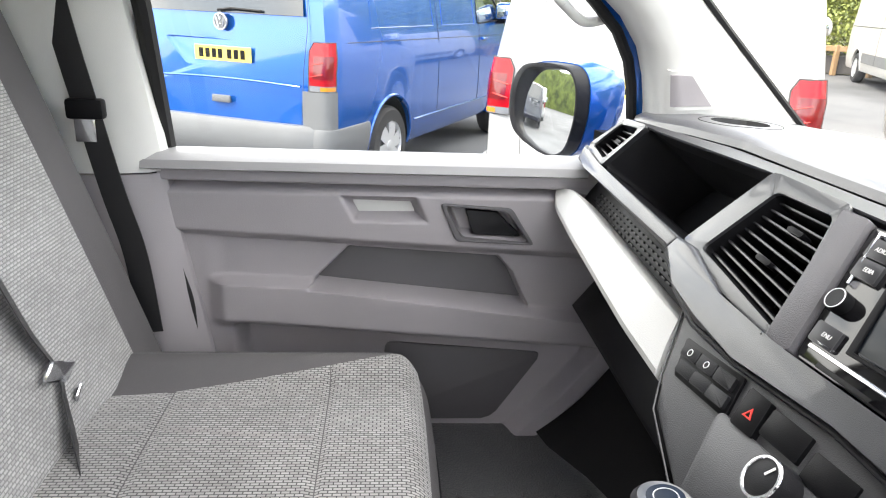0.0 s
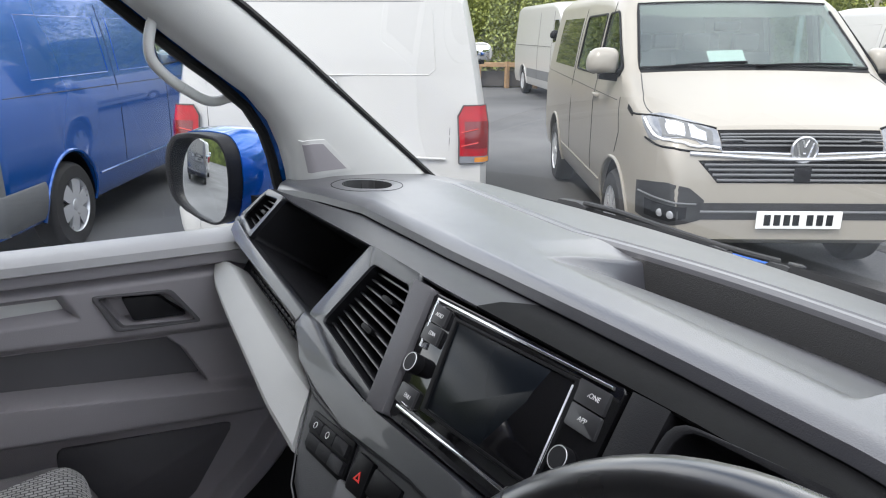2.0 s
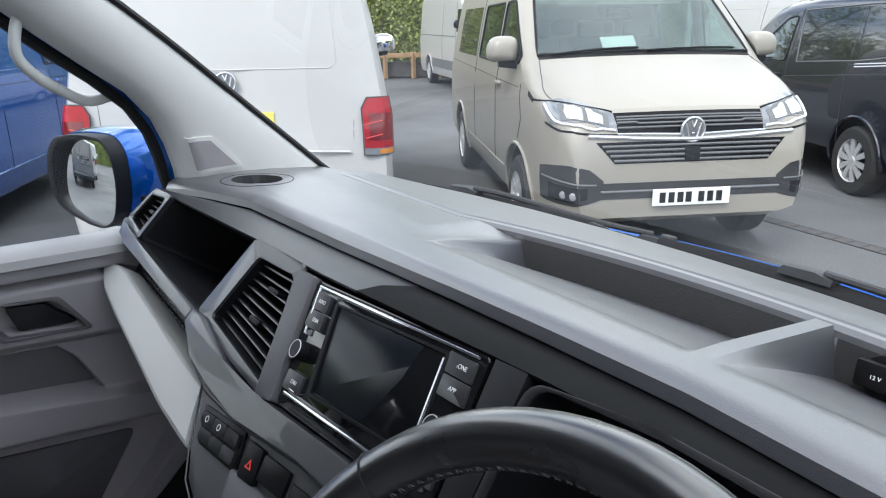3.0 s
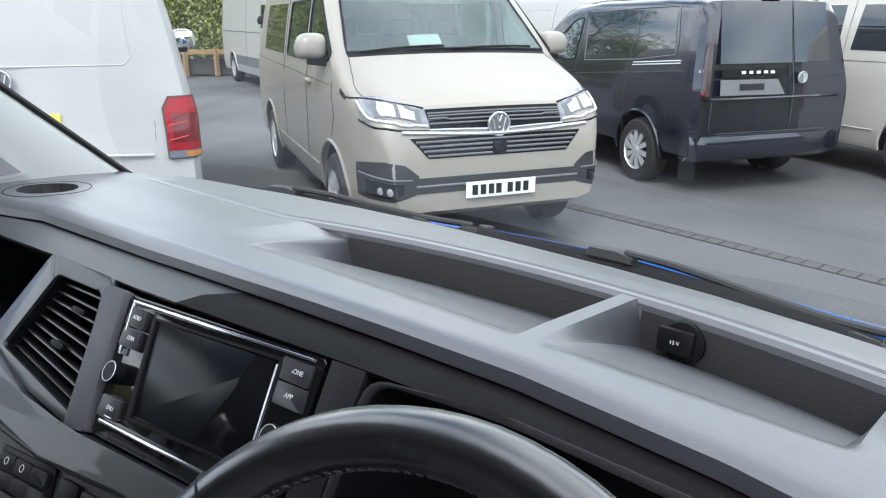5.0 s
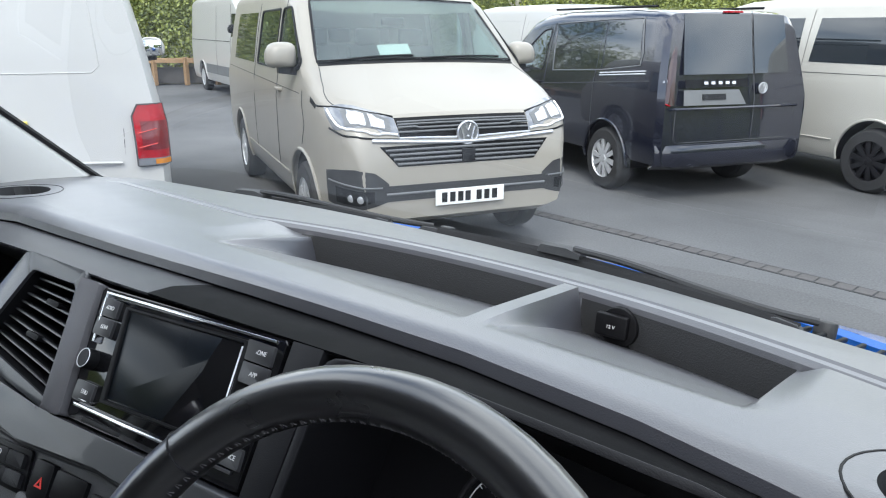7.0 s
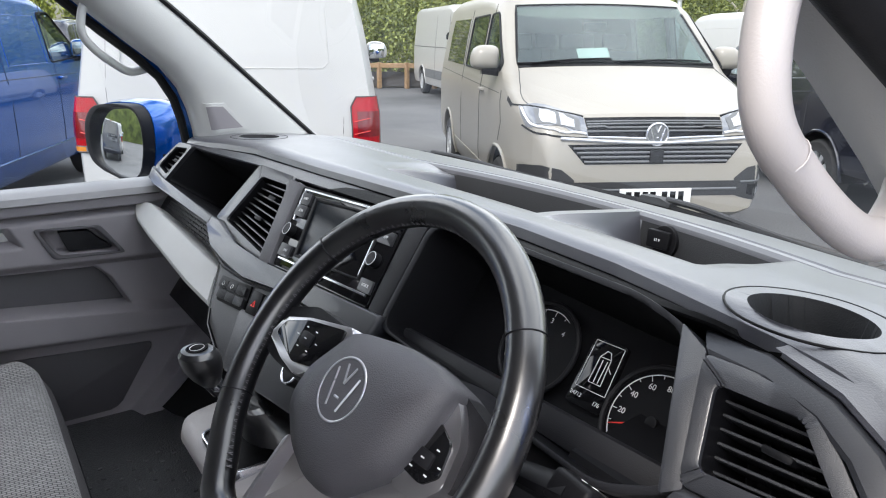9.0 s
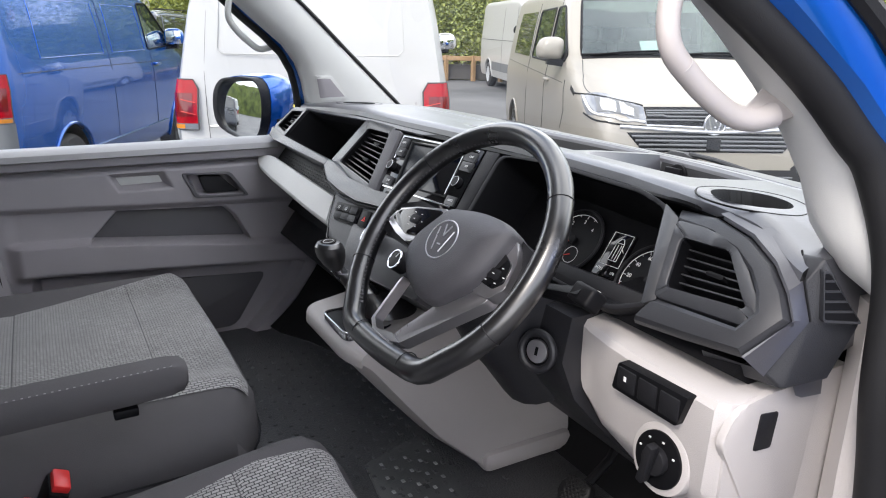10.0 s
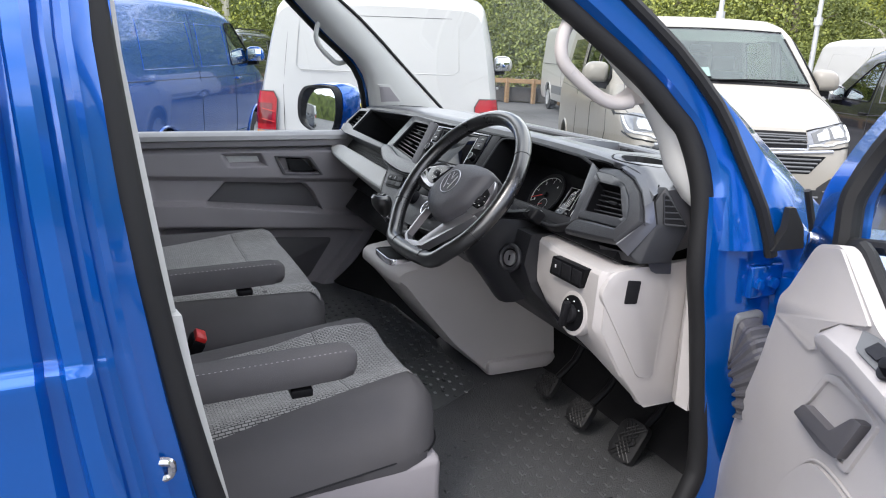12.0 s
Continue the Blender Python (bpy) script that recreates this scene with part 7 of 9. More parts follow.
# 12 volt socket in the dash tray
soc = thing("power_socket", "black round socket cover in the dash tray", "socket", (0.302, 0.787, 1.325))
part("cover", disc((0.306, 0.790, 1.329), (-0.02, -0.99, 0.12), 0.0215, 0.010, 32, 0.002), M_BLACK, soc)
part("cover_tab", rbox(-0.0185, 0.0175, -0.004, 0.006, -0.0125, 0.0125, 0.003, 2, pose(0.301, 0.777, 1.332, -8, 0, 2)), M_BLACK, soc)
writing("12 V", 0.0052, pose(0.301, 0.7725, 1.332, 82, 0, 2), M_MARK, soc)

# ---- parked vehicles ----
# Each is built in its own frame: x to its right, y forward from the rear bumper, z up.
T6 = dict(L=4.90, floor=0.27, W=0.952, wheels=(0.985, 3.985), R=0.335, arch=0.405,
          top=((0.0, 1.86), (0.06, 1.925), (0.16, 1.955), (0.6, 1.985), (2.4, 1.985), (3.0, 1.955), (3.25, 1.905), (3.38, 1.845), (3.97, 1.375), (4.03, 1.345), (4.20, 1.285), (4.42, 1.205), (4.62, 1.125), (4.74, 1.068), (4.82, 0.985), (4.86, 0.90), (4.885, 0.78), (4.90, 0.62)),
          tumble=((0.25, 0.935), (0.42, 0.985), (0.60, 1.0), (1.10, 1.0), (1.25, 0.975), (1.60, 0.915), (1.90, 0.845), (2.0, 0.80)),
          plan=((0.0, 0.955), (0.05, 0.985), (0.16, 1.0), (3.9, 1.0), (4.35, 0.975), (4.6, 0.935), (4.75, 0.885), (4.84, 0.83), (4.90, 0.78)), lean=0.13, belt=1.0, glass=(3.40, 3.96))
CADDY = dict(L=4.50, floor=0.35, W=0.925, wheels=(0.87, 3.625), R=0.325, arch=0.385,
             top=((0.0, 1.70), (0.07, 1.775), (0.2, 1.80), (0.8, 1.825), (2.0, 1.82), (2.5, 1.78), (2.72, 1.72), (3.42, 1.20), (3.55, 1.14), (4.0, 1.03), (4.25, 0.94), (4.38, 0.83), (4.46, 0.7), (4.50, 0.55)),
             tumble=((0.22, 0.93), (0.40, 0.985), (0.60, 1.0), (1.0, 0.995), (1.15, 0.97), (1.5, 0.895), (1.75, 0.825), (1.9, 0.78)),
             plan=((0.0, 0.94), (0.06, 0.985), (0.2, 1.0), (3.5, 1.0), (4.0, 0.96), (4.25, 0.90), (4.40, 0.82), (4.50, 0.72)), lean=0.16, belt=0.95, glass=(2.74, 3.40))
LONG = dict(L=6.0, floor=0.27, W=1.0, wheels=(1.2, 4.85), R=0.35, arch=0.42,
            top=((0.0, 2.20), (0.08, 2.27), (0.3, 2.31), (4.0, 2.31), (4.4, 2.25), (4.75, 2.05), (5.25, 1.42), (5.45, 1.28), (5.75, 1.12), (5.9, 0.95), (5.97, 0.75), (6.0, 0.55)),
            tumble=((0.25, 0.95), (0.5, 1.0), (1.2, 1.0), (1.6, 0.96), (2.3, 0.90), (2.6, 0.85)), plan=((0.0, 0.97), (0.08, 1.0), (5.0, 1.0), (5.5, 0.95), (5.85, 0.86), (6.0, 0.76)), lean=0.05, belt=1.0, glass=(4.78, 5.22))


def half_width(P, y, z):
    return P["W"] * lerp(z, *zip(*P["tumble"])) * lerp(y, *zip(*P["plan"]))


def leaned(P, x, y, z):
    """The tailgate leans forward above the belt."""
    k = P["lean"] * max(0, z - P["belt"]) / (P["top"][0][1] - P["belt"])
    return (x, y + k * max(0, 1 - y / 0.9), z)


def ring_at(P, y):
    zb = P["floor"]
    zb += 0.13 * soft(P["L"] - 0.40, P["L"] - 0.02, y)
    T = lerp(y, *zip(*P["top"]))
    r = min(0.13, (T - zb) * 0.25)
    pts = [(0.0, zb), (half_width(P, y, zb) * 0.86, zb), (half_width(P, y, zb + 0.05) * 0.98, zb + 0.03)]
    n = 11
    for i in range(n):
        z = zb + 0.09 + (T - r - zb - 0.09) * i / (n - 1)
        pts.append((half_width(P, y, z), z))
    w = half_width(P, y, T - r)
    for a in (20, 40, 60, 80):
        pts.append((w - r * 1.15 * (1 - math.cos(radians(a))), T - r + r * math.sin(radians(a))))
    w2 = w - r * 1.15
    for k in (0.85, 0.6, 0.3):
        pts.append((w2 * k, T + 0.018 * (1 - k * k)))
    pts.append((0.0, T + 0.018))
    full = pts + [(-x, z) for x, z in reversed(pts[1:-1])]
    return [leaned(P, x, y, z) for x, z in full]


def top_skin(P, x, y, off=0.0):
    T = lerp(y, *zip(*P["top"]))
    r = 0.13
    w = max(0.2, half_width(P, y, T - r) - r * 1.15)
    return T + 0.018 * max(0, 1 - (x / w) ** 2) + off


def nose_y(P, x, z):
    ys, zs = zip(*P["top"])
    y = float(np.interp(-z, [-q for q in zs[8:]], ys[8:]))
    pl = P["plan"]
    lim = float(np.interp(-abs(x) / (P["W"] * lerp(z, *zip(*P["tumble"]))), [-q[1] for q in pl[3:]], [q[0] for q in pl[3:]]))
    return min(y, lim)


DOOR_GLASS = [(3.07, 1.775), (3.36, 1.785), (3.90, 1.375), (3.88, 1.330), (3.07, 1.300)]
SIDE_GLASS = [(2.12, 1.765), (2.97, 1.775), (2.99, 1.300), (2.10, 1.300)]


def cabin_hollow(P, y0, y1):
    """The room inside a van's body."""
    rings = []
    for i in range(15):
        y = y0 + (y1 - y0) * i / 14
        T = lerp(y, *zip(*P["top"])) - 0.075
        zs = [0.80 + (T - 0.10 - 0.80) * k / 6 for k in range(7)]
        half = [(half_width(P, y, z) - 0.055, z) for z in zs] + [(half_width(P, y, T - 0.1) - 0.10, T - 0.02), (half_width(P, y, T - 0.1) - 0.2, T)]
        rings.append([(x, y, z) for x, z in half] + [(-x, y, z) for x, z in reversed(half)])
    return loft(rings)


class Van:
    def __init__(self, P, name, label, category, at, paint, group="", root=None, rooms=None, openings=(), screen=False):
        self.P, self.paint, self.ob, self.hollow = P, paint, root, bool(rooms)
        if root:
            return
        self.ob = thing(name, label, category, at, group)
        stations = sorted({round(q, 3) for q in [p[0] for p in P["top"]] + [P["L"] * i / 30 for i in range(31)]})
        body = loft([ring_at(P, y) for y in stations])
        bmesh.ops.recalc_face_normals(body, faces=body.faces)
        self.skin = BVHTree.FromBMesh(body)
        me = bpy.data.meshes.new("body")
        body.to_mesh(me)
        body.free()
        tmp = bpy.data.objects.new("tmp", me)
        scene.collection.objects.link(tmp)
        cut = bmesh.new()
        for y in P["wheels"]:
            for s in (-1, 1):
                same(cut, disc((s * (P["W"] - 0.30), y, P["R"] + 0.02), (s, 0, 0), P["arch"], 0.6, 40))
        tools = [cut]
        if P is T6 and paint is not M_BEIGE:
            rec = rounded([(-0.58, 1.20), (0.58, 1.20), (0.38, 0.975), (-0.38, 0.975)], 0.05)
            tools.append(loft([[leaned(P, x, y, z) for x, z in q] for y, q in ((-0.06, inset(rec, -0.012)), (0.0, rec), (0.030, inset(rec, 0.05)), (0.034, inset(rec, 0.08)))]))
        if rooms:
            tools.append(cabin_hollow(P, *rooms))
            through_cut = bmesh.new()
            for q in openings:
                for s in (-1, 1):
                    same(through_cut, prism(rounded(q, 0.05), 0.50, 1.20, lambda a, b, h: (s * h, a, b), 0))
            if openings:
                tools.append(through_cut)
            if screen:
                g0, g1 = P["glass"]
                tools.append(loft([[(x, y, top_skin(P, 0, y) + d) for x, y in ((-0.70, g0), (0.70, g0), (0.79, g1), (-0.79, g1))] for d in (-0.22, 0.06)]))
        cutters = []
        for k, tool in enumerate(tools):
            bmesh.ops.recalc_face_normals(tool, faces=tool.faces)
            cm = bpy.data.meshes.new("cut")
            tool.to_mesh(cm)
            tool.free()
            co = bpy.data.objects.new("cut", cm)
            scene.collection.objects.link(co)
            cutters.append(co)
            md = tmp.modifiers.new("cut", "BOOLEAN")
            md.operation, md.object, md.solver = "DIFFERENCE", co, "EXACT"
        bpy.context.view_layer.update()
        done = bpy.data.meshes.new_from_object(tmp.evaluated_get(bpy.context.evaluated_depsgraph_get()))
        bpy.data.objects.remove(tmp)
        for co in cutters:
            bpy.data.objects.remove(co)
        bm = bmesh.new()
        bm.from_mesh(done)
        bpy.data.meshes.remove(done)
        self.body = self.add("body", bm, paint, angle=24)
        for y in P["wheels"]:
            for s in (-1, 1):
                arc = [(a0, P["arch"] - 0.004) for a0 in range(-10, 191, 10)]
                rows = [[(x, y + r * math.cos(radians(a)), P["R"] + 0.02 + r * math.sin(radians(a))) for a, r in arc] for x in (s * (P["W"] - 0.04), s * (P["W"] - 0.32))]
                self.add("arch_liner", loft(rows, False), M_BLACK)
                lip = [leaned(P, s * (half_width(P, y + P["arch"] * math.cos(radians(a)), P["R"] + 0.02 + P["arch"] * math.sin(radians(a))) + 0.004), y + P["arch"] * math.cos(radians(a)), P["R"] + 0.02 + P["arch"] * math.sin(radians(a))) for a in range(-8, 189, 7)]
                self.add("arch_lip", tube(lip, 0.014, 6), paint)

    def add(self, name, bm, mt, parent=None, label="", angle=32):
        return part(name, bm, mt, parent or self.ob, label, True, angle)

    def hug(self, p, off=0.0):
        """The nearest place on the body's skin, stood off by off."""
        c, n, _, _ = self.skin.find_nearest(Vector(p))
        return c + n * off

    def around(self, a, z, off=0.0, y0=4.3):
        """The skin as met from inside the nose at a bearing in degrees from straight ahead."""
        d = Vector((math.sin(radians(a)), math.cos(radians(a)), 0))
        c, n, _, _ = self.skin.ray_cast(Vector((0, y0, z)), d)
        return c + d * off

    def patch(self, name, corners, mt, off=0.005, t=0.010, parent=None, label="", n=12, m=5):
        """A plate laid on the skin between four corners."""
        return self.add(name, thick(quad3(corners, lambda p: self.hug(p, off), n, m), t), mt, parent, label)

    def rod(self, name, pts, r, mt, parent=None, off=0.004, label="", n=6):
        return self.add(name, tube([self.hug(p, off) for p in smooth_path(pts, 5)], r, n), mt, parent, label)

    def pane(self, name, outline, s, label=""):
        """A side window set into its opening, with its black rim."""
        o = rounded(outline, 0.05)
        p = self.add(name, prism(o, -0.006, 0.001, lambda a, b, h: self.side(s, 0.0)(a, b, h), 0), M_VANGL, None, label)
        p.visible_shadow = False
        self.add("window_rim", tube([self.side(s, 0.001)(a, b) for a, b in o], 0.009, 6, True), M_BLACK, p)

    def side(self, s, off=0.006):
        P = self.P
        return lambda y, z, *h: Vector(leaned(P, s * (half_width(P, y, z) + off + (h[0] if h else 0)), y, z))

    def rear(self, off=0.008):
        P = self.P
        return lambda x, z, *h: Vector(leaned(P, x, -off - (h[0] if h else 0) + 0.045 * max(0, abs(x) / (P["W"] * 0.93)) ** 8, z))

    def front(self, off=0.008):
        P = self.P
        return lambda x, z, *h: Vector((x, nose_y(P, x, z) + off + (h[0] if h else 0), z))

    def panel(self, name, corners, f, mt, label="", t=0.006, parent=None, n=8, m=5):
        return self.add(name, thick(quad(corners, f, n, m), t), mt, parent, label)

    def seam(self, pts, f, r=0.0035):
        path = []
        for a, b in zip(pts, pts[1:]):
            for i in range(6):
                q = Vector(a).lerp(Vector(b), i / 6)
                path.append(f(q.x, q.y))
        path.append(f(*pts[-1]))
        return self.add("seam", tube(path, r * 0.75, 5), M_SEAM)

    def wheels(self, spokes, mt, cover=False):
        P = self.P
        for y in P["wheels"]:
            for s in (-1, 1):
                x = s * (P["W"] - 0.005)
                R, w = P["R"], 0.205
                prof = ((R * 0.62, 0), (R * 0.90, 0.002), (R * 0.97, 0.022), (R, 0.05), (R, w - 0.05), (R * 0.97, w - 0.02), (R * 0.88, w), (R * 0.62, w))
                wh = self.add("wheel", loft([[(x - s * d, y + r * math.cos(a), R + r * math.sin(a)) for r, d in prof] for a in [2 * math.pi * i / 40 for i in range(41)]], False), M_TYRE)
                rr = R * 0.66
                self.add("rim", loft([[(x - s * d, y + r * math.cos(a), R + r * math.sin(a)) for r, d in ((rr, 0.004), (rr * 0.96, 0.0), (rr * 0.92, 0.012), (rr * 0.90, 0.06))] for a in [2 * math.pi * i / 40 for i in range(41)]], False), mt, wh)
                self.add("brake", disc((x - s * 0.10, y, R), (s, 0, 0), rr * 0.93, 0.02, 28), M_BLACK, wh)
                for k in range(spokes):
                    a = 2 * math.pi * (k + 0.25) / spokes
                    u, v = Vector((0, math.cos(a), math.sin(a))), Vector((0, -math.sin(a), math.cos(a)))
                    w0, w1 = (rr * 0.20, rr * 0.30) if cover else (rr * 0.10, rr * 0.13)
                    c = Vector((x, y, R))
                    o = Vector((-s, 0, 0))
                    rings = [[c + u * q + v * ww + o * d, c + u * q - v * ww + o * d, c + u * q - v * ww * 0.8 + o * (d + 0.03), c + u * q + v * ww * 0.8 + o * (d + 0.03)] for q, ww, d in ((rr * 0.12, w0 * 0.7, 0.012), (rr * 0.5, (w0 + w1) / 2, 0.006), (rr * 0.93, w1, 0.012))]
                    self.add("spoke", loft(rings), mt, wh)
                self.add("hub", disc((x - s * 0.03, y, R), (s, 0, 0), rr * 0.2, 0.025, 20, 0.004), mt, wh)

    def mirror(self, s, y, z, paint):
        x = s * (half_width(self.P, y, z) + 0.115)
        rings = []
        for k, d in ((0.90, -0.045), (1.0, -0.02), (1.0, 0.02), (0.93, 0.055), (0.74, 0.085), (0.40, 0.10)):
            rings.append([(x + s * a * k, y + d, z + 0.02 + b * k) for a, b in rounded([(-0.115, 0.075), (-0.06, 0.105), (0.07, 0.100), (0.12, 0.03), (0.115, -0.075), (-0.11, -0.090)], 0.05)])
        m = self.add("door_mirror", loft(rings), paint, angle=60)
        self.add("mirror_glass", rbox(x - 0.088, x + 0.088, y - 0.050, y - 0.043, z - 0.055, z + 0.095, 0.003), M_MIRROR, m)
        self.add("mirror_base", loft([[(x + s * 0.03, y - 0.02, z - 0.100), (x + s * 0.03, y + 0.06, z - 0.100), (x + s * 0.03, y + 0.06, z - 0.06), (x + s * 0.03, y - 0.02, z - 0.06)],
                                      [(x - s * 0.09, y, z - 0.115), (x - s * 0.09, y + 0.07, z - 0.115), (x - s * 0.09, y + 0.07, z - 0.055), (x - s * 0.09, y, z - 0.055)],
                                      [(x - s * 0.135, y, z - 0.12), (x - s * 0.135, y + 0.09, z - 0.12), (x - s * 0.135, y + 0.09, z + 0.02), (x - s * 0.135, y, z + 0.02)]]), M_BLACK, m)

    def badge(self, c, axis, r=0.065):
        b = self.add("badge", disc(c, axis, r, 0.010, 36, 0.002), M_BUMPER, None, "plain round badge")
        self.add("badge_ring", torus(Vector(c) + Vector(axis) * 0.010, axis, r * 0.92, r * 0.10, 36, 8), M_BADGE, b)
        at = Matrix.Translation(Vector(c) + Vector(axis) * 0.011)
        for x0, z0, x1, z1 in ((-0.62, 0.52, -0.30, -0.62), (0.62, 0.52, 0.30, -0.62), (-0.24, 0.74, 0.0, 0.16), (0.24, 0.74, 0.0, 0.16), (-0.10, -0.28, 0.10, -0.28)):
            self.add("badge_stroke", tube([at @ Vector((x0 * r, 0, z0 * r)), at @ Vector((x1 * r, 0, z1 * r))], r * 0.085, 6), M_BADGE, b)

    def plate(self, c, mt, facing, up=0.0):
        m = Matrix.Translation(c) @ pose(0, 0, 0, up, 0, 0 if facing < 0 else 180)
        p = self.add("number_plate", rbox(-0.26, 0.26, -0.006, 0.004, -0.055, 0.055, 0.003, 1, m), mt)
        for i, x in enumerate((-0.195, -0.135, -0.075, -0.02, 0.065, 0.125, 0.185)):
            self.add("plate_bar", rbox(x - 0.02, x + 0.02, -0.0085, -0.005, -0.034, 0.034, 0.001, 1, m), M_BLACK, p)


def rear_details(v, bumper, window, lamp_bar=True):
    """Tailgate, lamps, bumper, plate of a mid-size van seen from behind."""
    r0 = v.rear()
    P = v.P
    wx, wy = (0.725, 0.80, 0.87, 0.905, 0.928, 0.944, 0.953, 0.960, 0.963, 0.963, 0.963), (-0.012, -0.012, -0.012, -0.006, 0.008, 0.030, 0.06, 0.12, 0.20, 0.35, 0.60)
    run = [0.0]
    for k in range(1, len(wx)):
        run.append(run[-1] + math.hypot(wx[k] - wx[k - 1], wy[k] - wy[k - 1]))

    def wrap(s, u, z, off=0.0):
        """Round the rear corner: u metres from the tailgate's edge."""
        x, y = lerp(u, run, wx), lerp(u, run, wy)
        k = soft(0.15, 0.25, u)
        return Vector(leaned(P, s * (x * lerp(z, *zip(*P["tumble"])) + off * k), y - off * (1 - k), z))
    for s in (-1, 1):
        lamp = None
        for nm, mt, z0, z1 in (("tail_lamp", M_LAMPRED, 0.915, 1.210), ("lamp_foot", M_LAMPCLR, 0.874, 0.914)):
            rows = []
            for j in range(9):
                b = z0 + (z1 - z0) * j / 8
                cutl = 0.055 + 0.04 * max(0, (b - 1.15) / 0.06)
                rows.append([wrap(s, cutl + (0.275 - cutl) * i / 20, b, 0.004) for i in range(21)])
            bm = thick(loft(rows, False), 0.012)
            if lamp is None:
                lamp = v.add(nm, bm, mt, None, "red tail lamp with a clear foot")
            else:
                v.add(nm, bm, mt, lamp)
        v.add("lamp_core", thick(loft([[wrap(s, a, b, 0.007) for a in (0.09, 0.12, 0.15, 0.18, 0.21, 0.24)] for b in (0.96, 1.00, 1.04, 1.08, 1.12)], False), 0.010), M_LAMPDARK, lamp, "darker red middle lens")
        v.add("amber_lens", thick(loft([[wrap(s, a, b, 0.007) for a in (0.15, 0.18, 0.21, 0.24, 0.26)] for b in (0.880, 0.894, 0.908)], False), 0.010), M_AMBER, lamp, "amber indicator lens")
        edge = [(0.055, 0.872), (0.10, 0.872), (0.2, 0.872), (0.276, 0.872), (0.276, 0.98), (0.276, 1.10), (0.276, 1.211), (0.2, 1.211), (0.15, 1.211), (0.097, 1.211), (0.055, 1.15), (0.055, 1.0), (0.055, 0.872)]
        v.add("lamp_gap", tube([wrap(s, a, b, 0.003) for a, b in edge], 0.005, 6), M_SEAM, lamp)
        for k in range(2):
            b = 0.96 + 0.08 * k
            v.add("lamp_bar", tube([wrap(s, a, b + 0.22 * a, 0.010) for a in (0.07, 0.09, 0.11, 0.14, 0.17)], 0.003, 6), M_NEEDLE, lamp)
    gate = v.seam([(-0.70, 0.62), (-0.72, 0.95), (-0.735, 1.28), (-0.70, 1.80), (0.70, 1.80), (0.735, 1.28), (0.72, 0.95), (0.70, 0.62)], v.rear(0.001), 0.003)
    if window:
        v.panel("rear_window", [(-0.66, 1.80), (0.66, 1.80), (0.70, 1.38), (-0.70, 1.38)], v.rear(0.006), M_VGLASS, "dark tinted rear window", n=12)
        v.add("rear_wiper", tube([r0(-0.02, 1.395, 0.02), r0(0.10, 1.41, 0.025), r0(0.36, 1.40, 0.018)], 0.010, 6), M_BLACK)
    else:
        v.add("panel_swage", tube([v.rear(0.002)(x, z) for x, z in ((-0.62, 1.76), (-0.64, 1.42), (-0.60, 1.385), (0.60, 1.385), (0.64, 1.42), (0.62, 1.76))], 0.004, 6), v.paint)
    v.plate(tuple(r0(0, 1.085, -0.030)), M_PLATE_Y, -1)
    v.badge(tuple(r0(0, 1.315, 0.002)), (0, -1, 0), 0.062)
    v.add("gate_handle", rbox(-0.085, 0.085, -0.022, 0.0, 0.73, 0.785, 0.008), M_BUMPER)
    v.add("gate_crease", tube([r0(x, 0.915 - 0.02 * (abs(x) / 0.7) ** 2, 0.004) for x in [-0.7 + 0.14 * i for i in range(11)]], 0.009, 6), v.paint)
    rows = []
    for i in range(21):
        x = -0.925 + 1.85 * i / 20
        y = -0.05 + 0.11 * (abs(x) / 0.925) ** 6
        rows.append([(x, y + 0.05, 0.60), (x, y + 0.005, 0.60), (x, y - 0.012, 0.57), (x, y - 0.012, 0.47), (x, y + 0.01, 0.38), (x, y + 0.06, 0.33)])
    bp = v.add("rear_bumper", thick(loft(rows, False), -0.02), bumper)
    for s in (-1, 1):
        v.add("bumper_corner", thick(loft([[wrap(s, 0.10 + 0.66 * i / 24, z, o) for i in range(25)] for z, o in ((0.33, 0.004), (0.38, 0.016), (0.47, 0.022), (0.57, 0.022), (0.60, 0.010), (0.605, 0.0))], False), 0.01), bumper, bp)
        v.add("reflector", tube([(s * x, -0.066 + 0.11 * (x / 0.925) ** 6, 0.545 + 0.02 * (x - 0.62)) for x in (0.60, 0.70, 0.80, 0.88)], 0.013, 6), M_LAMPRED, bp)
        if bumper is M_BUMPER:
            v.add("corner_cover", thick(loft([[wrap(s, 0.0 + 0.29 * i / 20, z, 0.005) for i in range(21)] for z in (0.60, 0.70, 0.80, 0.870)], False), 0.008), bumper, bp, "grey corner cover")


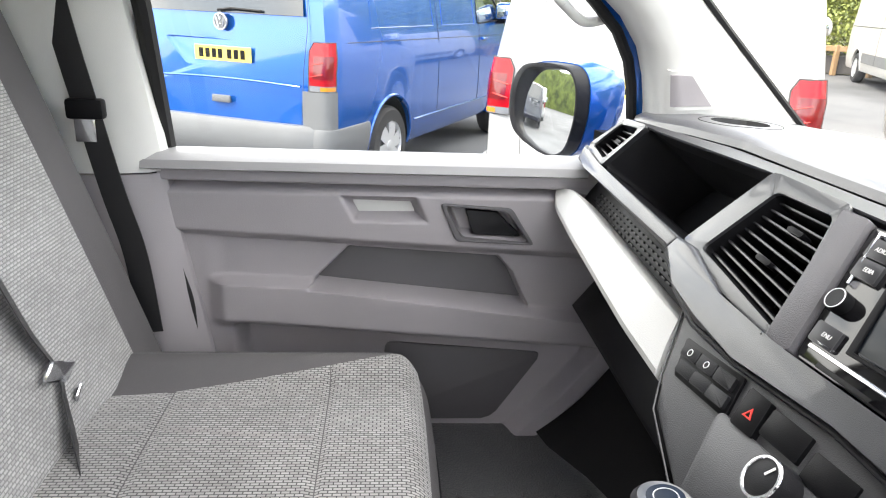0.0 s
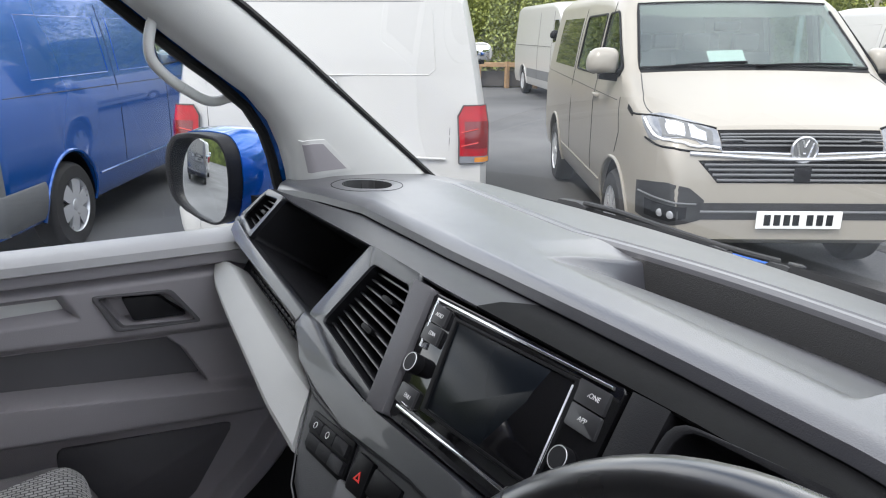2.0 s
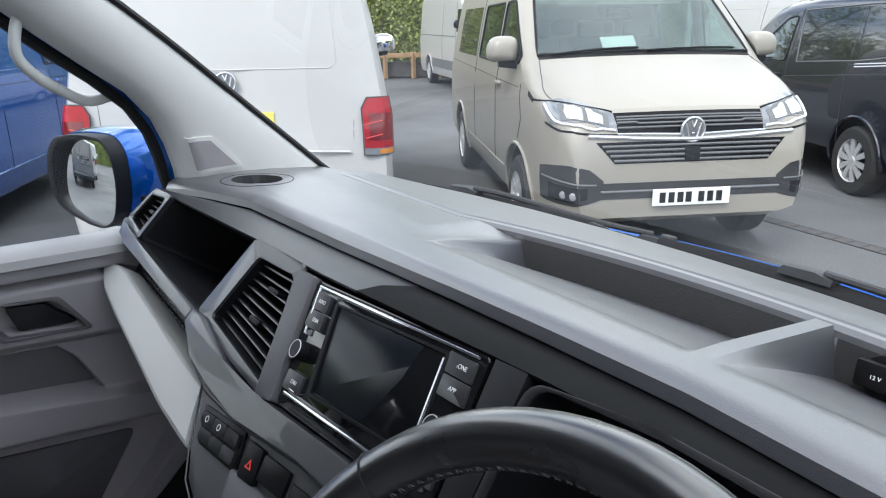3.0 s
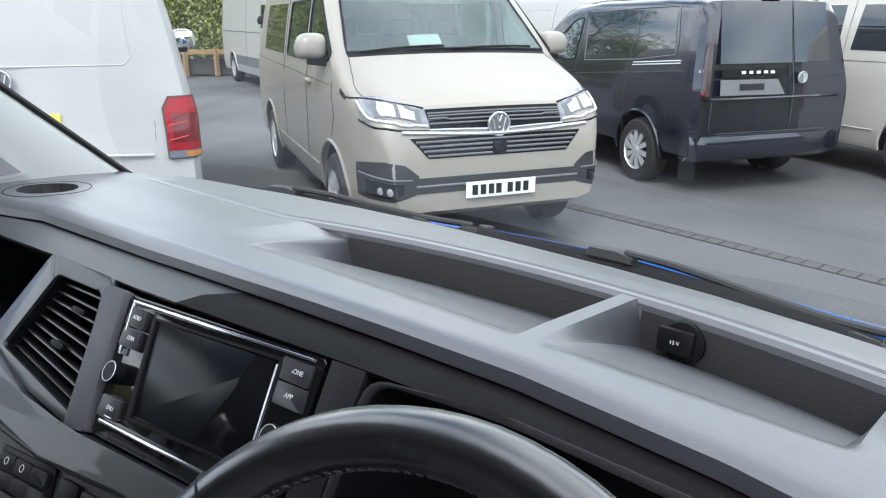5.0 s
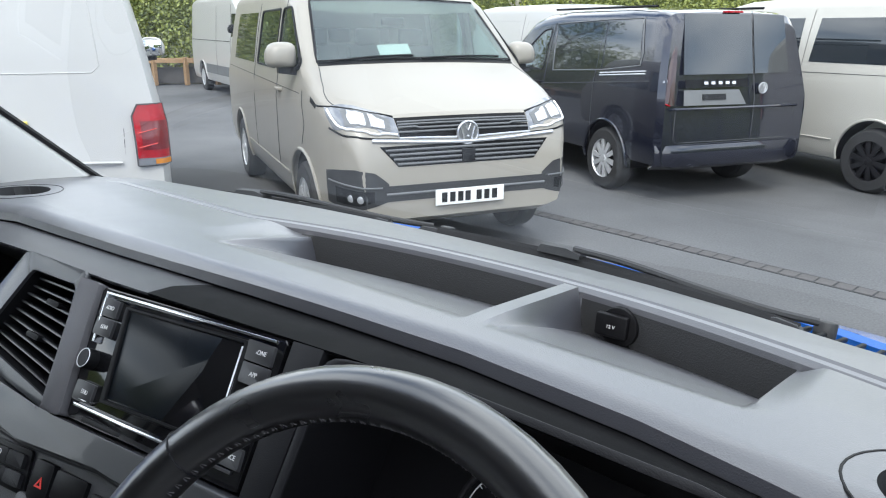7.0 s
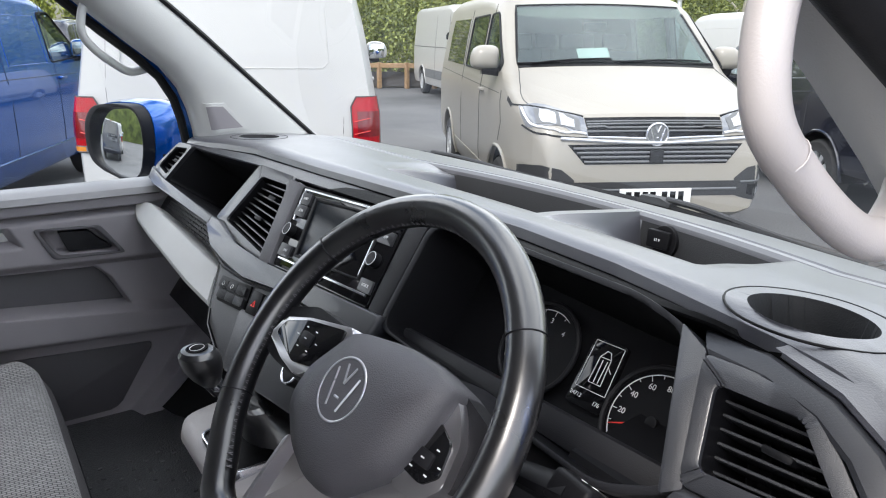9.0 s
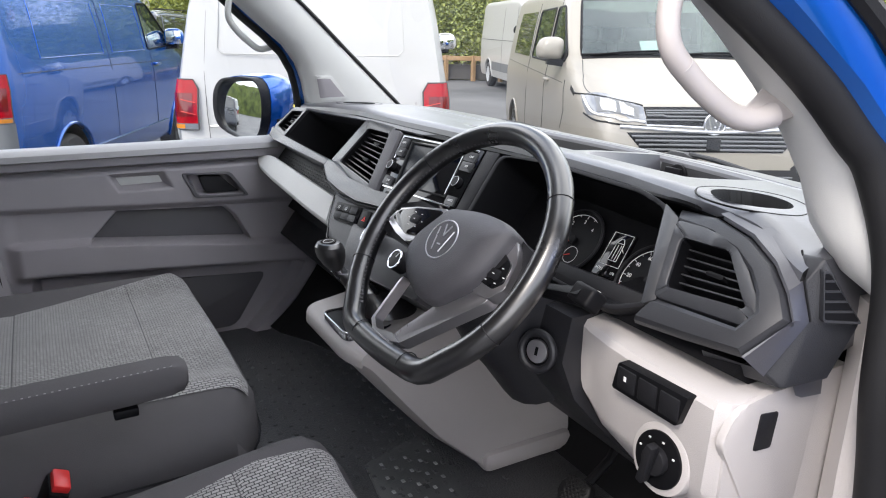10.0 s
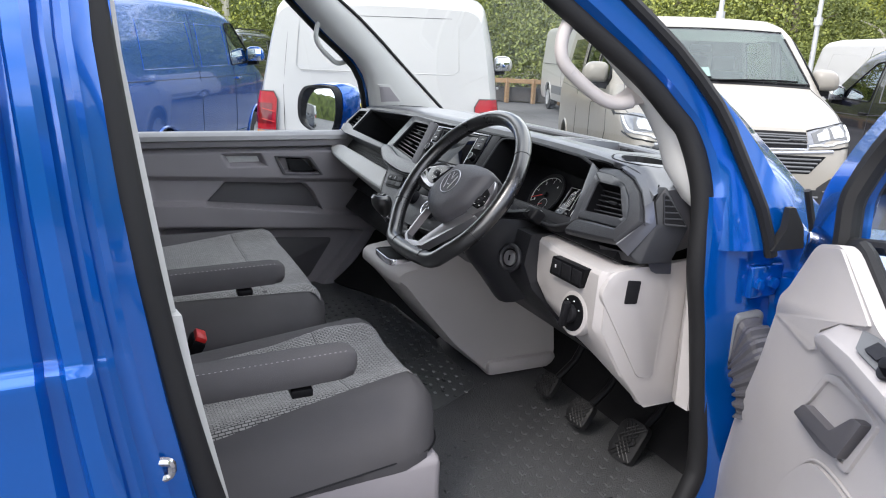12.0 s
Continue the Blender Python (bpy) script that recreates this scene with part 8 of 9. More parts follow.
def side_details(v, windows, front=4.05):
    for s in (-1, 1):
        f = v.side(s, 0.002)
        v.seam([(0.25, 1.205), (3.95, 1.165)], f, 0.004)
        v.seam([(3.20, 1.86), (3.12, 1.2), (3.12, 0.50)], f)
        v.seam([(4.02, 1.19), (4.08, 0.95), (4.0, 0.80)], f)
        if s > 0 or windows:
            v.seam([(1.98, 1.84), (1.98, 0.50)], f)
        v.add("sill_crease", tube([f(1.45 + 2.05 * i / 10, 0.50) for i in range(11)], 0.009, 6), v.paint)
        if v.hollow:
            v.pane("door_window", DOOR_GLASS, s, "clear door window")
        else:
            v.panel("door_window", [(3.07, 1.775), (3.36, 1.785), (3.90, 1.36), (3.07, 1.300)], v.side(s, 0.004), M_VGLASS, "dark side window")
        v.add("door_handle", rbox(-0.012, 0.030, -0.085, 0.085, -0.014, 0.014, 0.010, 3, Matrix.Translation(f(3.24, 1.145)) if s > 0 else Matrix.Translation(f(3.24, 1.145)) @ pose(0, 0, 0, 0, 0, 180)), v.paint)
        for y0, y1 in ((2.06, 3.00), (0.62, 1.90)):
            if windows and v.hollow and y0 > 2:
                v.pane("side_window", SIDE_GLASS, s, "clear side window")
            elif windows:
                v.panel("side_window", [(y0 + 0.03, 1.76), (y1 - 0.03, 1.76), (y1, 1.30), (y0, 1.30)], v.side(s, 0.004), M_VGLASS, "dark side window", n=12)
            else:
                o = [(y0 + 0.05, 1.74), (y1 - 0.04, 1.74), (y1 - 0.02, 1.30), (y0 + 0.03, 1.30), (y0 + 0.05, 1.74)]
                path = []
                for a, b in zip(o, o[1:]):
                    path += [v.side(s, 0.001)(*Vector(a).lerp(Vector(b), i / 5)) for i in range(5)]
                v.add("panel_swage", tube(path, 0.0028, 5, True), v.paint)
        v.mirror(s, 3.74, 1.40, v.paint)


def front_details(v, lower=M_LOWER):
    """Windscreen, lamps, grille and bumper of a mid-size van seen from ahead."""
    g0, g1 = v.P["glass"]

    def screen(x, y, *h):
        return Vector((x, y, top_skin(v.P, x, y, 0.004)))
    ws2 = v.add("windscreen", thick(quad([(-0.705, g0 - 0.01), (0.705, g0 - 0.01), (0.80, g1 + 0.01), (-0.80, g1 + 0.01)], screen, 12, 6), -0.006), M_VANGL, None, "reflecting windscreen")
    ws2.visible_shadow = False
    edge = [(-0.705, g0), (0.705, g0), (0.80, g1), (-0.80, g1), (-0.705, g0)]
    v.add("screen_rim", tube([screen(*Vector(a).lerp(Vector(b), i / 8)) for a, b in zip(edge, edge[1:]) for i in range(8)], 0.012, 6), M_BLACK, ws2)
    v.add("paper_sheet", thick(quad([(0.03, g1 - 0.16), (0.29, g1 - 0.15), (0.29, g1 - 0.06), (0.03, g1 - 0.07)], lambda a, b: screen(a, b) - Vector((0, 0, 0.022)), 3, 2), 0.002), M_PAPER)
    for x0, x1 in ((-0.70, -0.02), (0.04, 0.70)):
        v.add("wiper", tube([screen(x0 + (x1 - x0) * i / 6, g1 - 0.012 + 0.03 * (i / 6) ** 2) + Vector((0, 0, 0.014)) for i in range(7)], 0.008, 6), M_BLACK)
    v.add("scuttle", thick(quad([(-0.80, g1 + 0.005), (0.80, g1 + 0.005), (0.80, g1 + 0.045), (-0.80, g1 + 0.045)], lambda a, b: Vector((a, b, top_skin(v.P, a, b, 0.003))), 12, 2), 0.004), M_BLACK)
    for s in (-1, 1):
        v.rod("bonnet_gap", [(s * 0.80, 4.02, 1.36), (s * 0.835, 4.25, 1.24), (s * 0.845, 4.45, 1.14), (s * 0.80, 4.60, 1.115), (s * 0.66, 4.69, 1.092), (s * 0.50, 4.745, 1.066)], 0.0035, M_SEAM, None, 0.0)
        hl = v.patch("headlight", [(s * 0.50, 4.762, 1.056), (s * 0.885, 4.47, 1.108), (s * 0.880, 4.655, 0.985), (s * 0.485, 4.845, 0.942)], M_LAMPCLR, 0.004, 0.012, None, "clear headlight", 16, 6)
        v.patch("lamp_chamber", [(s * 0.53, 4.76, 1.040), (s * 0.80, 4.60, 1.078), (s * 0.80, 4.72, 1.000), (s * 0.54, 4.83, 0.975)], M_BUMPER, 0.007, 0.011, hl, "", 12, 4)
        v.patch("reflector", [(s * 0.57, 4.76, 1.030), (s * 0.665, 4.70, 1.052), (s * 0.665, 4.78, 0.995), (s * 0.575, 4.81, 0.985)], M_BADGE, 0.010, 0.010, hl, "", 6, 4)
        v.patch("reflector", [(s * 0.69, 4.70, 1.055), (s * 0.775, 4.62, 1.068), (s * 0.775, 4.72, 1.010), (s * 0.695, 4.77, 1.000)], M_BADGE, 0.010, 0.010, hl, "", 6, 4)
        v.rod("light_bar", [(s * 0.50, 4.835, 0.955), (s * 0.58, 4.83, 0.966), (s * 0.64, 4.815, 0.957), (s * 0.74, 4.78, 0.975), (s * 0.83, 4.70, 0.995), (s * 0.862, 4.62, 1.040), (s * 0.868, 4.52, 1.092)], 0.009, M_MARK, hl, 0.008)
        v.rod("lamp_edge", [(s * 0.49, 4.86, 0.932), (s * 0.70, 4.83, 0.938), (s * 0.84, 4.74, 0.958), (s * 0.90, 4.60, 0.990)], 0.007, M_BLACK, hl, 0.003)
        v.rod("lamp_edge", [(s * 0.50, 4.755, 1.064), (s * 0.66, 4.69, 1.092), (s * 0.80, 4.60, 1.113), (s * 0.90, 4.44, 1.116), (s * 0.93, 4.34, 1.118)], 0.007, M_BLACK, hl, 0.002)
        v.patch("wing_marker", [(s * 0.925, 4.24, 1.165), (s * 0.93, 4.36, 1.125), (s * 0.93, 4.36, 1.095), (s * 0.925, 4.24, 1.130)], M_BLACK, 0.003, 0.006, None, "", 4, 2)
        def pod(a0, a1, tops, lows, off, n=14, m=6):
            rows = []
            for i in range(n + 1):
                a = a0 + (a1 - a0) * i / n
                t, b = lerp(a, *tops), lerp(a, *lows)
                rows.append([v.around(s * a, b + (t - b) * k / m, off) for k in range(m + 1)])
            return thick(loft(rows, False), 0.010)
        fog = v.add("fog_panel", pod(44.0, 76, ((44, 49, 56, 70, 76), (0.645, 0.726, 0.742, 0.716, 0.700)), ((44, 48, 53, 70, 76), (0.528, 0.500, 0.478, 0.474, 0.482)), 0.004), lower, None, "dark lower bumper insert")
        v.add("fog_recess", pod(48.5, 68, ((48.5, 68), (0.602, 0.612)), ((48.5, 54, 68), (0.530, 0.500, 0.500)), 0.007), M_BLACK, fog)
        for a in (53.5, 58.5):
            v.add("fog_lamp", disc(v.around(s * a, 0.545, 0.002), (s * math.sin(radians(a - 10)), math.cos(radians(a - 10)), 0), 0.026, 0.009, 20, 0.004), M_BADGE, fog)
        v.add("bumper_crease", tube([v.around(s * a, 0.622 + 0.0008 * (a - 46), 0.010) for a in range(46, 76, 3)], 0.006, 6), M_BUMPER, fog)
    gr_ = v.patch("grille", [(-0.495, 4.76, 1.056), (0.495, 4.76, 1.056), (0.482, 4.85, 0.932), (-0.482, 4.85, 0.932)], M_BLACK, 0.002, 0.010, None, "black slatted grille", 16, 6)
    for i in range(4):
        z = 1.042 - 0.029 * i
        v.rod("grille_slat", [(-0.485 + 0.97 * k / 8, 4.80, z) for k in range(9)], 0.0075, M_BUMPER, gr_, 0.006)
    v.rod("chrome_strip", [(-0.49, 4.85, 0.934), (-0.3, 4.85, 0.929), (-0.08, 4.86, 0.924)], 0.007, M_BADGE, gr_, 0.010)
    v.rod("chrome_strip", [(0.08, 4.86, 0.924), (0.3, 4.85, 0.929), (0.49, 4.85, 0.934)], 0.007, M_BADGE, gr_, 0.010)
    v.rod("grille_chrome", [(x, 4.86, 0.893 + 0.034 * (abs(x) / 0.66) ** 1.6) for x in [-0.68 + 1.36 * k / 12 for k in range(13)]], 0.014, M_BADGE, gr_, 0.008, "bright chrome bar", 8)
    lg = v.patch("lower_grille", [(-0.63, 4.86, 0.885), (0.63, 4.86, 0.885), (0.51, 4.89, 0.752), (-0.51, 4.89, 0.752)], M_BLACK, 0.003, 0.010, None, "black lower grille", 16, 6)
    for i in range(4):
        z = 0.862 - 0.031 * i
        w = lerp(z, (0.75, 0.885), (0.50, 0.61))
        v.rod("grille_slat", [(-w + 2 * w * k / 8, 4.88, z) for k in range(9)], 0.0085, M_BUMPER, lg, 0.007)
    v.add("sensor_plate", rbox(-0.045, 0.055, 4.893, 4.905, 0.762, 0.850, 0.004), M_DARK, lg)
    v.patch("air_intake", [(-0.62, 4.9, 0.630), (0.62, 4.9, 0.630), (0.62, 4.9, 0.525), (-0.62, 4.9, 0.525)], lower, 0.003, 0.010, None, "dark lower air intake", 14, 4)
    v.rod("bumper_crease", [(-0.60 + 1.2 * k / 8, 4.9, 0.575) for k in range(9)], 0.009, M_BUMPER, None, 0.006)
    v.plate((0, 4.925, 0.530), M_PLATE_W, 1)
    v.badge(tuple(v.hug((0, 4.86, 0.952), 0.016)), (0, 1, 0), 0.082)


def cab_fittings(v, rear=False):
    """What shows of a van's cab through its glass."""
    v.add("dashboard", rbox(-0.80, 0.80, 3.40, 3.86, 0.82, 1.20, 0.05, 3), M_DARK)
    v.add("steering_wheel", torus((0.40, 3.30, 1.17), (0, -0.8, 0.55), 0.18, 0.016, 30, 8), M_BLACK)
    v.add("rear_view_mirror", rbox(-0.10, 0.10, 3.36, 3.39, 1.64, 1.71, 0.012, 2), M_BLACK)
    for y in (2.55, 1.55) if rear else (2.62,):
        for x in (-0.52, -0.08, 0.44):
            st2 = v.add("seat", loft([[(x + a * 0.22, y + d * k - 0.22 * (z - 1.0), z) for a, d in ((-1, 0.0), (-0.9, 0.07), (0.9, 0.07), (1, 0.0), (0.9, -0.06), (-0.9, -0.06))] for z, k in ((0.82, 1), (1.1, 1), (1.40, 0.9), (1.46, 0.5))]), M_FABRIC, angle=50)
            v.add("headrest", rbox(x - 0.12, x + 0.12, y - 0.17, y - 0.08, 1.47, 1.62, 0.03, 3), M_FABRIC, st2)
    if not rear:
        v.add("bulkhead", rbox(-0.80, 0.80, 2.36, 2.39, 0.82, 1.84, 0.005), M_BULK)


# the rest of the van that the camera stands in
own = Van(dict(T6, wheels=(0.985 - 2.48, 3.985 - 2.48)), "", "", "", None, M_BLUE, "", van)
own.wheels(6, M_ALLOY, True)
part("cargo_body", loft([[(x, y - 2.98, z) for x, y, z in ring_at(T6, q)] for q in (0, 0.06, 0.16, 0.4, 0.8, 1.2, 1.6, 1.99)]), M_BLUE, van)
part("nose", loft([[(x, y - 2.98, min(z, 1.02)) for x, y, z in ring_at(T6, q)] for q in (4.20, 4.35, 4.55, 4.7, 4.82, 4.885, 4.90)]), M_BLUE, van)
part("underbody", rbox(-0.85, 0.85, -1.0, 1.25, 0.30, 0.62, 0.02), M_BLACK, van)


def parked(x, y, deg):
    return pose(x, y, 0, 0, 0, deg)


blue = Van(T6, "van", "blue panel van with grey bumpers parked beside the cab", "van", parked(-5.156, -1.249, 63.7), M_BLUE, rooms=(2.40, 3.94), openings=(DOOR_GLASS,), screen=True)
blue.wheels(6, M_ALLOY, True)
rear_details(blue, M_BUMPER, True)
side_details(blue, False)
cab_fittings(blue)
white = Van(T6, "van", "white panel van seen from behind", "van", parked(-3.63, 1.46, 62.0), M_WHITE)
white.wheels(6, M_ALLOY, True)
rear_details(white, M_WHITE, False)
side_details(white, False)
beige = Van(T6, "van", "pale beige crew van facing the cab with chrome grille trim", "van", parked(-2.31, 4.0, -117.5) @ Matrix.Translation((0, -4.9, 0)), M_BEIGE, rooms=(0.50, 3.94), openings=(DOOR_GLASS, SIDE_GLASS), screen=True)
beige.wheels(10, M_ALLOY)
front_details(beige)
side_details(beige, True)
cab_fittings(beige, True)
behind = Van(T6, "van", "white van parked behind the beige one", "van", parked(-2.95, 9.6, -118) @ Matrix.Translation((0, -4.9, 0)), M_WHITE, rooms=(2.40, 3.94), openings=(DOOR_GLASS,), screen=True)
behind.wheels(6, M_ALLOY, True)
front_details(behind)
side_details(behind, False)
cab_fittings(behind)
camper = Van(T6, "van", "two-tone white camper van with dark windows and black wheels", "van", parked(0.70, 9.0, 63), M_CREAM)
camper.wheels(10, M_DARK)
side_details(camper, True)
rear_details(camper, M_CREAM, True)

CADDY_DOOR = [(2.24, 1.63), (2.42, 1.61), (2.98, 1.235), (2.98, 1.165), (2.26, 1.165)]
caddy = Van(CADDY, "small_van", "black metallic small van with privacy glass seen from behind", "van", parked(-1.61, 7.4, 60.8), M_NAVY, rooms=(2.10, 3.30), openings=(CADDY_DOOR,))
caddy.wheels(10, M_ALLOY)
for s in (-1, 1):
    f = caddy.side(s, 0.004)
    caddy.panel("side_window", [(2.12, 1.67), (1.14, 1.705), (1.06, 1.235), (2.02, 1.185)], f, M_VGLASS, "dark privacy glass", n=10)
    caddy.panel("side_window", [(1.10, 1.705), (0.48, 1.715), (0.38, 1.31), (1.03, 1.245)], f, M_VGLASS, "dark privacy glass", n=10)
    rim2 = [(2.14, 1.685), (1.12, 1.725), (0.46, 1.735), (0.36, 1.42), (0.38, 1.295), (1.03, 1.225), (2.03, 1.168), (2.14, 1.685)]
    caddy.add("window_rim", tube([f(*Vector(a).lerp(Vector(b), i / 6)) for a, b in zip(rim2, rim2[1:]) for i in range(6)], 0.007, 6), M_BUMPER)
    caddy.pane("door_window", CADDY_DOOR, s, "clear door window")
    caddy.seam([(1.16, 1.70), (1.14, 0.45)], f)
    caddy.seam([(2.19, 1.70), (2.20, 0.45)], f)
    caddy.seam([(0.20, 1.16), (2.40, 0.995), (3.3, 0.98)], caddy.side(s, 0.002), 0.007)
    for dz in (0.012, -0.012):
        caddy.add("slide_rail", tube([f(0.27 + 0.79 * i / 6, 1.235 - 0.055 * i / 6 + dz) for i in range(7)], 0.0085, 8), M_BADGE)
    caddy.add("door_handle", rbox(-0.02, 0.02, -0.09, 0.09, -0.015, 0.015, 0.008, 2, Matrix.Translation(f(2.32, 1.02))), M_BLACK)
    caddy.mirror(s, 2.98, 1.20, M_NAVY)
    lm = caddy.patch("tail_lamp", [(s * 0.655, 0.27, 1.76), (s * 0.72, 0.33, 1.76), (s * 0.885, 0.035, 0.965), (s * 0.755, 0.06, 0.935)], M_LAMPSMK, 0.006, 0.016, None, "tall slim smoked tail lamp", 6, 16)
    caddy.rod("light_edge", [(s * 0.715, 0.31, 1.72), (s * 0.775, 0.22, 1.55), (s * 0.835, 0.14, 1.36), (s * 0.866, 0.10, 1.19), (s * 0.878, 0.05, 1.05), (s * 0.868, 0.03, 0.975), (s * 0.80, 0.04, 0.945)], 0.0065, M_LAMPRED, lm, 0.007)
    for z in (1.00, 1.075, 1.165):
        caddy.patch("lamp_clear", [(s * 0.785, 0.05, z + 0.018), (s * 0.845, 0.05, z + 0.018), (s * 0.85, 0.05, z - 0.010), (s * 0.79, 0.05, z - 0.010)], M_LAMPCLR, 0.016, 0.008, lm, "", 4, 2)
    caddy.add("reflector", tube([(s * x, -0.058 + 0.11 * (x / 0.9) ** 6, 0.450) for x in (0.58, 0.68, 0.78, 0.85)], 0.013, 6), M_LAMPRED)
    caddy.add("roof_bar", tube([(s * 0.66, y, 1.845) for y in (0.5, 1.5, 2.4)], 0.014, 6), M_BLACK)
caddy.add("dashboard", rbox(-0.74, 0.74, 2.95, 3.28, 0.82, 1.10, 0.04, 2), M_DARK)
caddy.panel("rear_window", [(-0.605, 1.77), (0.19, 1.775), (0.19, 1.225), (-0.64, 1.225)], caddy.rear(0.006), M_VGLASS, "dark rear door glass", n=12)
caddy.panel("rear_window", [(0.215, 1.775), (0.605, 1.77), (0.65, 1.235), (0.215, 1.225)], caddy.rear(0.006), M_VGLASS, "dark rear door glass", n=8)
caddy.panel("plate_panel", [(-0.645, 1.085), (0.01, 1.080), (0.09, 0.940), (-0.655, 0.945)], caddy.rear(0.008), M_BUMPER)
caddy.panel("plate_holder", [(-0.44, 1.045), (-0.16, 1.045), (-0.16, 0.990), (-0.44, 0.990)], caddy.rear(0.016), M_DARK)
caddy.panel("handle_bar", [(-0.635, 1.178), (0.11, 1.178), (0.11, 1.108), (-0.635, 1.105)], caddy.rear(0.020), M_BLACK)
for i in range(5):
    caddy.panel("chrome_mark", [(-0.43 + 0.085 * i, 1.160), (-0.385 + 0.085 * i, 1.160), (-0.385 + 0.085 * i, 1.134), (-0.43 + 0.085 * i, 1.134)], caddy.rear(0.028), M_BADGE, n=1, m=1)
caddy.seam([(0.20, 1.80), (0.20, 0.59)], caddy.rear(0.004), 0.006)
caddy.seam([(-0.735, 0.92), (-0.735, 0.62), (-0.70, 0.595), (0.70, 0.595), (0.735, 0.62), (0.735, 0.92)], caddy.rear(0.003), 0.006)
caddy.add("high_brake_light", rbox(-0.10, 0.10, 0.18, 0.25, 1.785, 1.805, 0.005), M_LAMPRED)
caddy.badge(tuple(caddy.rear()(0.30, 1.088, 0.002)), (0, -1, 0), 0.055)
rows = []
for i in range(21):
    x = -0.90 + 1.8 * i / 20
    y = -0.045 + 0.11 * (abs(x) / 0.9) ** 6
    rows.append([(x, y + 0.05, 0.56), (x, y, 0.555), (x, y - 0.012, 0.52), (x, y - 0.012, 0.44), (x, y + 0.01, 0.385), (x, y + 0.07, 0.35)])
caddy.add("rear_bumper", thick(loft(rows, False), -0.02), M_NAVY)
caddy.add("gate_crease", tube([caddy.rear()(x, 0.912, 0.004) for x in [-0.76 + 0.152 * i for i in range(11)]], 0.014, 6), M_NAVY)

far = Van(LONG, "long_van", "long white high-roof van parked across the yard", "van", parked(-17.38, 12.60, -111), M_WHITE)
far.wheels(6, M_ALLOY, True)
for s in (-1, 1):
    f = far.side(s, 0.006)
    far.panel("door_window", [(4.35, 1.90), (4.68, 1.90), (5.12, 1.45), (4.35, 1.40)], f, M_VGLASS)
    far.panel("rub_strip", [(1.7, 0.72), (4.3, 0.72), (4.3, 0.50), (1.7, 0.50)], f, M_BUMPER, "dark grey side rubbing strip", n=10)
    far.seam([(4.28, 2.1), (4.28, 0.5)], f)
    far.seam([(2.9, 2.1), (2.9, 0.5)], f)
    far.mirror(s, 4.95, 1.55, M_BLACK)
    far.seam([(0.2, 1.30), (4.2, 1.30)], f, 0.008)
far.add("windscreen", thick(quad([(-0.70, 4.80), (0.70, 4.80), (0.78, 5.20), (-0.78, 5.20)], lambda x, y: Vector((x, y, top_skin(LONG, x, y, 0.006))), 8, 4), 0.006), M_VGLASS)

# vehicles across the yard, seen in the mirror and in the paint
for x, y, deg, src in ((-7.6, -8.6, 150, caddy), (-9.6, -12.6, 150, white), (-12.0, -16.8, 150, caddy), (-2.4, -12.6, 150, white), (2.6, -11.5, 120, white), (7.5, -7.5, 100, caddy), (-14.2, 1.2, 62, caddy)):
    other = copy_thing(src.ob, parked(x, y, deg))
    tagged(other, "white panel van parked across the yard" if src is white else "black small van parked across the yard", "van")

# ---- yard ----
def ground_sheet():
    bm = bmesh.new()
    xs = [-400, -120, -60, -40, -25, -15, -8, -4, 0, 4, 8, 15, 25, 40, 60, 120, 400]
    return loft([[(x, y, 0.0) for x in xs] for y in xs], False)


gr = part("ground", ground_sheet(), M_ASPHALT)
tagged(gr, "dark worn asphalt yard", "ground", kind="structure")
drain = thing("drain_channel", "row of dark drainage blocks set flush in the asphalt", "drain", (-1.6, 5.6, 0), kind="structure")
D0, D1 = Vector((-2.9, 5.67, 0)), Vector((1.2, 5.10, 0))
n = 34
blk = rbox(-0.056, 0.056, -0.06, 0.06, -0.02, 0.004, 0.003, 1)
first = part("block", blk, M_STONE, drain)
first.matrix_basis = Matrix.Translation(D0) @ pose(0, 0, 0, 0, 0, math.degrees(math.atan2((D1 - D0).y, (D1 - D0).x)))
for i in range(1, n):
    o = first.copy()
    scene.collection.objects.link(o)
    o.matrix_basis = Matrix.Translation(D0.lerp(D1, i / n)) @ pose(0, 0, 0, 0, 0, math.degrees(math.atan2((D1 - D0).y, (D1 - D0).x)))
part("drain_bed", rbox(-0.08, (D1 - D0).length + 0.08, -0.075, 0.075, -0.02, 0.002, 0, 1, first.matrix_basis.copy()), M_BLACK, drain)

# verge, fence and woods behind the yard
def yard_edge(k):
    """A line along the far side of the yard."""
    pts = [Vector(p) for p in ((-36, -26, 0), (-24, -6, 0), (-19.5, 10.5, 0), (-14.5, 17.5, 0), (-4, 23, 0), (12, 24, 0), (30, 14, 0), (40, -4, 0))]
    k = max(0, min(len(pts) - 1.0001, k))
    i = int(k)
    return pts[i].lerp(pts[i + 1], k - i)


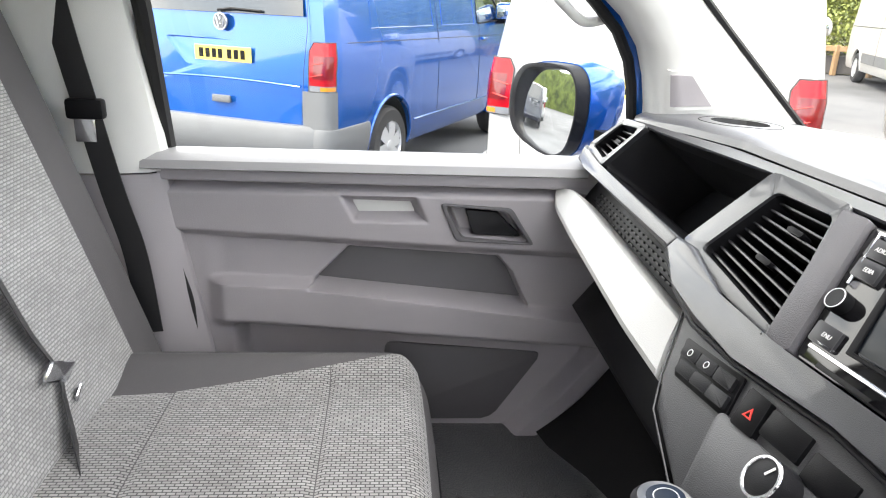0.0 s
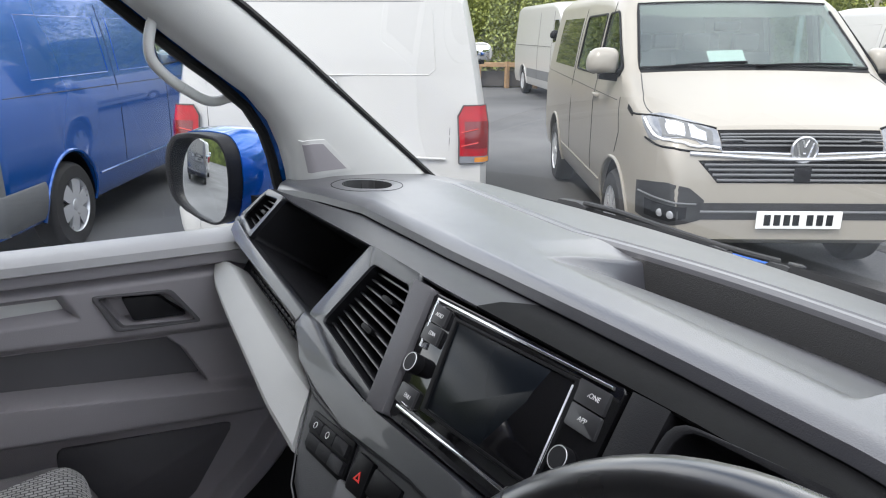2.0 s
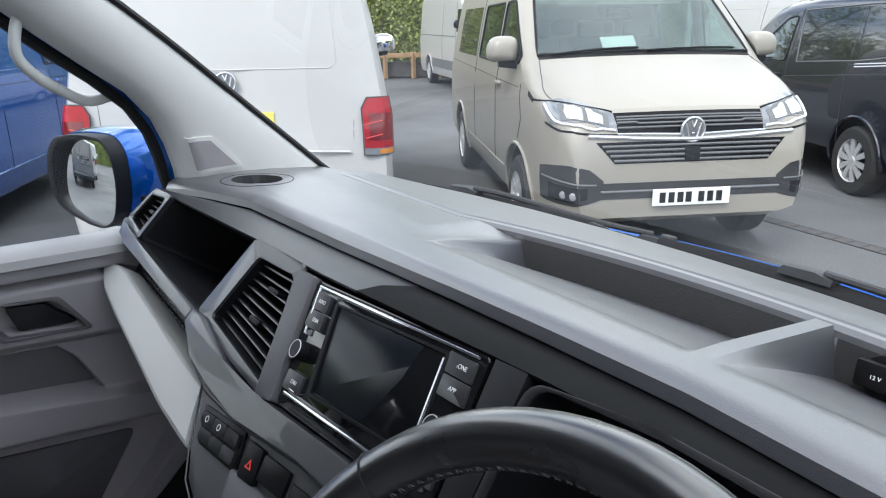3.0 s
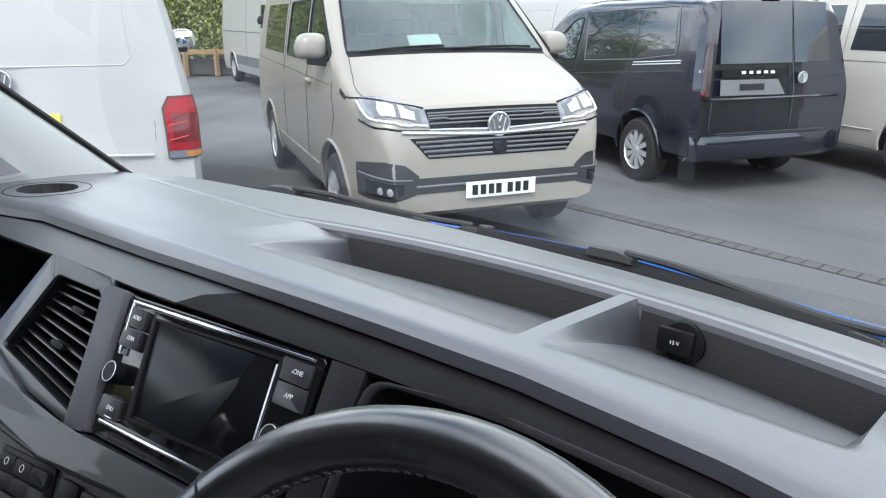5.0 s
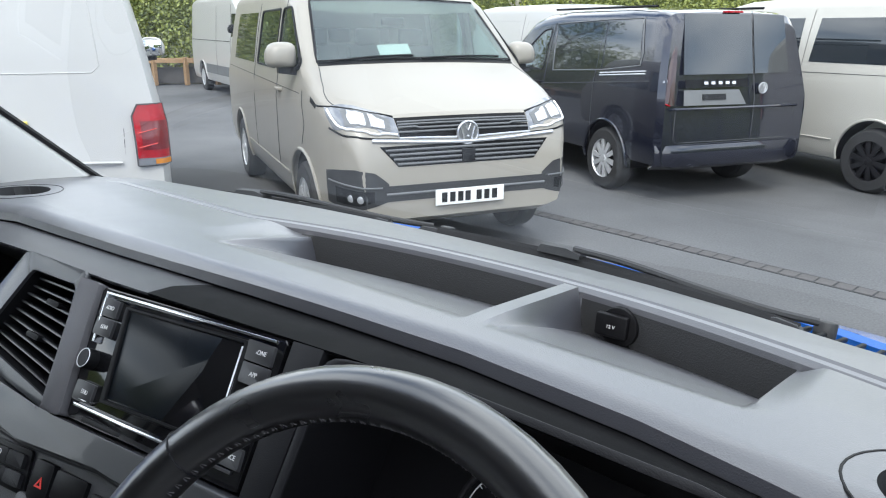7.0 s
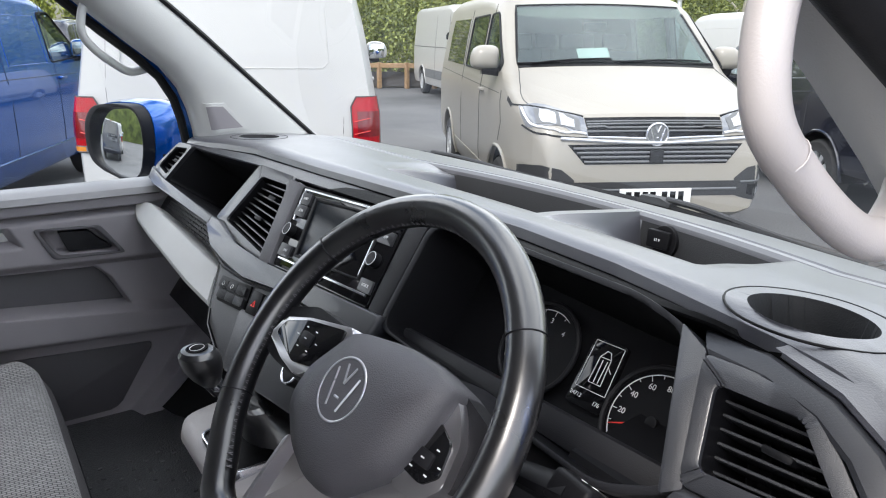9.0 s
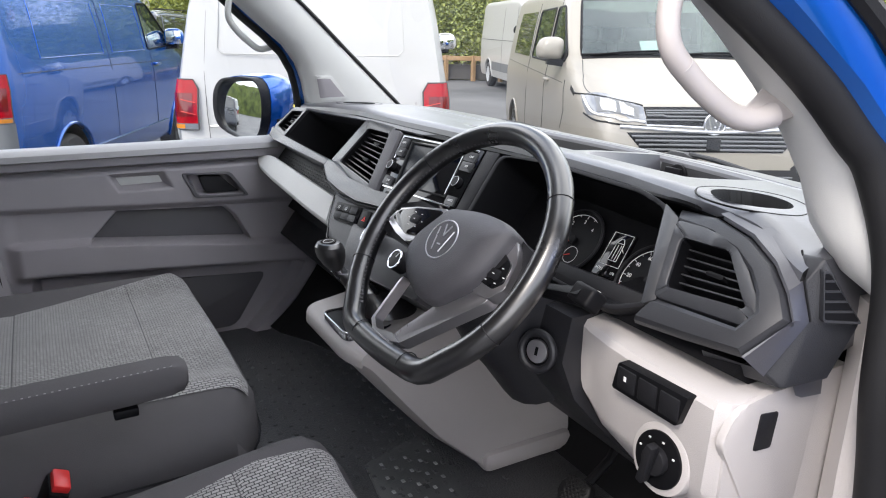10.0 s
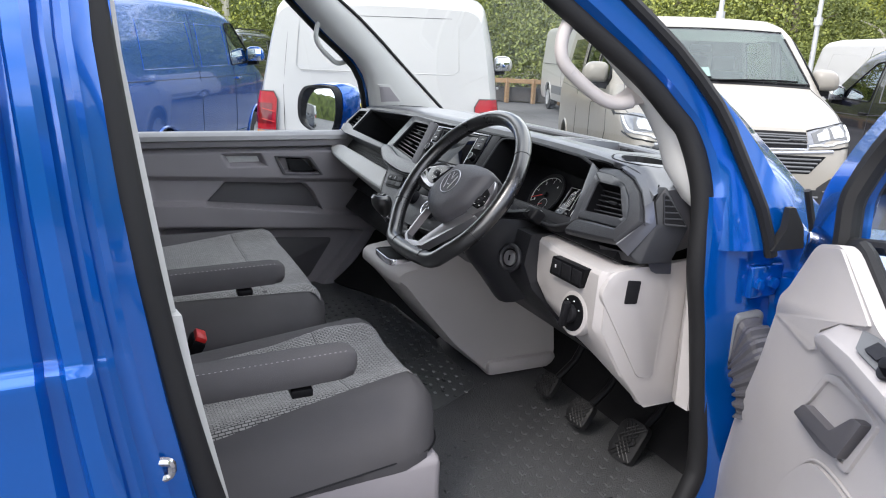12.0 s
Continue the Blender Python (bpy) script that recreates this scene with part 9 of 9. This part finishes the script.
vg = part("verge", thick(loft([[yard_edge(0.1 * i) * 1.03 + Vector((0, 0, z)) + yard_edge(0.1 * i).normalized() * d for d, z in ((-0.4, 0.01), (-0.3, 0.12), (6, 0.5), (30, 1.2))] for i in range(71)], False), 0.02), M_GRAVEL)
tagged(vg, "leaf-strewn verge behind the yard", "verge", kind="structure")
fence = thing("fence", "low timber rail on posts at the edge of the yard", "fence", tuple(yard_edge(2)))
for i in range(22):
    p, q = yard_edge(1.3 + 0.1 * i) * 0.995, yard_edge(1.4 + 0.1 * i) * 0.995
    part("post", rbox(-0.06, 0.06, -0.06, 0.06, 0.0, 0.78, 0.01, 1, Matrix.Translation(p)), M_WOOD, fence)
    d = (q - p)
    part("rail", rbox(0, d.length, -0.04, 0.04, 0.62, 0.76, 0.01, 1, Matrix.Translation(p) @ pose(0, 0, 0, 0, 0, math.degrees(math.atan2(d.y, d.x)))), M_WOOD, fence)
    part("kick_board", rbox(0, d.length, -0.03, 0.03, 0.05, 0.50, 0.005, 1, Matrix.Translation(p * 1.01) @ pose(0, 0, 0, 0, 0, math.degrees(math.atan2(d.y, d.x)))), M_STONE, fence)

rng = random.Random(7)


def leaf_cloud(center, rx, rz, count, size):
    vs, fs = [], []
    for _ in range(count):
        while True:
            p = Vector((rng.uniform(-1, 1), rng.uniform(-1, 1), rng.uniform(-1, 1)))
            if 0.15 < p.length < 1 and noise.noise(p * 2.3 + Vector(center)) > -0.12:
                break
        p = Vector((center[0] + p.x * rx, center[1] + p.y * rx, center[2] + p.z * rz))
        u = Vector((rng.uniform(-1, 1), rng.uniform(-1, 1), rng.uniform(-1, 1))).normalized()
        w = u.orthogonal().normalized()
        k = size * rng.uniform(0.6, 1.3)
        b = len(vs)
        vs += [p - u * k, p + w * k * 0.55, p + u * k, p - w * k * 0.55]
        fs.append((b, b + 1, b + 2, b + 3))
    return vs, fs


def tree(base, height, spread, birch, dark, leaves=1500):
    tr = thing("tree", "tall birch with pale trunk and thin spring leaves" if birch else "leafy woodland tree behind the yard", "tree", base, "trees behind the yard")
    b = Vector(base)
    lean = Vector((rng.uniform(-0.06, 0.06), rng.uniform(-0.06, 0.06), 1))
    r = 0.09 + 0.010 * height
    trunk = [b + lean * height * t + Vector((0.12 * math.sin(3 * t + base[0]), 0.12 * math.cos(4 * t + base[1]), 0)) * t for t in (-0.01, 0.1, 0.3, 0.5, 0.7, 0.92)]
    bm = tube(trunk, [r * 1.2, r, r * 0.8, r * 0.6, r * 0.4, r * 0.1], 8)
    for k in range(7):
        t = 0.3 + 0.09 * k
        p = b + lean * height * t
        a = rng.uniform(0, 6.28)
        q = p + Vector((math.cos(a), math.sin(a), 0.7)) * spread * 0.6
        same(bm, tube([p, p.lerp(q, 0.5) + Vector((0, 0, 0.2)), q], [r * 0.4, r * 0.25, r * 0.08], 5))
    part("trunk", bm, M_BIRCH if birch else M_BARK, tr)
    vs, fs = [], []
    for k in range(9):
        t = rng.uniform(0.32, 1.0)
        a = rng.uniform(0, 6.28)
        c = b + lean * height * t + Vector((math.cos(a), math.sin(a), 0)) * spread * 0.55 * (1.15 - t)
        v2, f2 = leaf_cloud(c, spread * 0.55, spread * 0.5, leaves // 9, 0.062)
        o = len(vs)
        vs += v2
        fs += [tuple(i + o for i in q) for q in f2]
    me = bpy.data.meshes.new("crown")
    me.from_pydata(vs, [], fs)
    me.materials.append(M_LEAF2 if dark else M_LEAF)
    cr = new("crown", me)
    cr.parent = tr
    cr.matrix_parent_inverse = tr.matrix_basis.inverted()
    return tr


for i in range(64):
    k = 0.15 + 6.7 * i / 63
    p = yard_edge(k)
    out = p.normalized() * rng.uniform(1.5, 9.0)
    p = p * 1.03 + out + Vector((rng.uniform(-1, 1), rng.uniform(-1, 1), 0))
    low = 0.5 if p.y < -4 else 1.0
    tree((p.x, p.y, 0.2), rng.uniform(5.5, 8) * low, rng.uniform(1.9, 2.8) * low, i % 4 == 1, i % 3 == 0, 5200)
vs, fs = [], []
for i in range(300):
    k = 0.1 + 6.8 * i / 299
    p = yard_edge(k)
    p = p * 1.03 + p.normalized() * rng.uniform(0.8, 7.5)
    v2, f2 = leaf_cloud((p.x, p.y, rng.uniform(0.5, 3.4) * (0.35 if p.y < -4 else 1.0)), rng.uniform(1.2, 2.2), rng.uniform(1.0, 2.0), 1000, 0.062)
    o = len(vs)
    vs += v2
    fs += [tuple(j + o for j in q) for q in f2]
me = bpy.data.meshes.new("undergrowth")
me.from_pydata(vs, [], fs)
me.materials.append(M_LEAF2)
tagged(new("undergrowth", me), "dense green undergrowth at the edge of the woods", "bushes", kind="stuff")

# distant woods behind the first trees
bd = part("backdrop", loft([[(r * math.cos(a) - 2, r * math.sin(a) - 2, z + 1.2 * noise.noise(Vector((a * 9, z, 3)))) for a in [radians(-20 + 300 * i / 150) for i in range(151)]] for r, z in ((52, -0.5), (52, 3), (53, 5), (54, 7.5), (55, 8.5))], False), foliage_wall(), None)
tagged(bd, "dense green woods far behind the yard", "woods", kind="structure")

# lamp posts at the far side of the yard
for x, y in ((-12.6, 13.6), (-12.2, 16.6)):
    lp2 = thing("street_lamp", "slim galvanised lamp post at the edge of the yard", "lamp post", (x, y, 0), "lamp posts")
    part("post", tube([(x, y, 0), (x, y, 2.2), (x, y, 7.0)], [0.075, 0.065, 0.045], 12), M_GALV, lp2)
    part("collar", tube([(x, y, 2.55), (x, y, 2.75)], 0.11, 12), M_GALV, lp2)
    part("lantern", rbox(x - 0.16, x + 0.16, y - 0.42, y + 0.05, 6.95, 7.05, 0.03), M_BUMPER, lp2)
